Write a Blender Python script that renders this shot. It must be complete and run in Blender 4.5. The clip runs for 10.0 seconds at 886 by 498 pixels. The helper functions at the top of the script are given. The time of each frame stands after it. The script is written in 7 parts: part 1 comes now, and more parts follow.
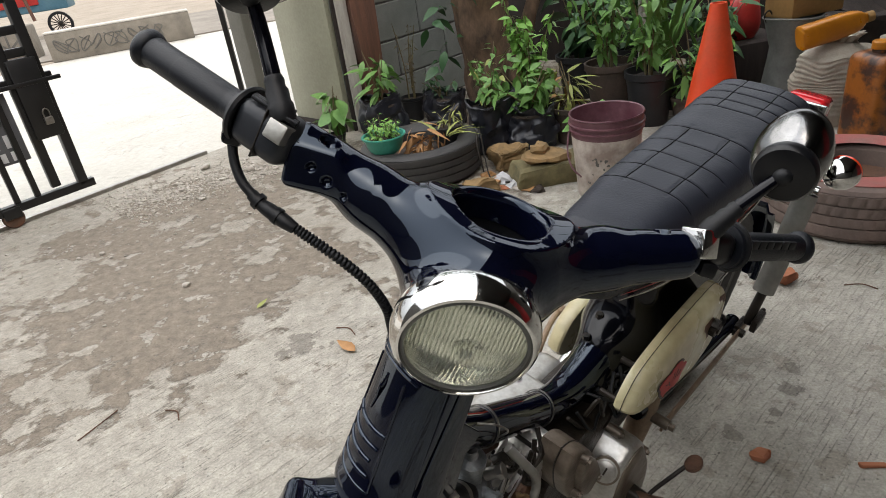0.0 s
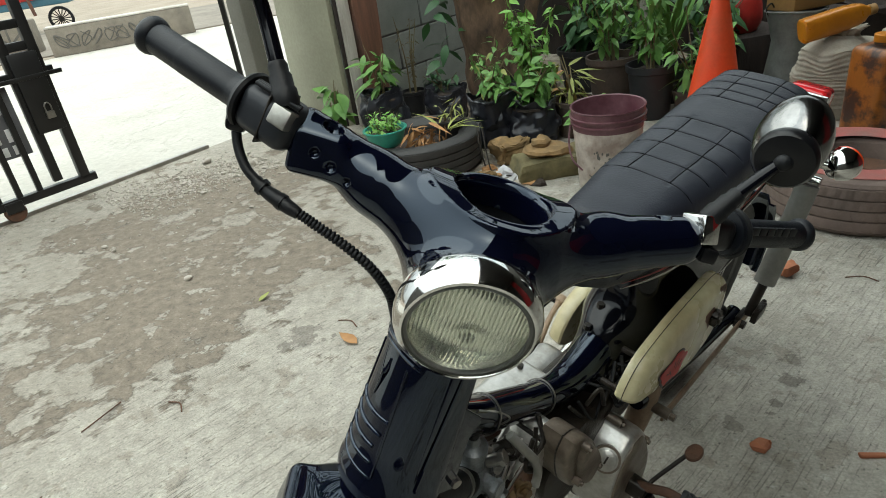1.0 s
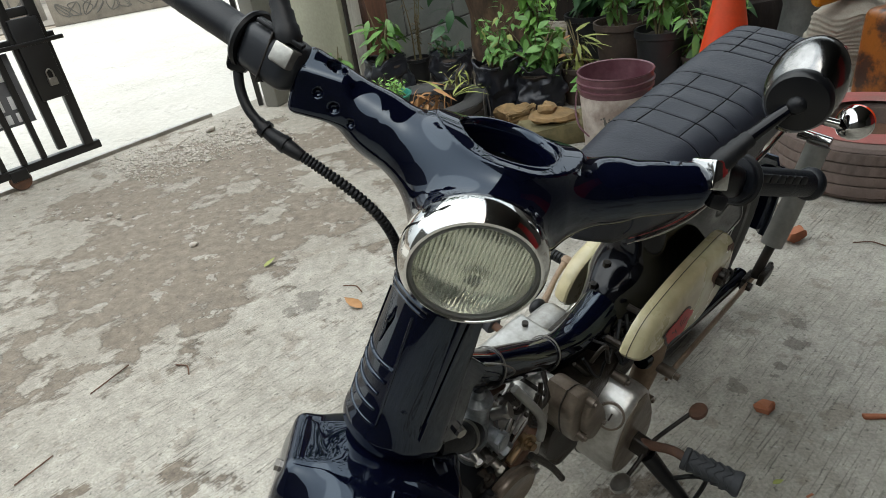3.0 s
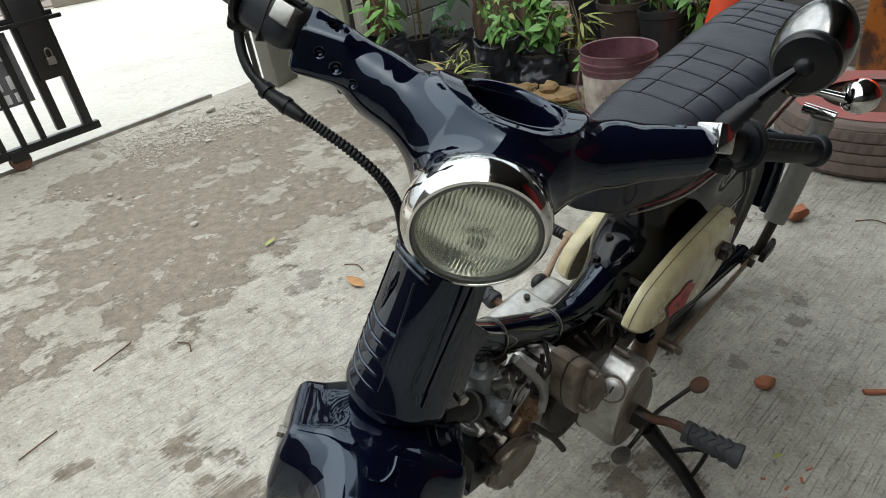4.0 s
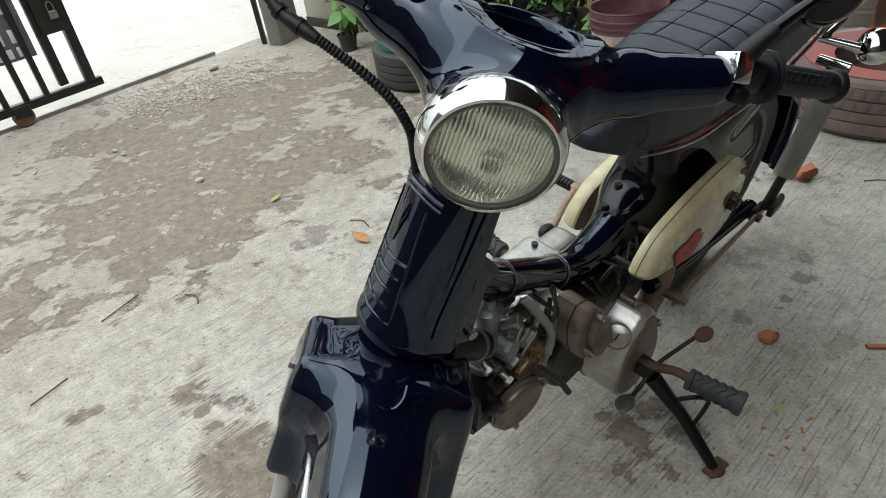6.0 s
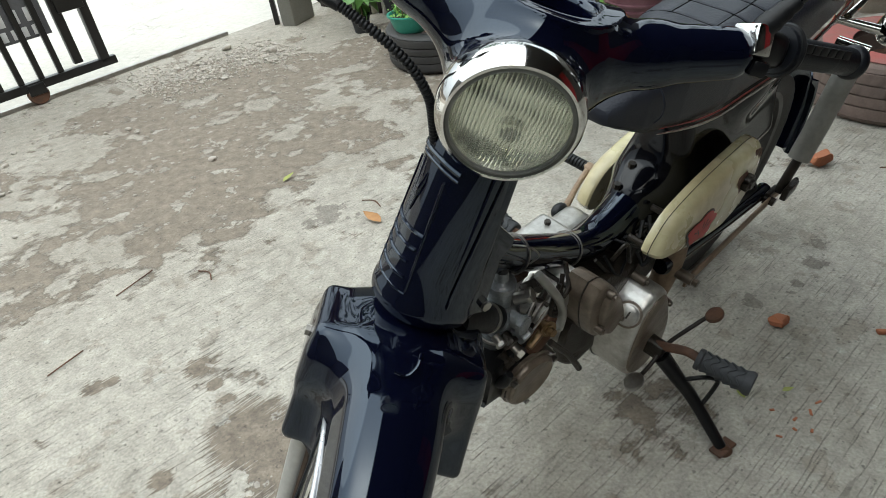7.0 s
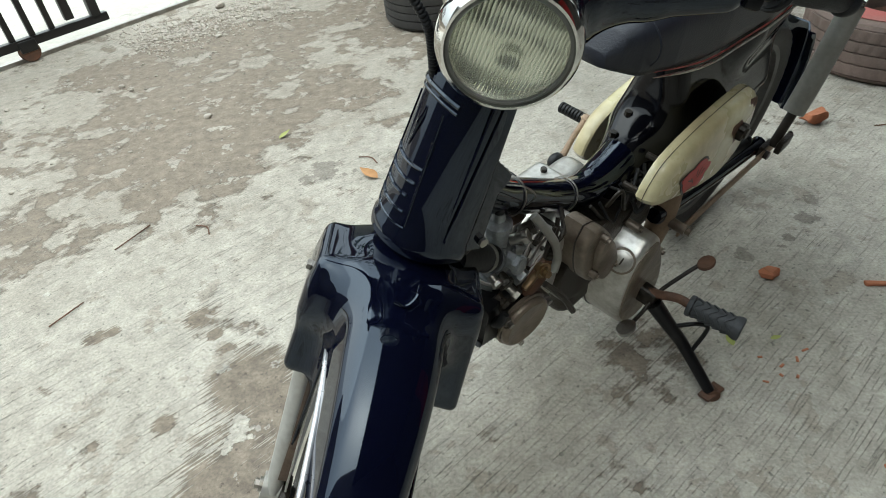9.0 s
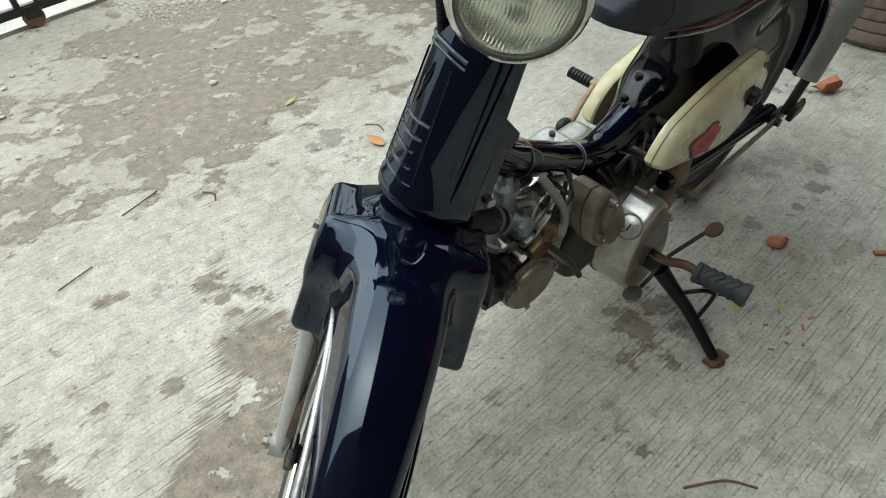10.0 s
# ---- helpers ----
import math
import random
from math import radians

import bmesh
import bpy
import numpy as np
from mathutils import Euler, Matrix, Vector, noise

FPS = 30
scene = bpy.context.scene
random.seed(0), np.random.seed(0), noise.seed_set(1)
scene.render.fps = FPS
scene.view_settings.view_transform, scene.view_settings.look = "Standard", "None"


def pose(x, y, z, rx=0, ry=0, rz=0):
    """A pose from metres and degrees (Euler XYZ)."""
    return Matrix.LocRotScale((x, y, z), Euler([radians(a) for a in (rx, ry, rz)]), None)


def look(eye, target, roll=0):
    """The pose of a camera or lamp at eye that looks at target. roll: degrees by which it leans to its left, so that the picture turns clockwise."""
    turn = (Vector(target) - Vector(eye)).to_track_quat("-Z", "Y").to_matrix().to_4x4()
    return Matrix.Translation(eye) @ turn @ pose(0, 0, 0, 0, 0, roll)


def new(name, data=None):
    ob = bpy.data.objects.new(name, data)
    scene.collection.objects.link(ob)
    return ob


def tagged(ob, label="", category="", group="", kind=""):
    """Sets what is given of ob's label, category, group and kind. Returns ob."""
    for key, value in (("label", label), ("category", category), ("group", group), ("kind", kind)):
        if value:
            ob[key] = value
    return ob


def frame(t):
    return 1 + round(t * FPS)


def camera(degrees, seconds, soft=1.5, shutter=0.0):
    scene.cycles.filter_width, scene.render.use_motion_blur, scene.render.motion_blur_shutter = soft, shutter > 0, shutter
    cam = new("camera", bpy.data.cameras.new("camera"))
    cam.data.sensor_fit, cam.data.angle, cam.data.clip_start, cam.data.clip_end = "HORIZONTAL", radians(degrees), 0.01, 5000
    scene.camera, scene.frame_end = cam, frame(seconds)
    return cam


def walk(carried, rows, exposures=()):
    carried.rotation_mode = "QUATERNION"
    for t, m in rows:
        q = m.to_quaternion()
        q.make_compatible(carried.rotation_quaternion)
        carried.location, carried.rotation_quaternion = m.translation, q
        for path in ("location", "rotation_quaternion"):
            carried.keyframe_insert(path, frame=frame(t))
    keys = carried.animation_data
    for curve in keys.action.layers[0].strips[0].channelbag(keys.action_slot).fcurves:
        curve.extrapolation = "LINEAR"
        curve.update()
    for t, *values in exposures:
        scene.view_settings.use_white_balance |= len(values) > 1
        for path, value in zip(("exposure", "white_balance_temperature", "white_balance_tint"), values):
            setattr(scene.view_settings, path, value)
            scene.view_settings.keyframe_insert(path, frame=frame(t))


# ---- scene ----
cam = camera(69.5, 10.0, soft=0.9)
PATH = [
    (0, (0.202, 0.147, 1.179), (0.06, 1.924, 0.272), -8.3),
    (0.5, (0.201, 0.139, 1.178), (0.049, 1.916, 0.272), -8.3),
    (1, (0.2, 0.139, 1.173), (0.053, 1.909, 0.254), -8.4),
    (1.5, (0.2, 0.136, 1.167), (0.053, 1.898, 0.232), -8.4),
    (2, (0.199, 0.136, 1.164), (0.052, 1.894, 0.222), -8.6),
    (2.5, (0.198, 0.134, 1.157), (0.038, 1.879, 0.194), -8.7),
    (4, (0.192, 0.124, 1.129), (0.014, 1.829, 0.098), -8.9),
    (4.5, (0.19, 0.117, 1.125), (0.011, 1.815, 0.082), -8.9),
    (5, (0.186, 0.111, 1.117), (-0.002, 1.794, 0.052), -8.9),
    (5.5, (0.183, 0.108, 1.107), (-0.004, 1.774, 0.015), -8.9),
    (7, (0.171, 0.086, 1.09), (-0.055, 1.71, -0.055), -8.5),
    (7.5, (0.169, 0.077, 1.088), (-0.063, 1.691, -0.071), -9.0),
    (8, (0.169, 0.068, 1.083), (-0.052, 1.67, -0.094), -8.8),
    (8.5, (0.168, 0.059, 1.074), (-0.042, 1.637, -0.137), -8.3),
    (9, (0.167, 0.05, 1.07), (-0.051, 1.615, -0.157), -8.3),
    (9.5, (0.167, 0.043, 1.065), (-0.059, 1.582, -0.192), -8.5),
    (10, (0.165, 0.041, 1.057), (-0.076, 1.551, -0.232), -8.6),
]
EXPOSURES = [(0.0, -0.06, 6600, 11), (0.5, -0.08, 6500, 7), (1.0, -0.09, 6450, -1), (2.0, -0.12, 6380, 5), (4.0, -0.09, 6320, 5), (7.0, 0.03, 6260, 3), (10.0, 0.20, 6220, 0)]
walk(cam, [(t, look(eye, target, roll)) for t, eye, target, roll in PATH], EXPOSURES)

# ---- light ----
SUN_EL, SUN_AZ = 58.0, 150.0
world = bpy.data.worlds.new("overcast_sky")
scene.world = world
world.use_nodes = True
wn = world.node_tree.nodes
sky = wn.new("ShaderNodeTexSky")
sky.sky_type = "NISHITA"
sky.sun_disc = False
sky.sun_elevation = radians(SUN_EL)
sky.sun_rotation = radians(SUN_AZ)
sky.air_density, sky.dust_density, sky.ozone_density = 1.0, 6.0, 1.0
soft_grey = wn.new("ShaderNodeMixRGB")
soft_grey.inputs[0].default_value = 0.75
soft_grey.inputs[2].default_value = (9.0, 9.3, 9.6, 1)
world.node_tree.links.new(sky.outputs[0], soft_grey.inputs[1])
heading = wn.new("ShaderNodeTexCoord")
rise = wn.new("ShaderNodeSeparateXYZ")
world.node_tree.links.new(heading.outputs["Generated"], rise.inputs[0])
veil = wn.new("ShaderNodeMapRange")
veil.inputs[1].default_value, veil.inputs[2].default_value = 0.0, 0.9
veil.inputs[3].default_value, veil.inputs[4].default_value = 0.42, 1.55
world.node_tree.links.new(rise.outputs[2], veil.inputs[0])
dome = wn.new("ShaderNodeMixRGB")
dome.blend_type = "MULTIPLY"
dome.inputs[0].default_value = 1.0
world.node_tree.links.new(soft_grey.outputs[0], dome.inputs[1])
world.node_tree.links.new(veil.outputs[0], dome.inputs[2])
world.node_tree.links.new(dome.outputs[0], wn["Background"].inputs[0])
wn["Background"].inputs[1].default_value = 0.22
sun_data = bpy.data.lights.new("sun", "SUN")
sun_data.energy, sun_data.angle, sun_data.color = 1.4, radians(65), (1.0, 0.96, 0.9)
sun = new("sun", sun_data)
sun.matrix_world = look((-6, 6, 10), (0, 2, 0))


# ---- materials ----
def mat(name, c1, c2=None, rough=0.5, metal=0.0, scale=6.0, bump=0.1, bscale=80.0, coat=0.0, rvar=0.12, mid=0.5, width=0.25, stretch=None, spec=0.5):
    m = bpy.data.materials.new(name)
    m.use_nodes = True
    n, l = m.node_tree.nodes, m.node_tree.links
    p = n["Principled BSDF"]
    tc = n.new("ShaderNodeTexCoord")
    src = tc.outputs["Object"]
    if stretch:
        mp = n.new("ShaderNodeMapping")
        mp.inputs["Scale"].default_value = stretch
        l.new(src, mp.inputs[0])
        src = mp.outputs[0]
    big = n.new("ShaderNodeTexNoise")
    big.inputs["Scale"].default_value, big.inputs["Detail"].default_value, big.inputs["Roughness"].default_value = scale, 6, 0.62
    fine = n.new("ShaderNodeTexNoise")
    fine.inputs["Scale"].default_value, fine.inputs["Detail"].default_value = bscale, 4
    l.new(src, big.inputs["Vector"])
    l.new(src, fine.inputs["Vector"])
    ramp = n.new("ShaderNodeValToRGB")
    c2 = c2 or tuple(v * 0.75 for v in c1)
    ramp.color_ramp.elements[0].position, ramp.color_ramp.elements[0].color = mid - width, (*c1, 1)
    ramp.color_ramp.elements[1].position, ramp.color_ramp.elements[1].color = mid + width, (*c2, 1)
    l.new(big.outputs[0], ramp.inputs[0])
    mul = n.new("ShaderNodeMixRGB")
    mul.blend_type = "OVERLAY"
    mul.inputs[0].default_value = 0.18
    l.new(ramp.outputs[0], mul.inputs[1])
    l.new(fine.outputs[0], mul.inputs[2])
    l.new(mul.outputs[0], p.inputs["Base Color"])
    rr = n.new("ShaderNodeMapRange")
    rr.inputs[3].default_value, rr.inputs[4].default_value = max(0.02, rough - rvar), min(1, rough + rvar)
    l.new(big.outputs[0], rr.inputs[0])
    l.new(rr.outputs[0], p.inputs["Roughness"])
    p.inputs["Metallic"].default_value = metal
    p.inputs["Specular IOR Level"].default_value = spec
    p.inputs["Coat Weight"].default_value = coat
    p.inputs["Coat Roughness"].default_value = 0.04
    if bump:
        b = n.new("ShaderNodeBump")
        b.inputs["Strength"].default_value, b.inputs["Distance"].default_value = bump, 0.004
        l.new(fine.outputs[0], b.inputs["Height"])
        l.new(b.outputs[0], p.inputs["Normal"])
    return m


def glass(name, colour, rough=0.03, clear=1.0):
    m = bpy.data.materials.new(name)
    m.use_nodes = True
    p = m.node_tree.nodes["Principled BSDF"]
    p.inputs["Base Color"].default_value = (*colour, 1)
    p.inputs["Roughness"].default_value = rough
    p.inputs["Transmission Weight"].default_value = clear
    p.inputs["IOR"].default_value = 1.45
    return m


BLACK = mat("black_gloss_paint", (0.0012, 0.0016, 0.006), (0.0018, 0.0024, 0.009), 0.035, 0, 5, 0.012, 14, 0.0, 0.02, spec=0.62)
BLACK.node_tree.nodes["Principled BSDF"].inputs["Specular Tint"].default_value = (0.70, 0.84, 1.0, 1)
BODY_BLACK = mat("dusty_black_frame_paint", (0.0015, 0.0018, 0.004), (0.004, 0.004, 0.006), 0.10, 0, 7, 0.05, 30, spec=0.3, rvar=0.06)
HOUSING = mat("grey_black_housing_plastic", (0.010, 0.012, 0.016), (0.020, 0.022, 0.026), 0.36, 0, 14, 0.08, 120, spec=0.4)
BLACK_SATIN = mat("black_satin_paint", (0.0035, 0.0038, 0.005), (0.008, 0.008, 0.0085), 0.30, 0, 9, 0.08, 120, spec=0.3)
RUBBER = mat("black_rubber", (0.0045, 0.005, 0.006), (0.009, 0.0095, 0.011), 0.48, 0, 12, 0.12, 200, spec=0.3)
GRIP = mat("knurled_rubber", (0.0035, 0.0045, 0.0075), (0.006, 0.0075, 0.011), 0.42, 0, 12, 0.16, 900, spec=0.35)
CHROME = mat("chrome", (0.75, 0.74, 0.72), (0.6, 0.6, 0.58), 0.08, 1.0, 14, 0.02, 60, 0, 0.05)
FENDER_LIP = mat("worn_lip_metal", (0.55, 0.56, 0.58), (0.35, 0.35, 0.36), 0.3, 0.7, 30, 0.1, 120)
SHELL = mat("scuffed_chrome", (0.27, 0.27, 0.27), (0.18, 0.18, 0.175), 0.16, 1.0, 20, 0.05, 120, 0, 0.08)
CLAMP = mat("brushed_clamp_metal", (0.45, 0.44, 0.40), (0.32, 0.31, 0.28), 0.38, 0.8, 20, 0.1, 200)
STEEL = mat("worn_steel", (0.42, 0.41, 0.39), (0.25, 0.23, 0.2), 0.38, 1.0, 18, 0.15, 150)
ALLOY = mat("cast_alloy", (0.54, 0.535, 0.51), (0.26, 0.24, 0.205), 0.32, 0.65, 16, 0.10, 160, mid=0.55, width=0.16)
ALLOY_DIRTY = mat("oily_cast_alloy", (0.25, 0.205, 0.16), (0.085, 0.065, 0.048), 0.36, 0.35, 22, 0.18, 160)
CARB = mat("grimy_zinc_casting", (0.33, 0.36, 0.38), (0.10, 0.10, 0.10), 0.38, 0.4, 40, 0.25, 200)
BRASS = mat("tarnished_brass", (0.20, 0.125, 0.055), (0.09, 0.055, 0.028), 0.42, 0.5, 40, 0.2, 200)
GREASE = mat("greasy_black_metal", (0.008, 0.007, 0.006), (0.030, 0.022, 0.015), 0.42, 0.3, 25, 0.4, 180)
PEG = mat("grey_peg_rubber", (0.030, 0.033, 0.037), (0.045, 0.047, 0.05), 0.6, 0, 12, 0.15, 200, spec=0.3)
TAN_STEEL = mat("tan_rusted_steel", (0.34, 0.25, 0.17), (0.18, 0.12, 0.08), 0.6, 0.3, 25, 0.3, 150)
BROWN_STEEL = mat("brown_grimy_steel", (0.15, 0.105, 0.075), (0.06, 0.045, 0.035), 0.55, 0.3, 20, 0.3, 150)
RUST = mat("rusty_steel", (0.16, 0.075, 0.04), (0.07, 0.045, 0.035), 0.7, 0.3, 20, 0.4, 150)
SILVER = mat("silver_paint", (0.42, 0.42, 0.40), (0.30, 0.29, 0.26), 0.38, 0.45, 10, 0.08, 100)
GREY_PAINT = mat("grey_silver_plate", (0.30, 0.30, 0.28), (0.2, 0.19, 0.17), 0.45, 0.3, 8, 0.08, 100)
CREAM = mat("cream_paint", (0.62, 0.58, 0.36), (0.40, 0.33, 0.185), 0.28, 0, 4, 0.04, 60, 0.3, mid=0.49, width=0.16)
RED_DECAL = mat("red_decal", (0.50, 0.012, 0.010), (0.38, 0.010, 0.008), 0.45, 0, 20, 0.03, 80)
VINYL = mat("black_seat_vinyl", (0.015, 0.017, 0.025), (0.023, 0.026, 0.035), 0.40, 0, 9, 0.22, 330, 0.0, 0.06, spec=0.34)
SEAM_SHADE = mat("seam_groove_shade", (0.002, 0.002, 0.002), (0.003, 0.003, 0.003), 0.9, 0, 9, 0, 60, spec=0.05)
PIPING = mat("red_piping", (0.25, 0.03, 0.025), None, 0.4)
SEAT_TRIM = mat("bright_seat_trim", (0.6, 0.58, 0.55), None, 0.25, 0.9)
REFLECTOR = mat("lamp_reflector", (0.88, 0.88, 0.80), (0.80, 0.79, 0.70), 0.22, 0.75, 4, 0.0, 40, 0, 0.03)
LENS = glass("lamp_lens_glass", (0.98, 0.99, 0.95), 0.0, 1.0)
LENS.node_tree.nodes["Principled BSDF"].inputs["IOR"].default_value = 1.2
FLUTE = mat("fluted_silver_reflector", (0.74, 0.76, 0.70), (0.58, 0.60, 0.53), 0.12, 0.85, 30, 0.0, 60, 0.0, 0.06)
REFLECTED_RED = mat("dark_red_reflection_paint", (0.42, 0.012, 0.016), (0.30, 0.010, 0.012), 0.5, 0, 4, 0.1, 60)
WALL_DULL = mat("unseen_west_wall_grey", (0.11, 0.105, 0.095), (0.06, 0.06, 0.055), 0.9, 0, 2.5, 0.2, 60)
RED_LENS = mat("red_lamp_lens", (0.65, 0.02, 0.025), (0.55, 0.015, 0.02), 0.12, 0, 8, 0.0, 60, 0.5, 0.04)
ORANGE_LENS = mat("orange_lamp_lens", (0.75, 0.06, 0.01), (0.7, 0.05, 0.01), 0.12, 0, 8, 0.0, 60, 0.5, 0.04)
MIRROR = mat("mirror_glass", (0.85, 0.85, 0.85), (0.85, 0.85, 0.85), 0.03, 1.0, 4, 0.0, 40, 0, 0.01)
GATE_PAINT = mat("black_gate_paint", (0.004, 0.004, 0.0045), (0.010, 0.0095, 0.009), 0.4, 0.0, 9, 0.1, 80)
SIGN_GREY = mat("grey_banner", (0.10, 0.10, 0.11), (0.14, 0.14, 0.145), 0.6, 0, 3, 0.03, 60)
SIGN_WHITE = mat("white_letter", (0.7, 0.7, 0.7), (0.6, 0.6, 0.6), 0.6)
RENDER_GREY = mat("grey_rendered_pier", (0.19, 0.185, 0.16), (0.13, 0.127, 0.105), 0.85, 0, 3, 0.2, 90)
PANEL = mat("pale_green_panel", (0.36, 0.355, 0.265), (0.285, 0.28, 0.205), 0.6, 0, 2.5, 0.05, 60)
BLOCK = mat("grey_concrete_block", (0.25, 0.262, 0.245), (0.15, 0.165, 0.150), 0.9, 0, 4, 0.3, 120)
MORTAR = mat("dark_mortar", (0.10, 0.10, 0.095), (0.07, 0.07, 0.065), 0.95, 0, 10, 0.3, 120)
TIMBER = mat("red_brown_timber", (0.16, 0.07, 0.04), (0.07, 0.035, 0.025), 0.75, 0, 4, 0.5, 60, stretch=(8, 8, 0.7))
WHITE_WOOD = mat("weathered_white_wood", (0.52, 0.50, 0.45), (0.25, 0.22, 0.19), 0.8, 0, 5, 0.4, 70, stretch=(6, 6, 0.6))
BOARD = mat("dark_old_board", (0.030, 0.020, 0.016), (0.012, 0.009, 0.008), 0.8, 0, 4, 0.5, 50, stretch=(6, 6, 0.5))
BARK = mat("tree_bark", (0.20, 0.125, 0.075), (0.035, 0.024, 0.018), 0.95, 0, 16, 1.0, 60, stretch=(1, 1, 0.5))
TYRE = mat("dusty_tyre_rubber", (0.018, 0.018, 0.019), (0.045, 0.043, 0.040), 0.6, 0, 7, 0.3, 150)
TYRE_RED = mat("brown_dusty_tyre_rubber", (0.19, 0.135, 0.112), (0.095, 0.072, 0.062), 0.85, 0, 6, 0.3, 140)
TYRE_PINK = mat("red_overspray_rubber", (0.42, 0.07, 0.06), (0.22, 0.13, 0.11), 0.8, 0, 7, 0.25, 140)
BUCKET = mat("dirty_white_plastic", (0.55, 0.49, 0.43), (0.26, 0.20, 0.17), 0.55, 0, 9, 0.1, 80, width=0.14)
BUCKET_MAROON = mat("maroon_plastic", (0.075, 0.018, 0.03), (0.17, 0.085, 0.095), 0.4, 0, 14, 0.08, 80)
CONE = mat("orange_cone_plastic", (0.90, 0.060, 0.010), (0.50, 0.085, 0.030), 0.45, 0, 4, 0.05, 80)
POLYBAG = mat("black_polybag", (0.009, 0.0095, 0.013), (0.022, 0.024, 0.032), 0.34, 0, 14, 0.6, 35)
POT_BLACK = mat("dark_pot_plastic", (0.010, 0.011, 0.013), (0.025, 0.026, 0.028), 0.5, 0, 8, 0.1, 80)
POT_CLAY = mat("brown_pot", (0.11, 0.075, 0.055), (0.05, 0.04, 0.033), 0.8, 0, 8, 0.2, 80)
BOWL = mat("teal_plastic_bowl", (0.03, 0.24, 0.17), (0.05, 0.30, 0.23), 0.4, 0, 8, 0.05, 80)
SOIL = mat("dark_soil", (0.05, 0.035, 0.025), (0.02, 0.015, 0.012), 0.95, 0, 20, 0.8, 60)
LEAF = mat("green_leaf", (0.065, 0.18, 0.035), (0.16, 0.30, 0.07), 0.45, 0, 7, 0.1, 60)
LEAF_LIGHT = mat("light_green_leaf", (0.13, 0.31, 0.045), (0.21, 0.41, 0.08), 0.45, 0, 7, 0.1, 60)
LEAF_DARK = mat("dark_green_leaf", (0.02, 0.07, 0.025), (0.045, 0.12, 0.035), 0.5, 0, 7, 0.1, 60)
LEAF_YELLOW = mat("yellowing_leaf", (0.32, 0.34, 0.08), (0.16, 0.2, 0.05), 0.55, 0, 7, 0.1, 60)
DRY = mat("dry_leaf", (0.46, 0.25, 0.10), (0.22, 0.11, 0.045), 0.8, 0, 9, 0.2, 60)
STEM = mat("green_brown_stem", (0.12, 0.12, 0.05), (0.14, 0.09, 0.05), 0.7, 0, 9, 0.2, 60)
STONE = mat("mossy_stone", (0.19, 0.155, 0.07), (0.065, 0.06, 0.03), 0.9, 0, 14, 0.8, 40)
STONE_TAN = mat("tan_stone", (0.30, 0.185, 0.075), (0.11, 0.075, 0.035), 0.9, 0, 16, 0.7, 40)
BRICK = mat("orange_brick", (0.40, 0.15, 0.07), (0.24, 0.085, 0.045), 0.9, 0, 12, 0.6, 60)
RUBBLE = mat("grey_rubble", (0.48, 0.45, 0.40), (0.27, 0.24, 0.20), 0.95, 0, 20, 0.6, 60)
JERRY = mat("amber_brown_plastic", (0.30, 0.10, 0.018), (0.05, 0.026, 0.018), 0.35, 0, 8, 0.15, 60, mid=0.51, width=0.06)
BOTTLE = mat("amber_plastic", (0.62, 0.24, 0.015), (0.42, 0.15, 0.012), 0.3, 0, 7, 0.05, 50)
SACK = mat("grey_woven_sack", (0.44, 0.40, 0.33), (0.24, 0.21, 0.17), 0.9, 0, 9, 0.5, 160)
DULL_RIM = mat("tarnished_rim", (0.11, 0.11, 0.11), (0.05, 0.045, 0.04), 0.35, 0.8, 20, 0.1, 120)
GALV = mat("galvanised_sheet", (0.23, 0.24, 0.22), (0.12, 0.12, 0.11), 0.6, 0.4, 7, 0.15, 80)
RED_PLASTIC = mat("red_plastic", (0.5, 0.03, 0.025), (0.35, 0.03, 0.025), 0.35, 0, 6, 0.05, 60)
WHITE_PLASTIC = mat("dirty_white_sheet", (0.45, 0.44, 0.42), (0.3, 0.29, 0.27), 0.6, 0, 6, 0.1, 60)
CARTON = mat("brown_carton", (0.30, 0.17, 0.05), (0.22, 0.12, 0.04), 0.7, 0, 5, 0.1, 60)
KERB = mat("painted_kerb_concrete", (0.25, 0.22, 0.175), (0.13, 0.115, 0.095), 0.9, 0, 5, 0.2, 60)
KERB_TOP = mat("white_kerb_top", (0.55, 0.53, 0.48), (0.33, 0.30, 0.26), 0.85, 0, 3, 0.2, 60)
SPRAY = mat("dark_spray_paint", (0.07, 0.066, 0.06), (0.15, 0.14, 0.12), 0.8)
BLUE = mat("faded_blue_paint", (0.05, 0.15, 0.22), (0.10, 0.2, 0.25), 0.5, 0, 3, 0.05, 30)
DIRT = mat("roadside_dirt", (0.27, 0.24, 0.20), (0.15, 0.13, 0.105), 0.95, 0, 1.5, 0.3, 30)
PAPER = mat("foil_litter", (0.55, 0.55, 0.56), (0.35, 0.35, 0.36), 0.4, 0.2, 15, 0.3, 60)
ROOF = mat("unseen_roof_sheet", (0.045, 0.045, 0.045), (0.03, 0.03, 0.03), 0.6)
UNSEEN_WALL = mat("unseen_wall_render", (0.07, 0.065, 0.06), (0.05, 0.048, 0.042), 0.85, 0, 2)


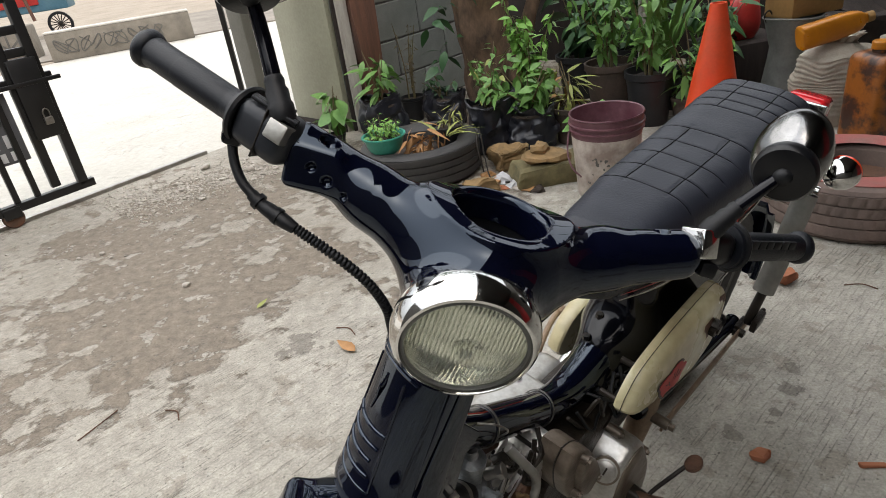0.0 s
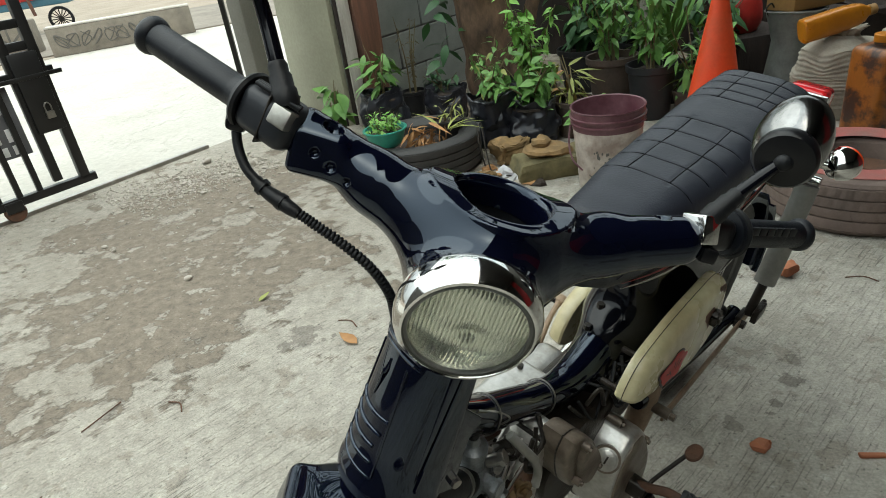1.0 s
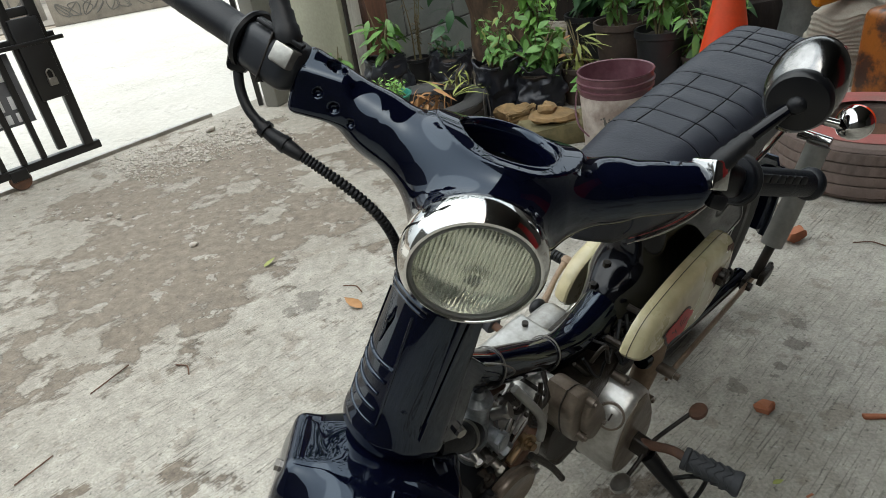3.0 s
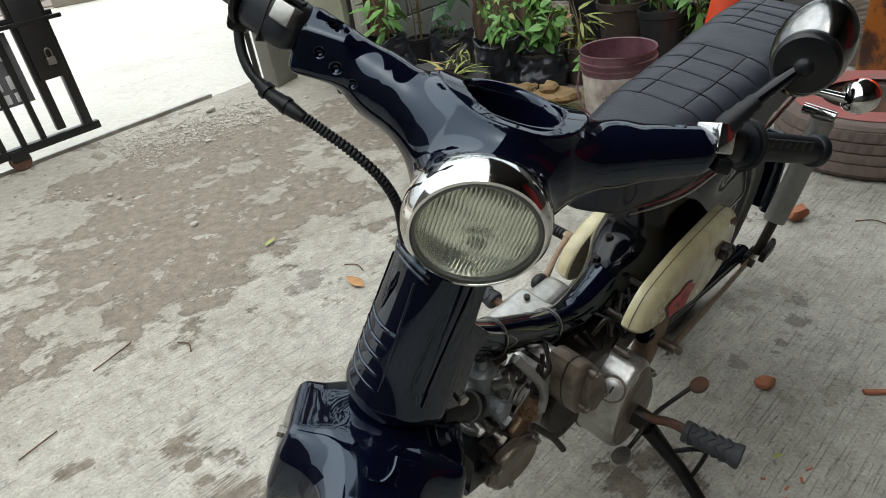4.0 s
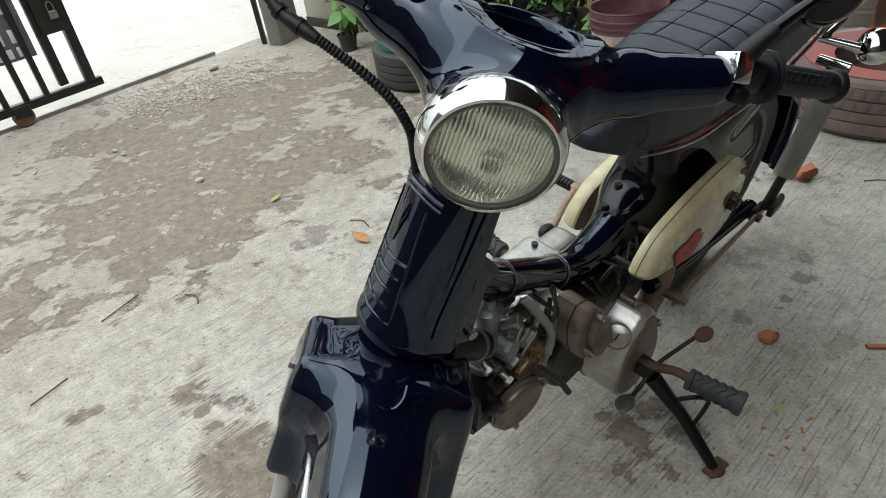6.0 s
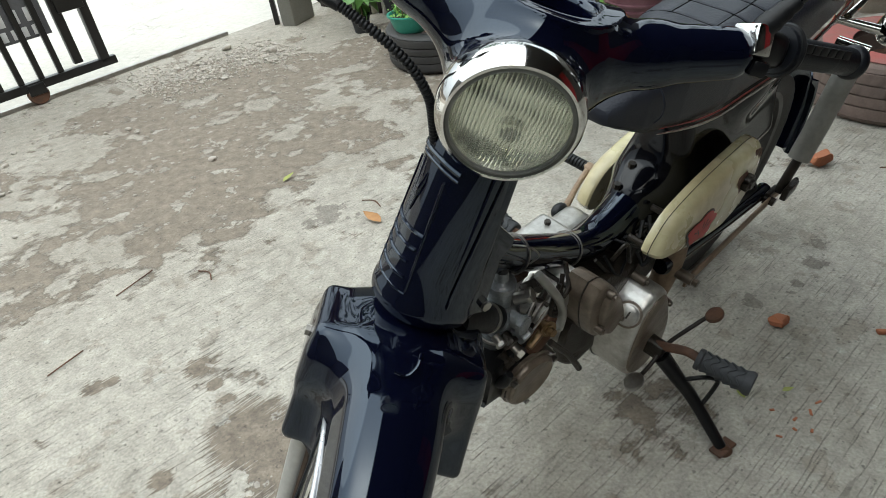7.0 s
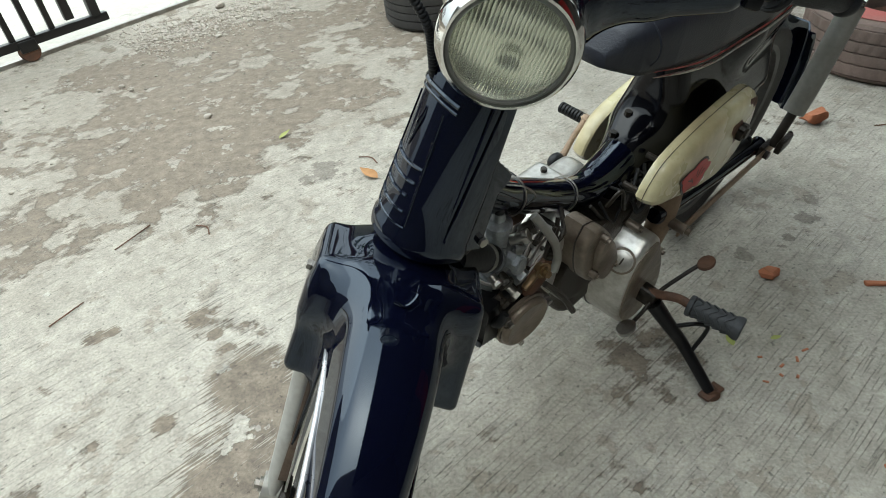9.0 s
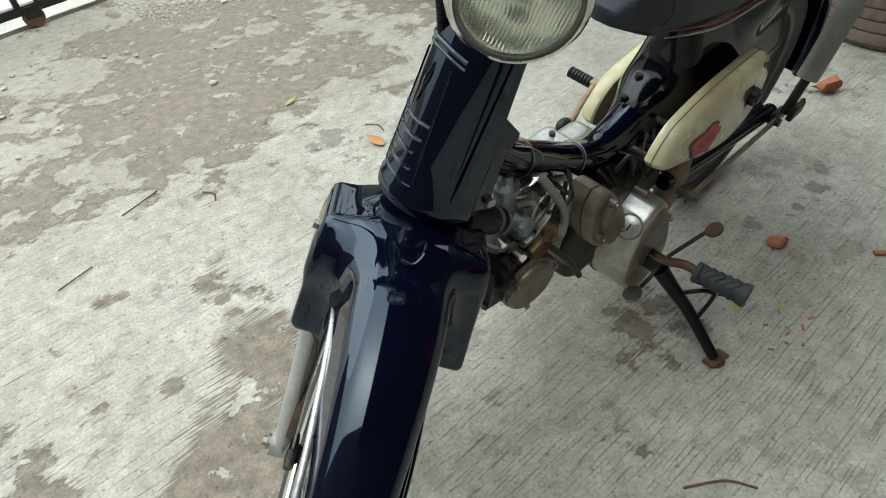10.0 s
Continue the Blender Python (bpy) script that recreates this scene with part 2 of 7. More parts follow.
def ground_material():
    m = bpy.data.materials.new("yard_concrete")
    m.use_nodes = True
    n, l = m.node_tree.nodes, m.node_tree.links
    p = n["Principled BSDF"]
    tc = n.new("ShaderNodeTexCoord")

    def noise_node(scale, detail=6, rough=0.6, vec=None):
        q = n.new("ShaderNodeTexNoise")
        q.inputs["Scale"].default_value, q.inputs["Detail"].default_value, q.inputs["Roughness"].default_value = scale, detail, rough
        l.new(vec or tc.outputs["Object"], q.inputs["Vector"])
        return q.outputs[0]

    def ramp(src, lo, hi, a=(0, 0, 0), b=(1, 1, 1)):
        r = n.new("ShaderNodeValToRGB")
        r.color_ramp.elements[0].position, r.color_ramp.elements[1].position = lo, hi
        r.color_ramp.elements[0].color, r.color_ramp.elements[1].color = (*a, 1), (*b, 1)
        l.new(src, r.inputs[0])
        return r.outputs[0]

    def mix(fac, a, b, mode="MIX"):
        x = n.new("ShaderNodeMixRGB")
        x.blend_type = mode
        for k, v in enumerate((fac, a, b)):
            if isinstance(v, (int, float)):
                x.inputs[k].default_value = v
            elif isinstance(v, tuple):
                x.inputs[k].default_value = (*v, 1)
            else:
                l.new(v, x.inputs[k])
        return x.outputs[0]

    def math_node(op, a, b=0.0):
        x = n.new("ShaderNodeMath")
        x.operation = op
        for k, v in enumerate((a, b)):
            if isinstance(v, (int, float)):
                x.inputs[k].default_value = v
            else:
                l.new(v, x.inputs[k])
        return x.outputs[0]

    turn = n.new("ShaderNodeMapping")
    turn.inputs["Rotation"].default_value = (0, 0, radians(-BROOM))
    l.new(tc.outputs["Object"], turn.inputs[0])
    lines = n.new("ShaderNodeMapping")
    lines.inputs["Scale"].default_value = (6.0, 140, 1)
    bend = n.new("ShaderNodeVectorMath")
    bend.operation = "MULTIPLY_ADD"
    bend.inputs[1].default_value = (0.02, 0.02, 0)
    l.new(noise_node(2.6, 2, 0.5), bend.inputs[0])
    l.new(turn.outputs[0], bend.inputs[2])
    l.new(bend.outputs[0], lines.inputs[0])
    broom = noise_node(1.6, 5, 0.62, lines.outputs[0])
    sep = n.new("ShaderNodeSeparateXYZ")
    l.new(tc.outputs["Object"], sep.inputs[0])
    # distance to the street side, along the normal of the gate line
    across = math_node("ADD", math_node("MULTIPLY", sep.outputs[0], -STREET_N[0]), math_node("MULTIPLY", sep.outputs[1], -STREET_N[1]))
    across = math_node("MULTIPLY", across, -1.0)
    big = noise_node(1.1, 5, 0.55)
    mid = noise_node(3.2, 6, 0.6)
    small = noise_node(26, 5, 0.6)
    grit = noise_node(140, 4, 0.6)
    clean = ramp(mid, 0.3, 0.72, (0.272, 0.252, 0.212), (0.408, 0.387, 0.336))
    # brown silt lies in patches, most of them in the worn middle of the yard
    worn = n.new("ShaderNodeMapRange")
    worn.inputs[1].default_value, worn.inputs[2].default_value = 1.1, 1.9
    l.new(across, worn.inputs[0])
    tear = noise_node(7.0, 9, 0.66)
    silt = math_node("ADD", math_node("MULTIPLY", big, 0.44), math_node("ADD", math_node("MULTIPLY", mid, 0.28), math_node("MULTIPLY", tear, 0.28)))
    silt = math_node("ADD", silt, math_node("MULTIPLY", worn.outputs[0], 0.078))
    silt = math_node("SUBTRACT", silt, math_node("MULTIPLY", math_node("SUBTRACT", broom, 0.5), 0.07))
    chalky = n.new("ShaderNodeMapRange")
    chalky.inputs[1].default_value, chalky.inputs[2].default_value = 2.9, 3.6
    l.new(across, chalky.inputs[0])
    silt = math_node("SUBTRACT", silt, math_node("MULTIPLY", chalky.outputs[0], 0.05))
    for sx, sy, sr in MUD:
        at = n.new("ShaderNodeVectorMath")
        at.operation = "DISTANCE"
        at.inputs[1].default_value = (sx, sy, 0)
        l.new(tc.outputs["Object"], at.inputs[0])
        near = n.new("ShaderNodeMapRange")
        near.inputs[1].default_value, near.inputs[2].default_value = sr * 1.35, sr * 0.5
        near.inputs[3].default_value, near.inputs[4].default_value = 0.0, 0.14
        ragged = math_node("ADD", math_node("MULTIPLY", math_node("SUBTRACT", tear, 0.5), 2.6 * sr), math_node("MULTIPLY", math_node("SUBTRACT", broom, 0.5), 2.0 * sr))
        l.new(math_node("ADD", at.outputs["Value"], ragged), near.inputs[0])
        silt = math_node("ADD", silt, near.outputs[0])
    islands = ramp(noise_node(10.0, 7, 0.58), 0.600, 0.612)
    silt_mask = math_node("MULTIPLY", ramp(silt, 0.562, 0.568), math_node("SUBTRACT", 1.0, islands))
    tone = ramp(small, 0.3, 0.75, (0.098, 0.074, 0.052), (0.180, 0.146, 0.110))
    col = mix(math_node("MULTIPLY", silt_mask, 0.84), clean, tone)
    # shadow painted along the ragged lifted edges of the thin top skin
    edge_shade = math_node("MULTIPLY", ramp(silt, 0.548, 0.560), ramp(silt, 0.562, 0.570, (1, 1, 1), (0, 0, 0)))
    col = mix(math_node("MULTIPLY", edge_shade, 0.45), col, (0.12, 0.095, 0.072))
    trodden = n.new("ShaderNodeMapRange")
    trodden.inputs[1].default_value, trodden.inputs[2].default_value = 1.25, 1.9
    trodden.inputs[3].default_value, trodden.inputs[4].default_value = 0.0, 0.26
    l.new(math_node("ADD", across, math_node("MULTIPLY", math_node("SUBTRACT", big, 0.5), 2.4)), trodden.inputs[0])
    col = mix(trodden.outputs[0], col, (0.205, 0.175, 0.135))
    flake = ramp(noise_node(8.0, 8, 0.64), 0.588, 0.596)
    col = mix(math_node("MULTIPLY", flake, 0.42), col, (0.19, 0.16, 0.125))
    speck = ramp(noise_node(17.0, 4, 0.6), 0.655, 0.675)
    col = mix(math_node("MULTIPLY", speck, 0.45), col, (0.43, 0.42, 0.38))
    damp = ramp(noise_node(1.9, 5, 0.55), 0.64, 0.70)
    col = mix(math_node("MULTIPLY", damp, 0.35), col, (0.13, 0.115, 0.095))
    groove = ramp(broom, 0.37, 0.43)
    keep = math_node("SUBTRACT", 1.0, math_node("MULTIPLY", silt_mask, 0.85))
    scored = ramp(noise_node(2.1, 4, 0.6), 0.45, 0.60, (0.15, 0.15, 0.15))
    col = mix(math_node("MULTIPLY", math_node("MULTIPLY", keep, scored), 0.44), col, groove, "MULTIPLY")
    # old oil and water marks
    blot = noise_node(17.0, 7, 0.68)
    for sx, sy, sr in STAINS:
        at = n.new("ShaderNodeVectorMath")
        at.operation = "DISTANCE"
        at.inputs[1].default_value = (sx, sy, 0)
        l.new(tc.outputs["Object"], at.inputs[0])
        reach = math_node("DIVIDE", at.outputs["Value"], sr)
        reach = math_node("ADD", reach, math_node("MULTIPLY", math_node("SUBTRACT", blot, 0.5), 5.0))
        col = mix(math_node("MULTIPLY", ramp(math_node("MULTIPLY", reach, 0.5), 0.30, 0.37, (1, 1, 1), (0, 0, 0)), 0.55), col, (0.11, 0.095, 0.08))
    col = mix(0.55, col, grit, "OVERLAY")
    col = mix(0.45, col, small, "OVERLAY")
    pits = ramp(noise_node(75, 3, 0.5), 0.30, 0.37)
    col = mix(0.45, col, pits, "MULTIPLY")
    # the street and its apron beyond the gate rail are pale clean concrete
    out_mask = math_node("GREATER_THAN", across, RAIL_D)
    pale = ramp(noise_node(1.4, 7, 0.6), 0.3, 0.75, (0.44, 0.42, 0.37), (0.54, 0.52, 0.47))
    pale = mix(0.25, pale, small, "OVERLAY")
    col = mix(out_mask, col, pale)
    far = math_node("GREATER_THAN", across, 11.2)
    dirt = ramp(noise_node(1.1, 7, 0.65), 0.35, 0.7, (0.33, 0.28, 0.22), (0.24, 0.20, 0.15))
    col = mix(far, col, dirt)
    l.new(col, p.inputs["Base Color"])
    p.inputs["Roughness"].default_value = 0.9
    h = math_node("ADD", math_node("MULTIPLY", math_node("MULTIPLY", groove, keep), 0.35), math_node("MULTIPLY", small, 0.35))
    h = math_node("ADD", h, math_node("MULTIPLY", grit, 0.2))
    h = math_node("ADD", h, math_node("MULTIPLY", silt_mask, -0.45))
    b = n.new("ShaderNodeBump")
    b.inputs["Strength"].default_value, b.inputs["Distance"].default_value = 0.7, 0.009
    l.new(h, b.inputs["Height"])
    l.new(b.outputs[0], p.inputs["Normal"])
    return m


STAINS = ((0.732, 1.315, 0.030), (0.835, 1.34, 0.018), (0.92, 1.46, 0.040), (0.97, 1.53, 0.036), (0.86, 1.37, 0.016), (0.436, 0.939, 0.026), (-0.45, 1.88, 0.09), (1.45, 1.85, 0.034), (1.55, 1.75, 0.026), (1.30, 1.55, 0.022))
MUD = ((-0.42, 0.97, 0.10), (-0.35, 0.89, 0.08), (-0.64, 1.19, 0.038), (-0.58, 1.13, 0.018), (-0.53, 1.07, 0.018), (-0.40, 0.66, 0.15), (-0.30, 0.60, 0.12), (-0.90, 1.135, 0.032), (-0.86, 1.155, 0.022), (-0.74, 0.81, 0.012), (-0.60, 0.86, 0.026))
# the gate line: a point on it, its direction, and the normal towards the street
BROOM = 45.0
RAIL_DIR = Vector((math.cos(radians(51.5)), math.sin(radians(51.5)), 0))
STREET_N = Vector((-RAIL_DIR.y, RAIL_DIR.x, 0))
RAIL_P = Vector((-1.60, 4.26, 0))
RAIL_D = RAIL_P.dot(STREET_N)


# ---- mesh tools: a shape is (vertices, faces) ----
def cat_rom(pts, n=8):
    P = [np.array(p, float) for p in pts]
    P = [2 * P[0] - P[1]] + P + [2 * P[-1] - P[-2]]
    out = []
    for i in range(1, len(P) - 2):
        for k in range(n):
            t = k / n
            out.append(0.5 * (2 * P[i] + (P[i + 1] - P[i - 1]) * t + (2 * P[i - 1] - 5 * P[i] + 4 * P[i + 1] - P[i + 2]) * t * t + (3 * P[i] - P[i - 1] - 3 * P[i + 1] + P[i + 2]) * t ** 3))
    out.append(P[-2])
    return out


def loft(rings, cap=True, loop=False):
    n, k = len(rings), len(rings[0])
    V = np.concatenate([np.array(r, float) for r in rings])
    F = []
    for i in range(n if loop else n - 1):
        j = (i + 1) % n
        for a in range(k):
            b = (a + 1) % k
            F.append((i * k + a, i * k + b, j * k + b, j * k + a))
    if cap and not loop:
        F.append(tuple(range(k - 1, -1, -1)))
        F.append(tuple((n - 1) * k + a for a in range(k)))
    return V, F


def tube(path, r, seg=10, n=6, smooth=True):
    """A round bar along a path; r is one radius or one for each given point."""
    rs = [r] * len(path) if isinstance(r, (int, float)) else list(r)
    if smooth and len(path) > 2:
        full = cat_rom([(*p, q) for p, q in zip(path, rs)], n)
    else:
        full = [np.array((*p, q), float) for p, q in zip(path, rs)]
    pts, rad = [p[:3] for p in full], [p[3] for p in full]
    up = np.array((0.0, 0.0, 1.0))
    t0 = pts[1] - pts[0]
    if abs(t0[2]) > 0.9 * np.linalg.norm(t0):
        up = np.array((1.0, 0.0, 0.0))
    rings, u = [], None
    for i, p in enumerate(pts):
        t = pts[min(i + 1, len(pts) - 1)] - pts[max(i - 1, 0)]
        t = t / (np.linalg.norm(t) + 1e-12)
        base = up if u is None else u
        u = base - t * base.dot(t)
        u /= np.linalg.norm(u) + 1e-12
        v = np.cross(t, u)
        rings.append([p + rad[i] * (math.cos(a) * u + math.sin(a) * v) for a in np.arange(seg) * 2 * math.pi / seg])
    return loft(rings)


def lathe(profile, seg=40, loop=False):
    """Turned about z: profile of (radius, z) from bottom to top."""
    a = np.arange(seg) * 2 * math.pi / seg
    rings = [[(r * math.cos(x), r * math.sin(x), z) for x in a] for r, z in profile]
    return loft(rings, cap=not loop, loop=loop)


def box(sx, sy, sz, bev=0.004, seg=2):
    bm = bmesh.new()
    bmesh.ops.create_cube(bm, size=1)
    bmesh.ops.scale(bm, vec=(sx, sy, sz), verts=bm.verts)
    if bev:
        bmesh.ops.bevel(bm, geom=bm.edges[:], offset=bev, segments=seg, affect="EDGES", profile=0.5)
    return from_bm(bm)


def from_bm(bm):
    bm.verts.index_update()
    V = np.array([v.co[:] for v in bm.verts])
    F = [tuple(v.index for v in f.verts) for f in bm.faces]
    bm.free()
    return V, F


def plate(outline, th, bev=0.003, seg=2):
    """A flat piece: its outline in x, z and its thickness along y, edges rounded."""
    bm = bmesh.new()
    vs = [bm.verts.new((x, -th / 2, z)) for x, z in outline]
    f = bm.faces.new(vs)
    ex = bmesh.ops.extrude_face_region(bm, geom=[f])
    bmesh.ops.translate(bm, vec=(0, th, 0), verts=[v for v in ex["geom"] if isinstance(v, bmesh.types.BMVert)])
    bmesh.ops.recalc_face_normals(bm, faces=bm.faces[:])
    if bev:
        rim = [e for e in bm.edges if len(e.link_faces) == 2 and e.calc_face_angle() > 0.9 and any(len(q.verts) > 4 or len(outline) == 4 for q in e.link_faces)]
        bmesh.ops.bevel(bm, geom=rim, offset=bev, segments=seg, affect="EDGES", profile=0.5)
    return from_bm(bm)


def moved(geo, m):
    V = geo[0]
    M = np.array(m)
    return V @ M[:3, :3].T + M[:3, 3], geo[1]


def join(*geos):
    V, F, k = [], [], 0
    for v, f in geos:
        V.append(v)
        F += [tuple(i + k for i in q) for q in f]
        k += len(v)
    return np.concatenate(V), F


def rough_up(geo, amount, scale, seed=0.0):
    """Pushes the vertices about by a smooth noise, for stones, bags and bark."""
    V = geo[0].copy()
    for i, p in enumerate(V):
        V[i] += amount * np.array(noise.noise_vector(Vector(p * scale) + Vector((seed, seed * 1.7, -seed))))
    return V, geo[1]


def ball(rx, ry, rz, sub=2):
    bm = bmesh.new()
    bmesh.ops.create_icosphere(bm, subdivisions=sub, radius=1)
    bmesh.ops.scale(bm, vec=(rx, ry, rz), verts=bm.verts)
    return from_bm(bm)


def span(a, b, r, seg=10):
    return tube([a, b], r, seg, smooth=False)


def nets(f, lo, hi, h, smooth=2, exact=False):
    """The surface on which f(x, y, z) is 0, meshed on a grid of step h."""
    ax = [np.arange(lo[k], hi[k] + h, h) for k in range(3)]
    X, Y, Z = np.meshgrid(*ax, indexing="ij")
    D = f(X, Y, Z)
    S = D < 0
    n = np.array(D.shape) - 1
    acc = np.zeros((*n, 3))
    cnt = np.zeros(n)
    offs = [(i, j, k) for i in (0, 1) for j in (0, 1) for k in (0, 1)]

    def cut(A, o):
        return A[o[0]:o[0] + n[0], o[1]:o[1] + n[1], o[2]:o[2] + n[2]]

    for a in offs:
        for axis in range(3):
            if a[axis]:
                continue
            b = list(a)
            b[axis] = 1
            da, db = cut(D, a), cut(D, b)
            hit = cut(S, a) != cut(S, b)
            t = np.where(hit, da / np.where(hit, da - db, 1), 0)
            for k in range(3):
                acc[..., k] += np.where(hit, a[k] + (t if k == axis else 0), 0)
            cnt += hit
    act = cnt > 0
    idx = -np.ones(n, int)
    idx[act] = np.arange(act.sum())
    cells = np.argwhere(act)
    V = np.array(lo) + h * (cells + acc[act] / cnt[act][:, None])
    F = []
    for axis in range(3):
        u, v = (axis + 1) % 3, (axis + 2) % 3
        sl_a, sl_b = [slice(None)] * 3, [slice(None)] * 3
        sl_a[axis], sl_b[axis] = slice(0, -1), slice(1, None)
        Sa, Sb = S[tuple(sl_a)], S[tuple(sl_b)]
        e = np.argwhere(Sa != Sb)
        e = e[(e[:, u] > 0) & (e[:, v] > 0) & (e[:, u] < n[u]) & (e[:, v] < n[v])]
        flip = Sa[tuple(e.T)]
        c = []
        for du, dv in ((1, 1), (0, 1), (0, 0), (1, 0)):
            g = e.copy()
            g[:, u] -= du
            g[:, v] -= dv
            c.append(idx[tuple(g.T)])
        Q = np.stack(c, 1)
        Q[~flip] = Q[~flip][:, ::-1]
        F.append(Q)
    F = np.concatenate(F)
    if exact:
        # draw the vertices onto the true surface
        for _ in range(3):
            e = 0.0006
            v0 = f(*V.T)
            G = np.stack([(f(*(V + np.eye(3)[k] * e).T) - v0) / e for k in range(3)], 1)
            g2 = np.maximum((G * G).sum(1), 0.05)
            step = G * (v0 / g2)[:, None]
            L = np.linalg.norm(step, axis=1)[:, None]
            V = V - step * np.minimum(1, h / np.maximum(L, 1e-9)) * 0.9
    for _ in range(smooth):
        for w in (0.5, -0.52):
            s, k = np.zeros_like(V), np.zeros(len(V))
            for a in range(4):
                b = (a + 1) % 4
                np.add.at(s, F[:, a], V[F[:, b]])
                np.add.at(k, F[:, a], 1)
                np.add.at(s, F[:, b], V[F[:, a]])
                np.add.at(k, F[:, b], 1)
            V = V + w * (s / np.maximum(k, 1)[:, None] - V)
    return V, [tuple(q) for q in F.tolist()]


def smin(a, b, k):
    h = np.clip(0.5 + 0.5 * (b - a) / k, 0, 1)
    return b + (a - b) * h - k * h * (1 - h)


def smax(a, b, k):
    return -smin(-a, -b, k)


def sd_cone(X, Y, Z, a, b, ra, rb, sy=1.0):
    """A tapered round bar from a to b."""
    a, b = np.array(a), np.array(b)
    d = b - a
    t = np.clip(((X - a[0]) * d[0] + (Y - a[1]) * d[1] + (Z - a[2]) * d[2]) / d.dot(d), 0, 1)
    return np.sqrt((X - a[0] - t * d[0]) ** 2 + (Y - a[1] - t * d[1]) ** 2 + ((Z - a[2] - t * d[2]) * sy) ** 2) - (ra + (rb - ra) * t)


def sd_box(X, Y, Z, c, s, r):
    q = [np.abs(A - c[k]) - s[k] + r for k, A in enumerate((X, Y, Z))]
    return np.sqrt(sum(np.maximum(v, 0) ** 2 for v in q)) + np.minimum(np.maximum(np.maximum(q[0], q[1]), q[2]), 0) - r


def sd_disc(X, Y, Z, c, axis, r, half):
    """A cylinder about axis through c."""
    axis = np.array(axis, float) / np.linalg.norm(axis)
    dx, dy, dz = X - c[0], Y - c[1], Z - c[2]
    t = dx * axis[0] + dy * axis[1] + dz * axis[2]
    rho = np.sqrt(np.maximum(dx ** 2 + dy ** 2 + dz ** 2 - t ** 2, 0))
    return np.maximum(rho - r, np.abs(t) - half)


def build(name, geo, material, parent=None, smooth=40, m=None):
    me = bpy.data.meshes.new(name)
    me.from_pydata([tuple(v) for v in geo[0]], [], geo[1])
    me.update()
    bm = bmesh.new()
    bm.from_mesh(me)
    bmesh.ops.recalc_face_normals(bm, faces=bm.faces[:])
    bm.to_mesh(me)
    bm.free()
    if smooth:
        me.shade_smooth()
        if smooth < 180:
            me.set_sharp_from_angle(angle=radians(smooth))
    me.materials.append(material)
    ob = new(name, me)
    if parent:
        ob.parent = parent
    if m is not None:
        ob.matrix_local = m
    return ob


def true_normals(ob, f, m, e=0.0022):
    """Shades a mesh of nets() by the slope of its own field, so that gloss runs clean over it."""
    inv = np.array(Matrix(m).inverted())
    V = np.array([v.co[:] for v in ob.data.vertices])
    L = V @ inv[:3, :3].T + inv[:3, 3]
    G = np.stack([f(*(L + np.eye(3)[k] * e).T) - f(*(L - np.eye(3)[k] * e).T) for k in range(3)], 1)
    G = G @ np.array(m)[:3, :3].T
    G /= np.linalg.norm(G, axis=1)[:, None] + 1e-12
    ob.data.normals_split_custom_set_from_vertices(G.tolist())


def part(name, geo, material, parent, label="", smooth=40):
    ob = build(name, geo, material, parent, smooth)
    return tagged(ob, label) if label else ob


def thing(name, m, label, category, group="", kind=""):
    ob = new(name)
    ob.empty_display_size = 0.1
    ob.matrix_world = m
    return tagged(ob, label, category, group, kind)


def rot_z(deg):
    return pose(0, 0, 0, 0, 0, deg)


# axis of a turned piece from z to the given direction, at a place
def aim(place, axis, spin=0):
    q = Vector(axis).to_track_quat("Z", "Y").to_matrix().to_4x4()
    return Matrix.Translation(place) @ q @ rot_z(spin)


# ---- ground and street ----
def ground():
    bm = bmesh.new()
    bmesh.ops.create_grid(bm, x_segments=60, y_segments=60, size=1)
    for v in bm.verts:
        for k in (0, 1):
            v.co[k] = math.copysign(abs(v.co[k]) ** 3.2 * 400, v.co[k])
        v.co.y += 3
    g = build("ground", from_bm(bm), ground_material())
    tagged(g, "worn broom-finished concrete yard with brown silt patches", "ground", kind="structure")


ground()

rail_m = Matrix.Translation(RAIL_P) @ rot_z(51.5)
rail = build("gate_rail", moved(box(3.2, 0.035, 0.03, 0.006), pose(-1.62, 0, 0.008)), STEEL, m=rail_m)
tagged(rail, "rusty steel gate rail set in a concrete strip", "gate rail", kind="structure")


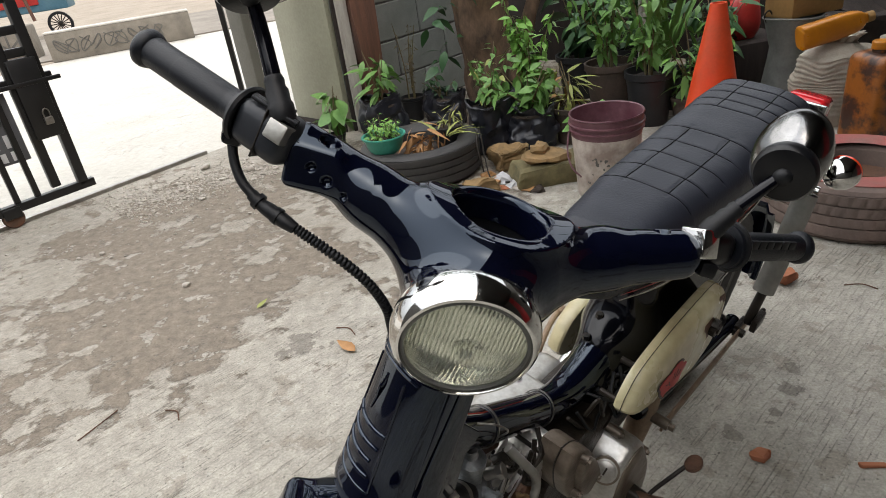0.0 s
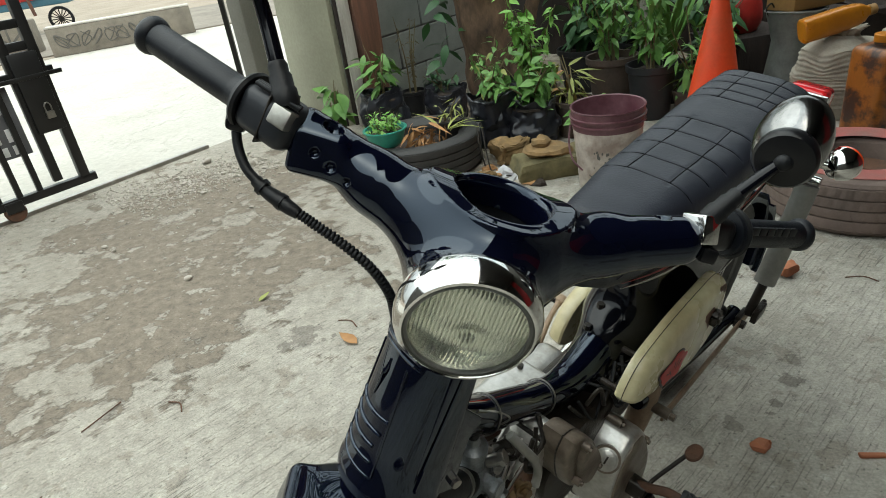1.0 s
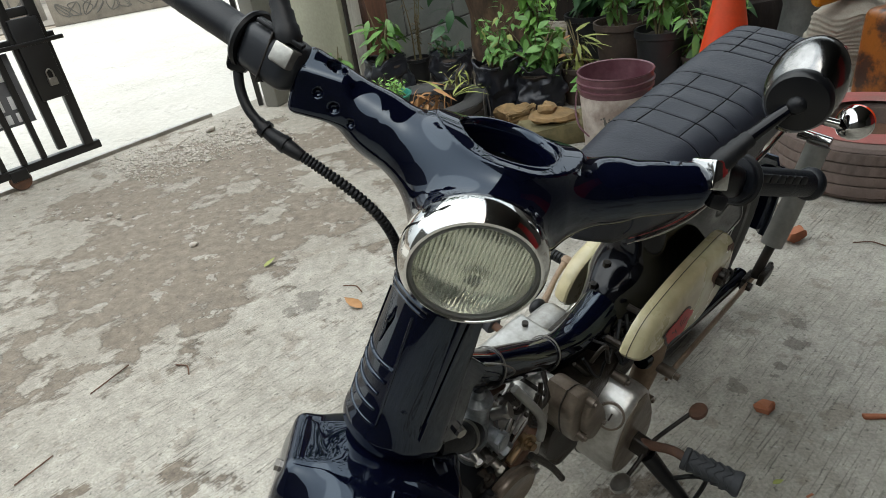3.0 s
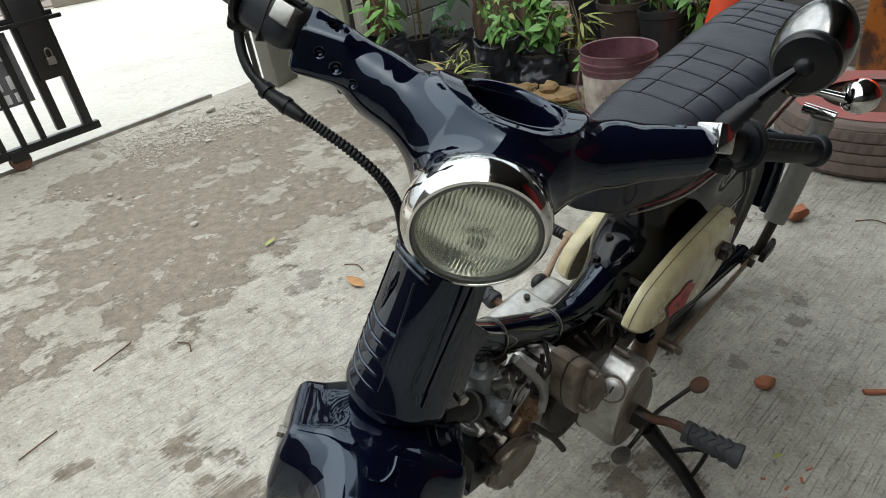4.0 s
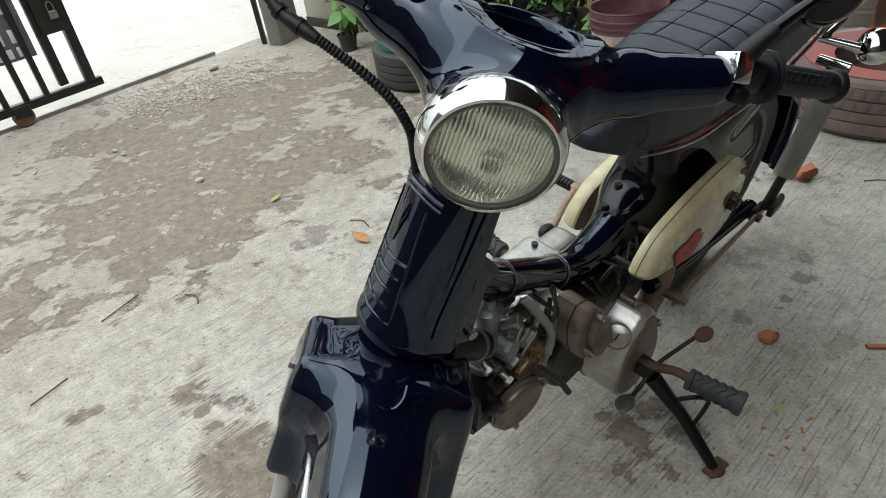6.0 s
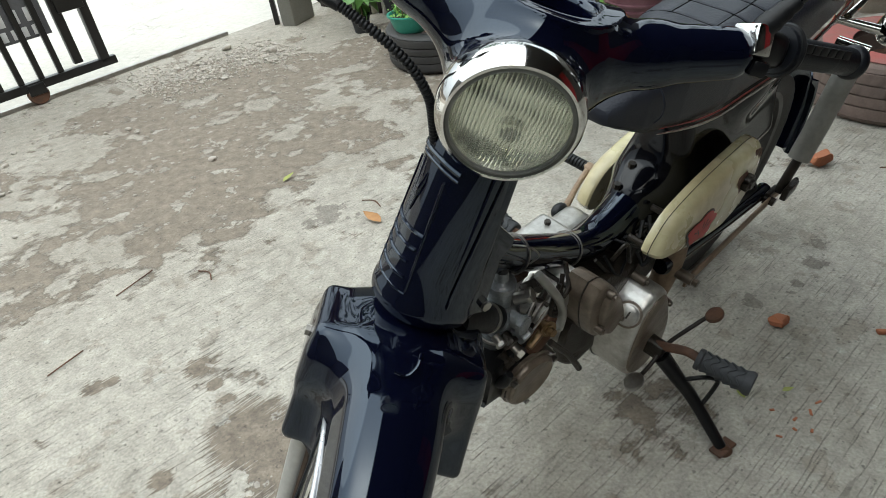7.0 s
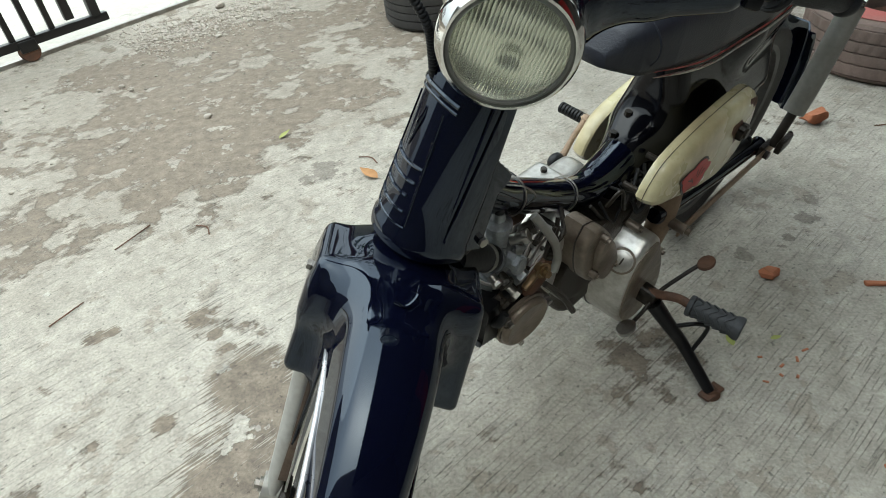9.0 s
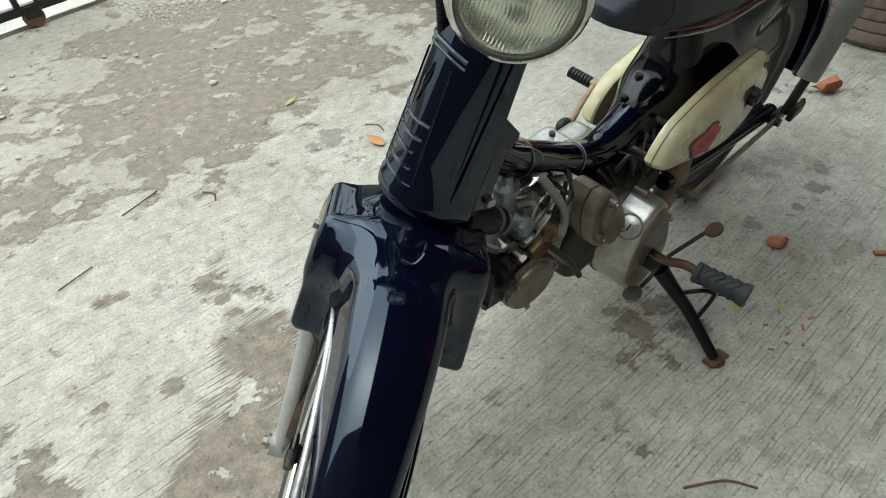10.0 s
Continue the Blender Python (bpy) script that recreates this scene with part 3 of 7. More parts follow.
# ---- gate ----
def gate():
    m = Matrix.Translation((-2.075, 3.60, 0)) @ rot_z(51.5)
    g = thing("sliding_gate", m, "black painted steel sliding gate of upright bars", "gate")
    h0, h1 = 0.10, 1.55
    part("frame_post", moved(box(0.052, 0.045, h1 - h0, 0.004), pose(-0.02, 0, (h0 + h1) / 2)), GATE_PAINT, g)
    part("frame_post", moved(box(0.048, 0.035, h1 - h0 - 0.04, 0.004), pose(-0.16, 0, (h0 + h1) / 2 + 0.02)), GATE_PAINT, g)
    part("bottom_rail", moved(box(1.9, 0.045, 0.045, 0.004), pose(-0.91, 0, h0 + 0.001)), GATE_PAINT, g)
    part("middle_rail", moved(box(1.9, 0.03, 0.04, 0.004), pose(-0.91, 0, 0.72)), GATE_PAINT, g)
    part("top_rail", moved(box(1.9, 0.045, 0.045, 0.004), pose(-0.91, 0, h1)), GATE_PAINT, g)
    for k in range(15):
        part("bar", moved(box(0.030, 0.026, h1 - h0 - 0.03, 0.003), pose(-0.265 - 0.105 * k, 0, (h0 + h1) / 2)), GATE_PAINT, g)
    lock = part("lock_box", moved(box(0.145, 0.055, 0.42, 0.006), pose(-0.09, -0.012, 0.62)), GATE_PAINT, g, "black steel lock box")
    for z in (0.86, 0.97, 1.12):
        part("cross_plate", moved(box(0.15, 0.03, 0.045, 0.004), pose(-0.09, 0, z)), GATE_PAINT, g)
    part("padlock", join(moved(box(0.045, 0.02, 0.04, 0.005), pose(-0.075, -0.05, 0.50)), tube([(-0.09, -0.05, 0.515), (-0.09, -0.05, 0.55), (-0.075, -0.05, 0.565), (-0.06, -0.05, 0.55), (-0.06, -0.05, 0.515)], 0.004, 6)), STEEL, lock, "small steel padlock")
    part("lock_bar", moved(box(0.5, 0.014, 0.022, 0.003), pose(-0.18, -0.035, 0.705)), GATE_PAINT, g)
    part("wheel", moved(lathe([(0.0, -0.02), (0.05, -0.02), (0.055, -0.008), (0.045, 0), (0.055, 0.008), (0.05, 0.02), (0, 0.02)], 24), pose(-0.42, 0, 0.055, 90)), RUST, g, "rusty gate roller")
    part("wheel_fork", moved(box(0.09, 0.06, 0.06, 0.006), pose(-0.42, 0, 0.085)), GATE_PAINT, g)
    s = part("banner", moved(box(0.9, 0.006, 0.36, 0.001), pose(-0.66, 0.03, 0.5)), SIGN_GREY, g, "grey printed banner behind the bars")
    for z, hgt, w in ((0.60, 0.10, 0.10), (0.44, 0.07, 0.07), (0.36, 0.05, 0.05)):
        for k in range(5):
            part("letter_bar", moved(box(w * 0.55, 0.004, hgt, 0.001), pose(-0.28 - k * w * 1.05, 0.025, z)), SIGN_WHITE, s)


gate()


# ---- pier, panel, posts and block wall ----
pier = build("wall_pier", join(moved(box(0.22, 0.11, 2.4, 0.012), pose(0.11, 0.055, 1.2))), RENDER_GREY, m=Matrix.Translation((-1.15, 4.25, 0)) @ rot_z(66))
tagged(pier, "grey cement-rendered gate pier", "pier", kind="structure")
track = build("steel_channel", moved(box(0.03, 0.03, 2.3, 0.003), pose(0, 0, 1.15)), GATE_PAINT, m=Matrix.Translation((-1.30, 4.36, 0)))
tagged(track, "thin black steel upright beside the pier", "upright", kind="structure")
panel = build("wall_panel", moved(box(0.58, 0.05, 2.4, 0.006), pose(0, 0, 1.2)), PANEL, m=Matrix.Translation((-0.845, 4.55, 0)) @ rot_z(-42))
tagged(panel, "pale green painted flat wall panel", "wall", kind="structure")
skirt = build("baseboard", moved(box(0.56, 0.012, 0.06, 0.003), pose(0, -0.033, 0.03)), BOARD, m=Matrix.Translation((-0.845, 4.55, 0)) @ rot_z(-42))
tagged(skirt, "dark board along the foot of the panel", "baseboard", kind="structure")
strip = build("timber_strip", rough_up(moved(box(0.07, 0.05, 2.4, 0.004), pose(0, 0, 1.2)), 0.004, 9), WHITE_WOOD, m=Matrix.Translation((-0.545, 4.33, 0)) @ rot_z(20))
tagged(strip, "weathered whitewashed timber strip", "timber", kind="structure")
strip_b = build("timber_strip", rough_up(moved(box(0.035, 0.05, 2.4, 0.004), pose(0, 0, 1.2)), 0.004, 9, 3), BOARD, m=Matrix.Translation((-0.598, 4.36, 0)) @ rot_z(20))
tagged(strip_b, "dark weathered timber strip", "timber", kind="structure")


def bars_mesh(w, d, h, n, amount, seed):
    rings = []
    for k in range(n):
        z = h * k / (n - 1)
        r = [(-w / 2, -d / 2), (0, -d / 2 - 0.004), (w / 2, -d / 2), (w / 2 + 0.004, 0), (w / 2, d / 2), (0, d / 2), (-w / 2, d / 2), (-w / 2 - 0.004, 0)]
        rings.append([(x + amount * noise.noise((x * 9, z * 3, seed)), y + amount * noise.noise((y * 9, z * 3, seed + 5)), z) for x, y in r])
    return loft(rings)


post = build("timber_post", bars_mesh(0.15, 0.13, 2.4, 40, 0.02, 2.0), TIMBER, m=Matrix.Translation((-0.44, 4.40, 0)) @ rot_z(30))
tagged(post, "rough red-brown timber post", "post", kind="structure")

WALL_M = Matrix.Translation((-0.42, 4.52, 0)) @ rot_z(50)
wall = build("wall_block", moved(box(1.5, 0.10, 1.7, 0.004), pose(0.75, 0.08, 0.85)), MORTAR, m=WALL_M)
tagged(wall, "grey concrete block wall with open joints", "wall", kind="structure")
# near-black wall put behind the blocks for the deep shade in the gap
back = build("wall_dark_gap", moved(box(10.6, 0.1, 1.9, 0.004), pose(3.7, 0.05, 0.95)), BOARD, m=Matrix.Translation((1.25, 5.6, 0)) @ rot_z(-30))
tagged(back, "dark back wall standing in for the shaded gap", "wall", kind="structure")


# ---- the far side of the street ----
KERB_M = Matrix.Translation((-5.9, 10.35, 0)) @ rot_z(24)
kerb = thing("street_barrier", KERB_M, "low pale concrete street barrier with spray-painted rings", "barrier")
part("body", moved(box(2.15, 0.3, 0.42, 0.02), pose(0.75, 0.15, 0.21)), KERB, kerb)
part("cap", moved(box(2.15, 0.302, 0.025, 0.008), pose(0.75, 0.15, 0.4315)), KERB_TOP, kerb, "white painted cap")
for k in range(9):
    h = random.Random(500 + k)
    x0 = -0.15 + 0.18 * k
    scrawl = [(x0 + 0.13 * math.cos(2.1 * q + k) * (0.5 + 0.5 * h.random()), -0.004, 0.21 + 0.11 * math.sin(1.7 * q + 2 * k)) for q in range(7)]
    part("painted_scrawl", tube(scrawl, 0.0085, 5, 5), SPRAY, kerb)
blk = thing("street_barrier", Matrix.Translation((-7.5, 10.9, 0)) @ rot_z(14), "short concrete barrier block with spray paint", "barrier")
part("body", moved(box(1.2, 0.35, 0.55, 0.04), pose(0, 0.17, 0.275)), KERB, blk)
part("painted_mark", join(*[moved(box(0.3, 0.006, 0.035, 0), pose(0.1 + 0.12 * k, -0.005, 0.3, 0, 40 + 50 * k)) for k in range(3)]), SPRAY, blk)
verge = build("verge", rough_up(moved(box(30, 5, 0.02, 0.0), pose(0, 2.8, 0.01)), 0.0, 1), DIRT, m=KERB_M)
tagged(verge, "bare trodden dirt verge across the street", "verge", kind="structure")


def cart():
    c = thing("food_cart", Matrix.Translation((-8.95, 14.75, 0)) @ rot_z(20), "faded blue and red handcart on spoked wheels", "cart")
    part("body", moved(box(2.2, 0.9, 0.9, 0.04), pose(-0.5, 0.5, 1.0)), BLUE, c)
    part("side_panel", moved(box(1.1, 0.02, 0.6, 0.02), pose(-0.5, 0.03, 1.0)), RED_PLASTIC, c)
    w = part("wheel", moved(lathe([(0.20, -0.03), (0.25, -0.03), (0.26, 0), (0.25, 0.03), (0.20, 0.03)], 40, loop=True), pose(0.35, -0.08, 0.26, 90)), RUBBER, c, "black rubber cart tyre")
    for k in range(8):
        part("spoke", moved(box(0.43, 0.02, 0.020, 0.003), pose(0.35, -0.08, 0.26, 0, 22.5 * k)), GREASE, w)
    part("handle", span((0.3, 0, 0.9), (1.5, 0, 0.6), 0.03), TIMBER, c)
    part("prop", span((-0.1, -0.2, 0.4), (-0.25, -0.1, 1.7), 0.035), TIMBER, c)


cart()
far_bank = build("backdrop", rough_up(moved(box(200, 1, 7, 0), pose(0, 0, 3.0)), 0.3, 0.6), DIRT, m=Matrix.Translation((-34, 62, 0)) @ rot_z(24))
tagged(far_bank, "dim brown bank far across the street", "backdrop", kind="structure")

# unseen walls and roof added round the yard to block light and darken reflections
house = build("wall_unseen", join(moved(box(0.15, 9.5, 3.2, 0.01), pose(4.2, 1.5, 1.6)), moved(box(8.8, 0.15, 3.2, 0.01), pose(-0.2, -2.4, 1.6))), UNSEEN_WALL)
tagged(house, "plain unseen wall added to darken reflections", "wall", kind="structure")
# never in view: hides the low western sky from the glossy paint
west = build("wall_unseen_west", join(moved(box(0.15, 9.0, 3.4, 0.01), pose(-4.6, -3.6, 1.7)), moved(box(7.0, 0.15, 3.4, 0.01), pose(-4.7, -5.2, 1.7))), WALL_DULL)
tagged(west, "unseen grey wall added to block the low western sky", "wall", kind="structure")
# invented red panel, unseen, there only to reflect maroon in the fender
red_reflector = build("red_reflection_panel", join(moved(box(0.05, 1.0, 2.1, 0.01), pose(4.10, 0.55, 1.05)), moved(box(0.05, 1.0, 0.5, 0.01), pose(4.10, 0.55, 2.4))), REFLECTED_RED)
tagged(red_reflector, "unseen dark red panel added for the maroon fender reflection", "door", kind="structure")
# out of view: added overhead to shade the right side and darken reflections
roof = build("ceiling_shade", moved(box(3.3, 5.3, 0.06, 0.01), pose(2.55, 0.30, 2.75)), ROOF)
tagged(roof, "unseen grey roof sheet added to shade the right of the yard", "roof", kind="structure")


# ---- motorcycle: x forward, y to its left, z up from the rear wheel's foot; it leans on its side stand, bars turned left ----
BIKE_M = pose(0.628, 1.509, 0, 0, 0, 228) @ pose(0, 0, 0, -12)
bike = thing("motorcycle", BIKE_M, "glossy black step-through motorcycle with cream side covers on its side stand", "motorcycle")
COL = Matrix.Translation((0.927, 0.0144, 0.785)) @ pose(0, 0, 0, 0, -22)
STEER = COL @ rot_z(43.8)


def bpart(name, geo, material, label="", parent=None, smooth=40):
    return part(name, geo, material, parent or bike, label, smooth)


def spart(name, geo, material, label="", parent=None, smooth=40):
    return part(name, moved(geo, STEER), material, parent or bike, label, smooth)


LAMP_C = np.array((0.108, -0.012, 0.090))
LAMP_AX = np.array((0.940, 0.0, -0.342))
LAMP_TURN = 0.0


def handlebar_cover():
    def f(X, Y, Z):
        d = sd_cone(X, Y, Z, LAMP_C, (0.035, 0.0, 0.118), 0.063, 0.055)
        cup = sd_disc(X, Y, Z, (0.040, 0, 0.130), (0.16, 0, 0.987), 0.0555, 0.0465) - 0.005
        d = smin(d, cup, 0.032)
        d = smin(d, sd_cone(X, Y, Z, (0.02, 0, 0.11), (0.0, 0, 0.01), 0.05, 0.042), 0.03)
        for p, q, e, rp, rq, re in (((0.045, -0.05, 0.142), (0.030, -0.115, 0.163), (0.024, -0.186, 0.192), 0.040, 0.029, 0.0215), ((0.045, 0.05, 0.140), (0.030, 0.115, 0.160), (0.024, 0.190, 0.182), 0.040, 0.030, 0.025)):
            arm = smin(sd_cone(X, Y, Z, p, q, rp, rq), sd_cone(X, Y, Z, q, e, rq, re), 0.012)
            if e[1] < 0:
                arm = smin(arm, sd_box(X, Y, Z, (0.028, -0.172, 0.178), (0.022, 0.026, 0.022), 0.008), 0.008)
            d = smin(d, arm, 0.035)
        # the open seat of the speedometer, the lamp's mouth and small holes
        d = np.maximum(d, -sd_disc(X, Y, Z, (0.052, 0, 0.205), (0.16, 0, 0.987), 0.047, 0.09))
        mouth = (X - LAMP_C[0]) * LAMP_AX[0] + (Z - LAMP_C[2]) * LAMP_AX[2]
        d = np.maximum(d, mouth - 0.001)
        for x, y, z, r in ((0.012, -0.164, 0.210, 0.0105), (0.036, -0.163, 0.203, 0.0095), (0.051, -0.174, 0.180, 0.0044), (0.053, -0.158, 0.171, 0.0050), (0.053, -0.141, 0.162, 0.0034), (0.024, 0.165, 0.202, 0.008)):
            d = np.maximum(d, -(np.sqrt((X - x) ** 2 + (Y - y) ** 2 + (Z - z) ** 2) - r))
        return d
    cover = spart("handlebar_cover", nets(f, (-0.07, -0.225, -0.04), (0.16, 0.225, 0.225), 0.0028, 4, True), BLACK, smooth=180)
    true_normals(cover, f, STEER)
    seat = aim((0.047, 0, 0.176), (0.16, 0, 0.987))
    rim = moved(lathe([(0.0440, -0.022), (0.0478, -0.022), (0.0500, 0.000), (0.0540, 0.0035), (0.0548, 0.0058), (0.0535, 0.0074), (0.0505, 0.0082), (0.0472, 0.0074), (0.0450, 0.0045), (0.0440, -0.002)], 80, loop=True), seat)
    collar = spart("speedometer_collar", rim, BLACK, "raised black collar round an empty speedometer hole", smooth=60)
    spart("speedometer_well", moved(lathe([(0.0455, -0.004), (0.0462, -0.010), (0.0440, -0.062), (0.0, -0.064), (0.0, -0.066), (0.0475, -0.064), (0.0482, -0.010)], 56, loop=True), seat), RUBBER, "empty black speedometer well", collar)


handlebar_cover()


def headlamp():
    m = aim(tuple(LAMP_C), tuple(LAMP_AX)) @ Matrix.Scale(0.955, 4)
    ring = lathe([(0.060, -0.004), (0.0675, -0.004), (0.069, 0.004), (0.0685, 0.012), (0.066, 0.021), (0.0615, 0.027), (0.059, 0.0275), (0.0575, 0.024), (0.0575, 0.015)], 72, loop=True)
    lamp = spart("headlamp", moved(lathe([(0.0, -0.038), (0.02, -0.036), (0.04, -0.024), (0.054, -0.002), (0.0575, 0.018), (0.056, 0.019), (0.052, -0.002), (0.038, -0.021), (0.018, -0.032), (0, -0.034)], 56), m), REFLECTOR, "silver headlamp reflector bowl")
    spart("rim", moved(ring, m), CHROME, "round chrome headlamp rim", lamp)
    # clear domed glass over a fluted silvery face
    dome = [(r, 0.022 + 0.012 * (1 - (r / 0.0575) ** 2)) for r in np.linspace(0.0003, 0.0575, 20)] + [(r, 0.0205 + 0.012 * (1 - (r / 0.0575) ** 2)) for r in np.linspace(0.057, 0.0003, 20)]
    lens = spart("lens", moved(lathe(dome[::-1], 72), m), LENS, "clear domed glass lens", lamp, smooth=180)
    lens.visible_shadow = False
    nx, nz, R = 480, 64, 0.0566
    pts, F = [], []
    for x in np.linspace(-R * 0.999, R * 0.999, nx):
        half = math.sqrt(R * R - x * x)
        for q in np.linspace(-1, 1, nz):
            z = q * half
            rr = (x * x + z * z) / (R * R)
            ph = (x / 0.0041 + 0.10 * math.sin(z * 50)) % 1.0
            ridge = math.sin(ph * math.pi) ** 0.8
            # a round eye in the middle, where the bulb sits behind the glass
            eye = math.exp(-((x - 0.004) ** 2 + (z + 0.006) ** 2) / 0.00011)
            pts.append((x, z, 0.0115 + 0.0085 * (1 - rr) - 0.006 * eye + 0.00135 * ridge + 0.0005 * math.sin(z * 210 + 30 * x)))
    for a in range(nx - 1):
        for b in range(nz - 1):
            F.append((a * nz + b, (a + 1) * nz + b, (a + 1) * nz + b + 1, a * nz + b + 1))
    spart("fluted_face", moved((np.array(pts), F), m @ rot_z(LAMP_TURN)), FLUTE, "upright silvery flutes", lens, smooth=60)
    spart("bulb", moved(join(lathe([(0.0, -0.03), (0.006, -0.03), (0.007, -0.012), (0.011, -0.004), (0.010, 0.002), (0.006, 0.005), (0, 0.006)], 20)), m), STEEL, "lamp bulb", lamp)
    spart("seal", moved(lathe([(0.0545, 0.0205), (0.0592, 0.0195), (0.0592, 0.0235), (0.0545, 0.0260)], 72, loop=True), m), GALV, "dark seal between lens and rim", lamp)


headlamp()


def grip(side):
    """A grip with its bars' end: side -1 is the throttle side."""
    a = np.array((0.004, 0.246, 0.198))
    b = np.array((-0.048, 0.366, 0.209)) if side > 0 else np.array((-0.042, -0.354, 0.230))
    if side < 0:
        a = np.array((0.016, -0.240, 0.203))
    d = (b - a) / np.linalg.norm(b - a)
    L = np.linalg.norm(b - a)
    m = aim(tuple(a), tuple(d))
    prof = [(0.0, 0), (0.0225, 0), (0.0232, 0.004), (0.0178, 0.008), (0.0152, 0.014)]
    z = 0.02
    while z < L - 0.016:
        prof += [(0.0154, z), (0.0150, z + 0.0015)] if z < L * 0.62 else [(0.0150, z), (0.0150, z + 0.0015)]
        z += 0.003
    prof += [(0.0150, L - 0.013), (0.0172, L - 0.011), (0.0186, L - 0.007), (0.0186, L - 0.003), (0.0165, L), (0.0, L)]
    g = spart("grip", moved(lathe(prof, 32), m), GRIP, "black knurled rubber handlebar grip")
    if side > 0:
        for k in range(6):
            q = moved(box(0.004, 0.009, 0.011, 0.0008), aim(tuple(a + d * (0.032 + 0.0125 * k) + np.array((0.0155, 0.0, 0.0075))), tuple(d)))
            spart("letter_bar", q, RUBBER, "", g)
    return a, d


def bar_controls():
    # throttle side: housing, ring and mirror clamp
    a, d = grip(-1)
    m = aim(tuple(a - d * 0.027), tuple(d))
    hous = spart("throttle_housing", moved(rough_up(box(0.042, 0.044, 0.060, 0.013, 4), 0.0008, 40), m), HOUSING, "scuffed black throttle housing")
    spart("housing_seam", moved(box(0.0435, 0.0455, 0.0016, 0.0004), aim(tuple(a - d * 0.030), tuple(d))), GREASE, "", hous)
    spart("housing_screw", span(tuple(a - d * 0.04 + np.array((0.020, 0, 0.004))), tuple(a - d * 0.04 + np.array((0.0245, 0, 0.004))), 0.0035, 10), STEEL, "", hous)
    spart("ring", moved(lathe([(0.022, 0), (0.0265, 0), (0.028, 0.003), (0.0265, 0.006), (0.022, 0.006)], 40, loop=True), aim(tuple(a - d * 0.002), tuple(d))), RUBBER, "black flange ring", hous)
    for k in (-1, 0, 1):
        spart("rib", moved(box(0.003, 0.004, 0.05, 0.001), aim(tuple(a - d * 0.03 + np.array((0.012 + 0.007 * k, 0, 0.0225))), tuple(d))), BLACK_SATIN, "", hous)
    blk = spart("mirror_clamp", moved(box(0.016, 0.018, 0.020, 0.002), aim((0.051, -0.206, 0.203), tuple(d), 10)), CLAMP, "bright square mirror clamp")
    spart("clamp_screw", span((0.035, -0.196, 0.19), (0.047, -0.193, 0.186), 0.004, 8), STEEL, "", blk)
    # clutch side
    b, e = grip(1)
    m = aim(tuple(b - e * 0.02), tuple(e))
    br = spart("lever_bracket", moved(rough_up(box(0.032, 0.034, 0.042, 0.010, 3), 0.001, 40), m), BLACK_SATIN, "black lever bracket")
    spart("ring", moved(lathe([(0.018, 0), (0.0255, 0), (0.027, 0.003), (0.0255, 0.006), (0.018, 0.006)], 40, loop=True), aim(tuple(b + e * 0.004), tuple(e))), RUBBER, "black flange ring", br)
    blk2 = spart("mirror_clamp", moved(box(0.030, 0.030, 0.024, 0.003), aim((0.028, 0.205, 0.200), tuple(e), -15)), CHROME, "bright chipped mirror clamp")
    spart("switch_nub", moved(box(0.016, 0.018, 0.016, 0.004), pose(0.036, 0.218, 0.178)), BLACK_SATIN, "", br)


bar_controls()


def rear_mirror(base, knee, head, normal, rx, ry, socket):
    """A stalk in a rubber boot, an oval bright shell and its round black socket."""
    base, knee, head, normal, socket = (np.array(v, float) for v in (base, knee, head, normal, socket))
    up = (knee - base) / np.linalg.norm(knee - base)
    mir = spart("rear_view_mirror", tube([base + up * 0.012, base * 0.5 + knee * 0.5, knee, socket], [0.0072, 0.0070, 0.0066, 0.0062], 14), BODY_BLACK, "black stemmed oval mirror with a bright shell")
    spart("boot", moved(lathe([(0.0, -0.002), (0.0104, -0.002), (0.0112, 0.001), (0.0112, 0.012), (0.0098, 0.014), (0.0100, 0.024), (0.0084, 0.027), (0.0088, 0.033), (0.0074, 0.037), (0.0, 0.038)], 28), aim(tuple(base), tuple(up))), RUBBER, "ribbed black rubber boot", mir)
    m = aim(tuple(head), tuple(normal))
    oval = Matrix.Diagonal((rx, ry, 1, 1))
    shell = lathe([(0.0, -0.034), (0.15, -0.0335), (0.3, -0.031), (0.45, -0.028), (0.6, -0.023), (0.75, -0.0165), (0.87, -0.0095), (0.96, -0.001), (1.0, 0.008), (0.98, 0.012), (0.9, 0.011), (0.0, 0.011)], 56)
    spart("shell", moved(moved(shell, oval), m), SHELL, "polished oval mirror shell", mir, smooth=60)
    spart("glass", moved(moved(lathe([(0.0, 0.0125), (0.93, 0.0125), (0.93, 0.0135), (0.0, 0.0135)], 48), oval), m), MIRROR, "", mir)
    out = Vector(socket - head).normalized()
    cup = lathe([(0.0, -0.020), (0.025, -0.017), (0.0290, -0.010), (0.0295, 0.000), (0.0265, 0.004), (0.015, 0.0065), (0.008, 0.007), (0.0, 0.007)], 40)
    sock = spart("socket_cover", moved(cup, aim(tuple(socket), tuple(out))), BLACK_SATIN, "round black socket cover", mir)
    spart("ball_joint", moved(ball(0.0095, 0.0095, 0.0095, 2), Matrix.Translation(Vector(socket) + out * 0.005)), RUBBER, "", sock)


rear_mirror((0.028, 0.209, 0.212), (0.032, 0.230, 0.252), (0.004, 0.274, 0.302), (-0.80, 0.32, 0.10), 0.036, 0.048, (0.033, 0.254, 0.286))
rear_mirror((0.046, -0.205, 0.214), (0.028, -0.240, 0.278), (0.004, -0.272, 0.336), (-0.85, 0.1, 0.1), 0.058, 0.044, (0.026, -0.256, 0.306))


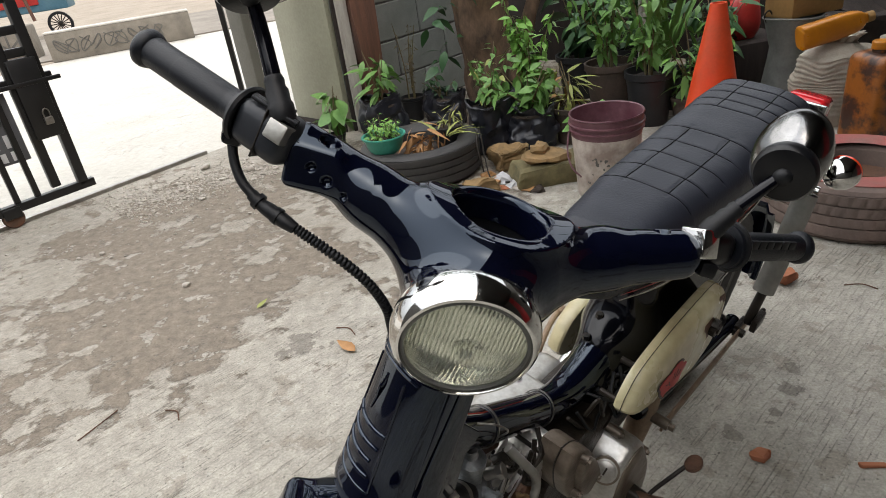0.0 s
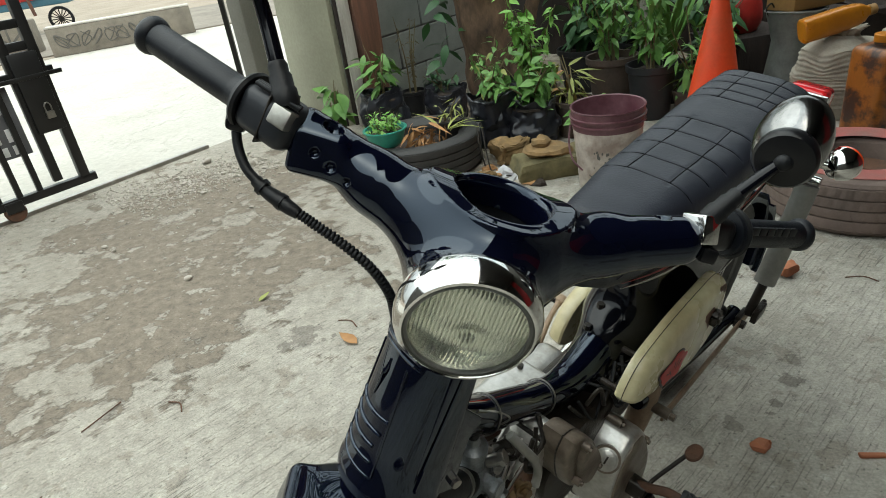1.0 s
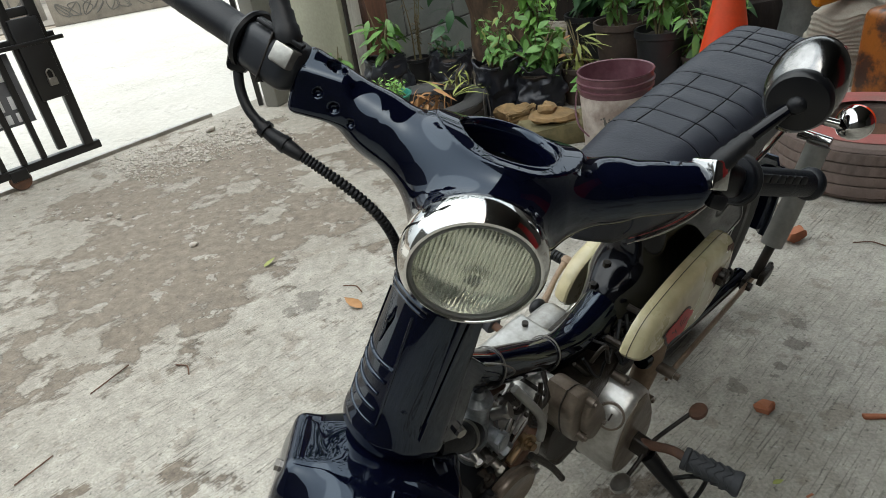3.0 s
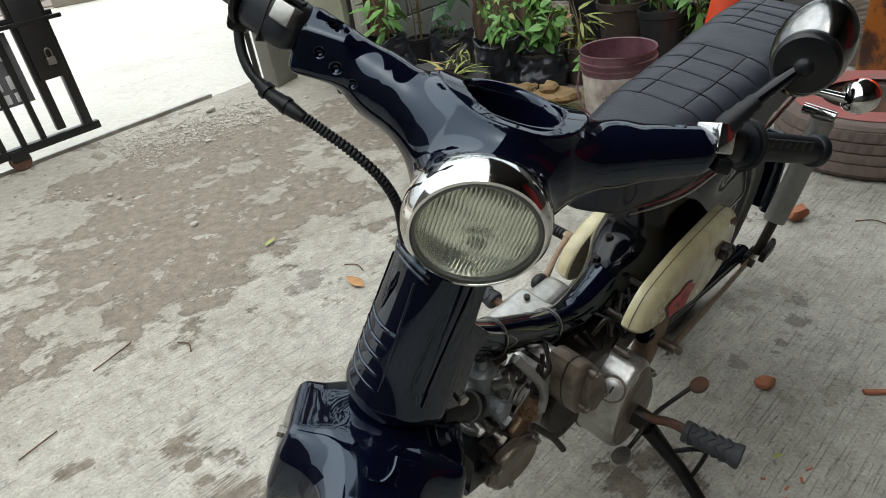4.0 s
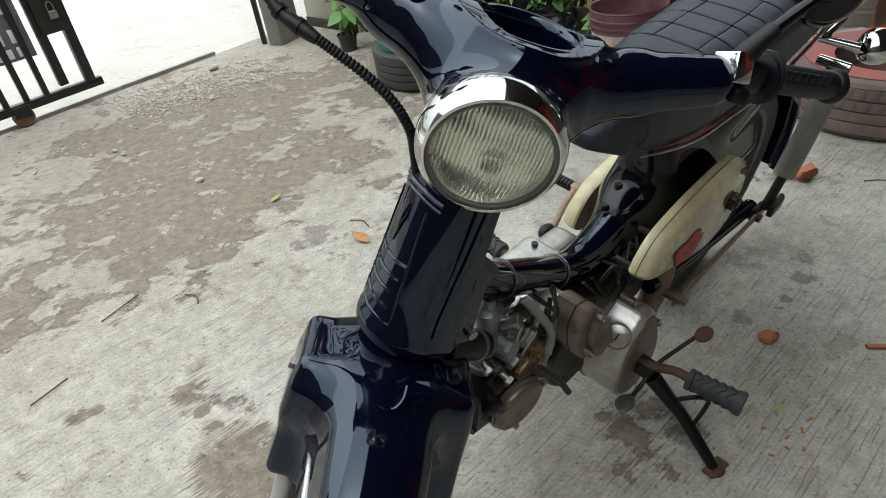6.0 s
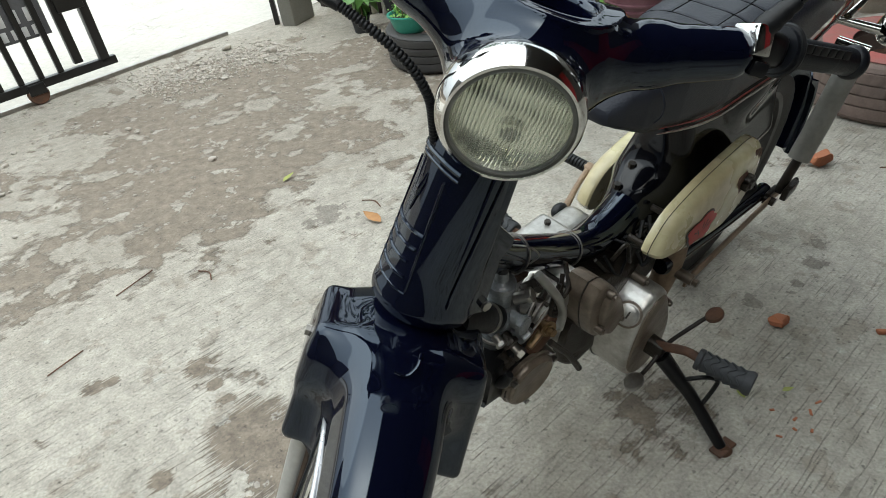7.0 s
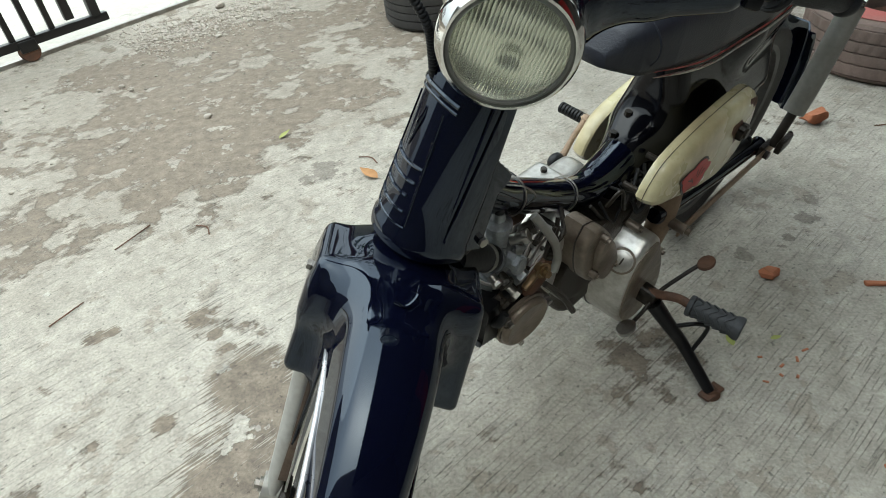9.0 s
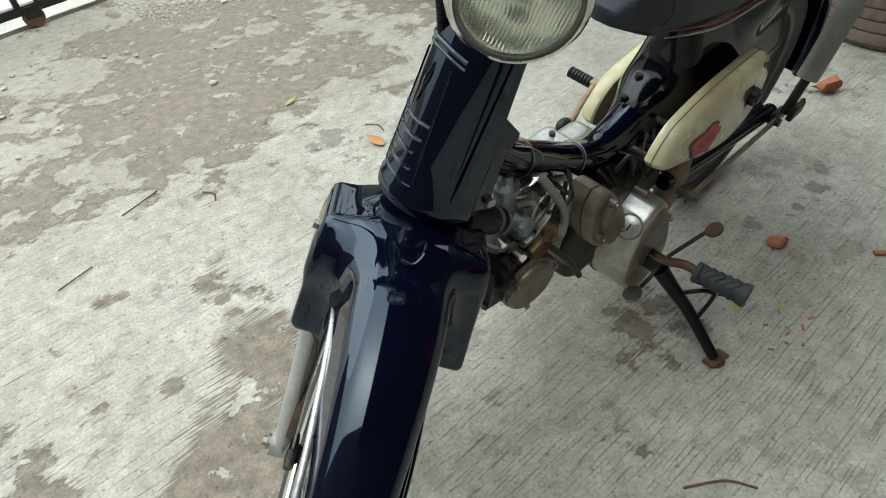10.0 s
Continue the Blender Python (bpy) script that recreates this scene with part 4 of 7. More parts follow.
def cables():
    c = spart("throttle_cable", tube([(0.018, -0.249, 0.188), (0.020, -0.248, 0.175), (0.024, -0.242, 0.159), (0.030, -0.231, 0.145), (0.036, -0.215, 0.135)], 0.0046, 12), RUBBER, "black throttle cable in a ribbed sleeve")
    spart("elbow", moved(box(0.019, 0.019, 0.024, 0.005), pose(0.018, -0.249, 0.186)), BLACK_SATIN, "", c)
    spart("cable_joint", tube([(0.034, -0.221, 0.138), (0.038, -0.210, 0.132), (0.042, -0.200, 0.129), (0.048, -0.186, 0.125), (0.051, -0.176, 0.122)], [0.0058, 0.0062, 0.0072, 0.0068, 0.0054], 14), RUBBER, "", c)
    for p, q in (((0.036, -0.2155, 0.135), (0.0375, -0.2115, 0.1330)), ((0.0440, -0.1960, 0.1280), (0.0458, -0.1915, 0.1268))):
        spart("joint_collar", span(p, q, 0.0082, 18), RUBBER, "", c)
    path = cat_rom([(0.050, -0.178, 0.123), (0.055, -0.154, 0.115), (0.058, -0.126, 0.104), (0.055, -0.098, 0.087), (0.045, -0.077, 0.064), (0.030, -0.066, 0.040), (0.010, -0.055, 0.010)], 22)
    rad = [0.0052 if (k % 3) else 0.0038 for k in range(len(path))]
    spart("ribbed_sleeve", tube(path, rad, 12, smooth=False), RUBBER, "ribbed black cable sleeve", c, smooth=60)


cables()


def head_cover():
    """The pressed cover round the steering head, fixed to the frame."""
    K = COL @ rot_z(-13) @ pose(0, 0, 0, -6)
    rings = []
    for w, k in ((0.045, 0.92), (0.04, 0.97), (0.02, 1.0), (-0.05, 1.02), (-0.12, 1.04), (-0.165, 1.06), (-0.170, 1.10), (-0.180, 1.11), (-0.187, 1.09), (-0.188, 1.0)):
        out = []
        for a in np.arange(96) * 2 * math.pi / 96:
            c, s = math.cos(a), math.sin(a)
            x = 0.060 * math.copysign(abs(c) ** 0.88, c) if c > 0 else np.interp(w, [-0.19, -0.10, -0.06, -0.03, 0.05], [0.036, 0.036, 0.030, 0.004, 0.002]) * math.copysign(abs(c) ** 0.5, c)
            y = 0.057 * math.copysign(abs(s) ** 0.9, s)
            out.append((x * k, y * k, w))
        rings.append(out)
    body = bpart("steering_head_cover", moved(loft(rings), K), BLACK, "glossy black steering head cover")

    # panel on the front with a lip, a border and four cross ribs, all following the cover's curve
    def skin(y, w, out=0.0):
        k = np.interp(w, [-0.17, -0.12, -0.05, 0.02], [1.06, 1.04, 1.02, 1.0])
        s = min(abs(y) / (0.057 * k), 0.98) ** (1 / 0.9)
        return (0.060 * k * math.sqrt(1 - s * s) ** 0.88 + out, y, w)

    def line(pts, r, out=0.0):
        return moved(tube([skin(y, w, out) for y, w in pts], r, 8), K)

    for y0, y1 in ((-0.037, -0.041), (0.020, 0.028)):
        bpart("panel_border", line([(y0 + (y1 - y0) * t, -0.012 - 0.140 * t) for t in np.linspace(0, 1, 6)], 0.0016), BLACK, "", body)
    for out, w0, r in ((-0.001, 0.004, 0.0036), (-0.0012, -0.004, 0.0024)):
        bpart("panel_lip", line([(y, w0 + 0.003 * (1 - ((y + 0.004) / 0.037) ** 2)) for y in np.linspace(-0.041, 0.032, 10)], r, out), BLACK, "", body)
    bpart("panel_border", line([(y, -0.154 - 0.003 * (1 - ((y + 0.006) / 0.035) ** 2)) for y in np.linspace(-0.041, 0.028, 9)], 0.0018), BLACK, "", body)
    for k, w0 in enumerate((-0.079, -0.098, -0.116, -0.136)):
        hi = (0.023, 0.020, 0.016, 0.020)[k]
        bpart("vent_rib", line([(y, w0 - 0.003 * (1 - ((y + 0.01) / 0.032) ** 2)) for y in np.linspace(-0.039, hi, 9)], 0.0021, 0.0004), BLACK, "", body)
    bpart("badge_ridge", moved(rough_up(tube([skin(-0.006, -0.016), skin(-0.008, -0.037, 0.001), skin(-0.012, -0.066)], [0.0015, 0.003, 0.0015], 8), 0.0015, 60), K), BLACK, "", body)
    for s in (-1, 1):
        bpart("side_flange", moved(plate([(0.030, 0.026), (0.010, 0.016), (-0.001, -0.038), (-0.018, -0.048), (-0.040, -0.061), (-0.042, -0.070), (-0.034, -0.090), (-0.040, -0.125), (-0.048, -0.172), (-0.012, -0.176), (0.022, -0.170)], 0.005, 0.0018), K @ Matrix.Translation((0, 0.0550 * s, 0))), BLACK, "", body)
        bpart("edge_bead", moved(tube([(0.018, 0.0582 * s, 0.022), (0.018, 0.0590 * s, -0.06), (0.018, 0.0600 * s, -0.155)], 0.0015, 6), K), BLACK, "", body)
    bpart("steering_tube", moved(lathe([(0.0, -0.20), (0.027, -0.20), (0.027, 0.03), (0.034, 0.032), (0.034, 0.052), (0.0, 0.054)], 32), K @ Matrix.Translation((-0.012, 0, 0))), BLACK, "", body)
    br = bpart("bracket", moved(rough_up(plate([(-0.015, -0.15), (-0.036, -0.115), (-0.050, -0.125), (-0.058, -0.165), (-0.045, -0.195), (-0.025, -0.185)], 0.012, 0.002), 0.003, 30), K @ Matrix.Translation((0, 0.040, 0))), GREASE, "blackened mounting bracket", body)
    bpart("bracket_bolt", moved(span((-0.045, 0.04, -0.16), (-0.045, 0.062, -0.16), 0.007, 6), K), STEEL, "", body)


head_cover()

WHEEL_C = np.array((0.085, 0.0, -0.595))
LOWER = STEER @ Matrix.Translation((0, 0, 0.12)) @ pose(0, 0, 0, -4) @ Matrix.Translation((0, 0, -0.12))


def lpart(name, geo, material, label="", parent=None, smooth=40):
    return part(name, moved(geo, LOWER), material, parent or bike, label, smooth)



def front_fender():
    def strip(X, Y, Z, grow=0.0):
        """The arched blade: a softly domed top, round shoulders and upright sides."""
        rho = np.sqrt((X - WHEEL_C[0]) ** 2 + (Z - WHEEL_C[2]) ** 2)
        ang = np.degrees(np.arctan2(Z - WHEEL_C[2], X - WHEEL_C[0]))
        u = np.clip((ang - 38) / 60, 0, 1)
        u = u * u * (3 - 2 * u)
        crest = 0.315 + 0.070 * u
        y = Y - 0.003
        hw = 0.0415 + 0.015 * u + 0.17 * np.clip(crest - 0.012 - rho, 0, 0.05)
        r = 0.011 + 0.008 * u
        top = crest - (0.008 + 0.004 * u) * (y / hw) ** 2
        qa, qb = np.abs(y) - (hw - r), rho - (top - r)
        d = np.sqrt(np.maximum(qa, 0) ** 2 + np.maximum(qb, 0) ** 2) + np.minimum(np.maximum(qa, qb), 0) - r
        return d + grow, rho, ang

    def f(X, Y, Z):
        d, rho, ang = strip(X, Y, Z)
        d = smax(d, (np.abs(ang - 88) - 84) * 0.005, 0.01)
        sh = None
        for s in (-1, 1):
            taper = 0.044 + 0.07 * (Z + 0.30)
            lean = 0.16 * (Z + 0.30) if s > 0 else 0.0
            leg = sd_box((X - 0.022 + 0.10 * (Z + 0.30)) * 0.044 / np.maximum(taper, 0.02), Y + lean, Z, (0.0, (0.094 if s > 0 else 0.078) * s, -0.303), (0.046, 0.024 if s > 0 else 0.026, 0.086), 0.012)
            sh = leg if sh is None else np.minimum(sh, leg)
        side = np.sqrt(Y * Y + 0.0009)
        top = sd_box(X, Y, Z + 0.10 * side + 0.2 * (side - 0.075 + np.sqrt((side - 0.075) ** 2 + 0.0004)), (0.018, 0, -0.250), (0.056, 0.103, 0.042), 0.026)
        sh = smin(sh, top, 0.022)
        d = smin(d, sh, 0.026 + 0.026 * np.clip((Z + 0.35) / 0.10, 0, 1))
        d = smin(d, sd_cone(X, Y, Z, (-0.012, 0, -0.238), (-0.005, 0, -0.26), 0.040, 0.052), 0.05)
        # open below the blade, narrower between the fork skirts
        gap = 0.072 - 0.020 * np.exp(-((ang - 104) / 18) ** 4)
        d = smax(d, -np.maximum(rho - 0.268, np.abs(Y) - gap), 0.003)
        # hollow for the wheel, and for the fork legs from below
        hollow = np.maximum(strip(X, Y, Z, 0.011)[0], np.abs(Y) - 0.040)
        d = smax(d, -hollow, 0.003)
        d = smax(d, -np.maximum(np.maximum(np.abs(np.abs(Y) - 0.080) - 0.019, np.abs(X - 0.026) - 0.026), Z + 0.365), 0.003)
        return d
    fen = lpart("front_fender", nets(f, (-0.27, -0.135, -0.66), (0.43, 0.135, -0.160), 0.0034, 4, True), BLACK, "glossy black deep-skirted front fender", smooth=180)
    true_normals(fen, f, LOWER, 0.003)
    for s in (-1, 1):
        lpart("fender_lip", tube([(WHEEL_C[0] + 0.272 * math.cos(radians(a)), 0.003 + 0.0545 * s + 0.010 * s * max(0.0, (a - 45) / 55), WHEEL_C[2] + 0.272 * math.sin(radians(a))) for a in range(100, 4, -8)], 0.0042, 10), FENDER_LIP if s < 0 else BLACK, "bright worn fender lip" if s < 0 else "", fen)
    lpart("fender_tab", tube([(0.090, 0.012, -0.196), (0.104, 0.010, -0.204), (0.110, 0.002, -0.214), (0.108, -0.012, -0.214)], 0.0024, 8), BLACK, "", fen)
    lpart("fender_bolt", join(span((0.03, -0.100, -0.250), (0.03, -0.113, -0.250), 0.007, 6), span((0.03, -0.099, -0.250), (0.03, -0.104, -0.250), 0.011, 12)), STEEL, "brass-coloured bolt on the fender side", fen)


front_fender()


def fork():
    for s in (-1, 1):
        leg = []
        for t in np.linspace(0, 1, 9):
            z = -0.30 - 0.285 * t
            w = 0.021 - 0.004 * t
            leg.append([(0.035 + 0.045 * t + w * 1.15 * math.cos(a), 0.080 * s - 0.018 * s * t + w * 0.72 * math.sin(a), z) for a in np.arange(16) * 2 * math.pi / 16])
        fl = lpart("fork_leg", loft(leg), SILVER, "silver-grey painted fork leg")
        lpart("fork_groove", moved(box(0.014, 0.017, 0.22, 0.002), Matrix.Translation((0.071, 0.064 * s, -0.45)) @ pose(0, 0, 0, -3.6 * s, -9)), BROWN_STEEL, "brown grimy channel in the fork leg", fl)
        lpart("channel_flange", moved(box(0.016, 0.003, 0.24, 0.001), Matrix.Translation((0.073, 0.0545 * s, -0.455)) @ pose(0, 0, 0, -3.6 * s, -9)), SILVER, "", fl)
        lpart("link_arm", moved(plate([(0.06, -0.602), (0.085, -0.608), (0.112, -0.602), (0.118, -0.585), (0.10, -0.574), (0.066, -0.576)], 0.014, 0.004), Matrix.Translation((0, 0.046 * s, 0))), GREASE, "greasy leading link", fl)
        lpart("pivot_bolt", join(span((0.08, 0.062 * s, -0.59), (0.08, 0.083 * s, -0.59), 0.0105, 12), span((0.08, 0.083 * s, -0.59), (0.08, 0.089 * s, -0.59), 0.007, 6)), STEEL, "", fl)
        lpart("pivot_boss", span((0.08, 0.052 * s, -0.59), (0.08, 0.078 * s, -0.59), 0.0185, 24), SILVER, "", fl)
        lpart("axle_seal", moved(lathe([(0.0, 0)] + [(0.015 - 0.003 * (k % 2), 0.0032 * k) for k in range(8)] + [(0.0, 0.026)], 18), aim((0.090, 0.030 * s, -0.590), (0, s, 0))), RUBBER, "", fl)


fork()


def wheel(name, m, R, width, label, rim_paint, hub=1.0):
    """Tyre, rim, hub and laced spokes about the y axis of m."""
    turn = m @ pose(0, 0, 0, 90)
    prof = [(R - 0.055, -0.022), (R - 0.045, -0.028), (R - 0.03, -width / 2), (R - 0.012, -width * 0.46), (R - 0.003, -width * 0.25), (R, 0), (R - 0.003, width * 0.25), (R - 0.012, width * 0.46), (R - 0.03, width / 2), (R - 0.045, 0.028), (R - 0.055, 0.022)]
    rings = []
    for k, (r, z) in enumerate(prof):
        rings.append([((r - (0.004 if (i % 4 == 0 and 3 <= k <= 7) else 0)) * math.cos(a), (r - (0.004 if (i % 4 == 0 and 3 <= k <= 7) else 0)) * math.sin(a), z) for i, a in enumerate(np.arange(160) * 2 * math.pi / 160)])
    w = bpart(name, moved(lathe([(0.02, -0.055), (0.055, -0.052), (0.058, -0.03), (0.03, -0.028), (0.03, 0.028), (0.058, 0.03), (0.055, 0.052), (0.02, 0.055)], 32, loop=True), turn @ Matrix.Diagonal((hub, hub, hub, 1))), ALLOY_DIRTY, label)
    bpart("tyre", moved(loft(rings, cap=False, loop=True), turn), TYRE, "worn black motorcycle tyre", w)
    bpart("rim", moved(lathe([(R - 0.062, -0.02), (R - 0.052, -0.024), (R - 0.048, -0.021), (R - 0.056, -0.012), (R - 0.062, 0), (R - 0.056, 0.012), (R - 0.048, 0.021), (R - 0.052, 0.024), (R - 0.062, 0.02), (R - 0.068, 0)], 64, loop=True), turn), rim_paint, "dull chrome wheel rim", w)
    for k in range(36):
        s = 1 if k % 2 else -1
        a0 = radians(10 * k)
        a1 = a0 + radians(28 if (k // 2) % 2 else -28)
        bpart("spoke", moved(span((0.055 * hub * math.cos(a1), 0.055 * hub * math.sin(a1), 0.034 * hub * s), ((R - 0.06) * math.cos(a0), (R - 0.06) * math.sin(a0), 0.004 * s), 0.0014, 5), turn), STEEL, "", w)


wheel("front_wheel", LOWER @ Matrix.Translation((0.115, 0, -0.592)), 0.270, 0.058, "spoked front wheel hub", CHROME, 0.62)
wheel("rear_wheel", Matrix.Translation((0, 0, 0.275)), 0.275, 0.064, "spoked rear wheel hub", DULL_RIM)


# frame
bpart("frame_tube", tube([(0.93, 0, 0.655), (0.88, 0, 0.612), (0.831, 0, 0.575), (0.754, 0, 0.528), (0.669, 0, 0.478), (0.60, 0, 0.452), (0.53, 0, 0.455), (0.455, 0, 0.475)], [0.030, 0.029, 0.028, 0.028, 0.028, 0.030, 0.035, 0.040], 24), BLACK, "glossy black main frame tube")
for x, z in ((0.825, 0.571), (0.675, 0.4815)):
    bpart("wire_tie", moved(lathe([(0.0285, -0.0012), (0.0305, -0.0012), (0.0305, 0.0012), (0.0285, 0.0012)], 28, loop=True), aim((x, 0, z), (0.85, 0, 0.50))), STEEL, "thin wire tie")
bpart("wire_tie", tube([(0.86, 0.02, 0.625), (0.845, 0.04, 0.625), (0.825, 0.045, 0.60), (0.82, 0.03, 0.57)], 0.0014, 5), STEEL, "")


def body_f(X, Y, Z):
    d = sd_box(X, np.abs(Y) + 0.26 * (Z - 0.585), Z, (0.240, 0.0, 0.585), (0.205, 0.050, 0.135), 0.040)
    d = smin(d, sd_cone(X, Y, Z, (0.465, 0, 0.475), (0.43, 0, 0.34), 0.046, 0.045), 0.06)
    d = smin(d, sd_box(X, Y, Z, (0.495, 0.0, 0.405), (0.055, 0.044, 0.065), 0.028), 0.03)
    d = smin(d, sd_cone(X, Y, Z, (0.2, 0, 0.63), (-0.05, 0, 0.66), 0.075, 0.055), 0.05)
    return d


frame_body = bpart("frame_body", nets(body_f, (-0.14, -0.11, 0.27), (0.58, 0.11, 0.76), 0.006, 2, True), BODY_BLACK, "black pressed-steel frame body below the seat", smooth=180)
true_normals(frame_body, body_f, Matrix.Identity(4))
for x, z in ((0.500, 0.482), (0.462, 0.508)):
    bpart("frame_bolt", span((x, -0.022, z + 0.018), (x, -0.022, z + 0.028), 0.007, 6), GREASE, "")
for pts, r in (([(0.52, 0.05, 0.45), (0.56, 0.065, 0.42), (0.58, 0.06, 0.47), (0.60, 0.05, 0.44)], 0.004), ([(0.50, 0.06, 0.42), (0.55, 0.07, 0.39), (0.60, 0.06, 0.41), (0.64, 0.04, 0.46)], 0.0035), ([(0.83, 0.03, 0.52), (0.80, 0.045, 0.49), (0.76, 0.03, 0.47)], 0.004)):
    bpart("wire", tube(pts, r, 6), GREASE, "")
for k in range(5):
    h = random.Random(300 + k)
    x0, x1 = h.uniform(0.50, 0.62), h.uniform(0.42, 0.54)
    bpart("wire", tube([(x0, h.uniform(0.02, 0.06), 0.455), (x0 - 0.02, h.uniform(0.05, 0.085), h.uniform(0.40, 0.46)), ((x0 + x1) / 2, h.uniform(0.055, 0.09), h.uniform(0.38, 0.47)), (x1, h.uniform(0.05, 0.08), h.uniform(0.40, 0.48)), (x1 - 0.03, 0.045, 0.47)], h.uniform(0.0022, 0.0042), 6), RUBBER, "")


def seat():
    """Long bench seat: a grid wrapped round its section, with the quilting lines pressed in."""
    nu, nv = 420, 190
    X0, X1 = 0.675, -0.085
    rings = []
    for i in range(nu + 1):
        u = i / nu
        x = X0 + (X1 - X0) * u
        top = np.interp(u, [0, 0.03, 0.12, 0.3, 0.5, 0.75, 0.93, 1], [0.742, 0.772, 0.792, 0.800, 0.804, 0.822, 0.832, 0.805])
        bot = np.interp(u, [0, 0.08, 0.25, 0.6, 1], [0.722, 0.694, 0.674, 0.684, 0.735])
        hw = np.interp(u, [0, 0.02, 0.06, 0.15, 0.3, 0.5, 0.8, 0.93, 0.98, 1], [0.02, 0.036, 0.052, 0.070, 0.088, 0.099, 0.100, 0.094, 0.080, 0.045])
        cz, hz = (top + bot) / 2, (top - bot) / 2
        ring = []
        for k in range(nv):
            a = 2 * math.pi * k / nv
            c, s = math.cos(a), math.sin(a)
            e = 0.62 if s > 0 else 0.35
            y = hw * math.copysign(abs(c) ** 0.55, c)
            z = cz + hz * math.copysign(abs(s) ** e, s)
            dip = 0.0
            if s > 0.2:
                bow = x - 0.9 * y * y
                for lo, hi in ((0.22, 0.445), (-0.035, 0.115)):
                    if lo - 0.012 < bow < hi + 0.012:
                        for yy in (-0.036, 0.036):
                            dip = max(dip, math.exp(-((y - yy) / 0.0022) ** 2))
                        nl = 5
                        for q in range(nl):
                            xx = lo + (hi - lo) * q / (nl - 1)
                            dip = max(dip, math.exp(-((bow - xx) / 0.0022) ** 2) * (1 if abs(y) < hw * 0.86 else 0))
            z -= 0.0016 * dip
            z += 0.0022 * noise.noise((x * 18, y * 18, 3)) if s > 0 else 0
            ring.append((x, y, z))
        rings.append(ring)
    s = bpart("seat", loft(rings), VINYL, "long black vinyl bench seat with quilted lines", smooth=75)
    def top_at(x, y):
        u = (x - X0) / (X1 - X0)
        i = int(round(u * nu))
        return max((p for p in rings[min(max(i, 0), nu)] if p[2] > 0.76), key=lambda p: -abs(p[1] - y))[2]

    # matte near-black lines along the pressed seams, colouring in the groove shade
    for lo, hi in ((0.22, 0.445), (-0.035, 0.115)):
        for yy in (-0.036, 0.036):
            xs = np.linspace(lo, hi, 24)
            bpart("seam_shade_line", tube([(x, yy, top_at(x, yy) + 0.0002) for x in xs], 0.0009, 5, smooth=False), SEAM_SHADE, "", s)
        for q in range(5):
            xx = lo + (hi - lo) * q / 4
            ys = np.linspace(-0.078, 0.078, 33)
            bpart("seam_shade_line", tube([(xx + 0.9 * y * y, y, top_at(xx + 0.9 * y * y, y) + 0.0002) for y in ys], 0.0009, 5, smooth=False), SEAM_SHADE, "", s)
    for side in (-1, 1):
        pts, pts2 = [], []
        for u in np.linspace(0.1, 0.97, 14):
            x = X0 + (X1 - X0) * u
            bot = np.interp(u, [0, 0.08, 0.25, 0.6, 1], [0.722, 0.694, 0.674, 0.684, 0.735])
            hw = np.interp(u, [0, 0.02, 0.06, 0.15, 0.3, 0.5, 0.8, 0.93, 0.98, 1], [0.02, 0.036, 0.052, 0.070, 0.088, 0.099, 0.100, 0.094, 0.080, 0.045])
            pts.append((x, side * (hw + 0.001), bot + 0.014))
            pts2.append((x, side * (hw + 0.001), bot + 0.005))
        bpart("trim", tube(pts2, [0.0008, 0.0022] + [0.0030] * (len(pts2) - 2), 8), SEAT_TRIM, "bright metal seat trim", s)
        bpart("piping", tube(pts, [0.0004, 0.0008] + [0.0014] * (len(pts) - 2), 8), PIPING, "red piping", s)
    bpart("nose_seam", tube([(0.612, 0.066 * math.cos(a) * 1.0, 0.742 + 0.047 * math.sin(a)) for a in np.linspace(-0.5, math.pi + 0.5, 15)], 0.0016, 6), VINYL, "", s)


seat()


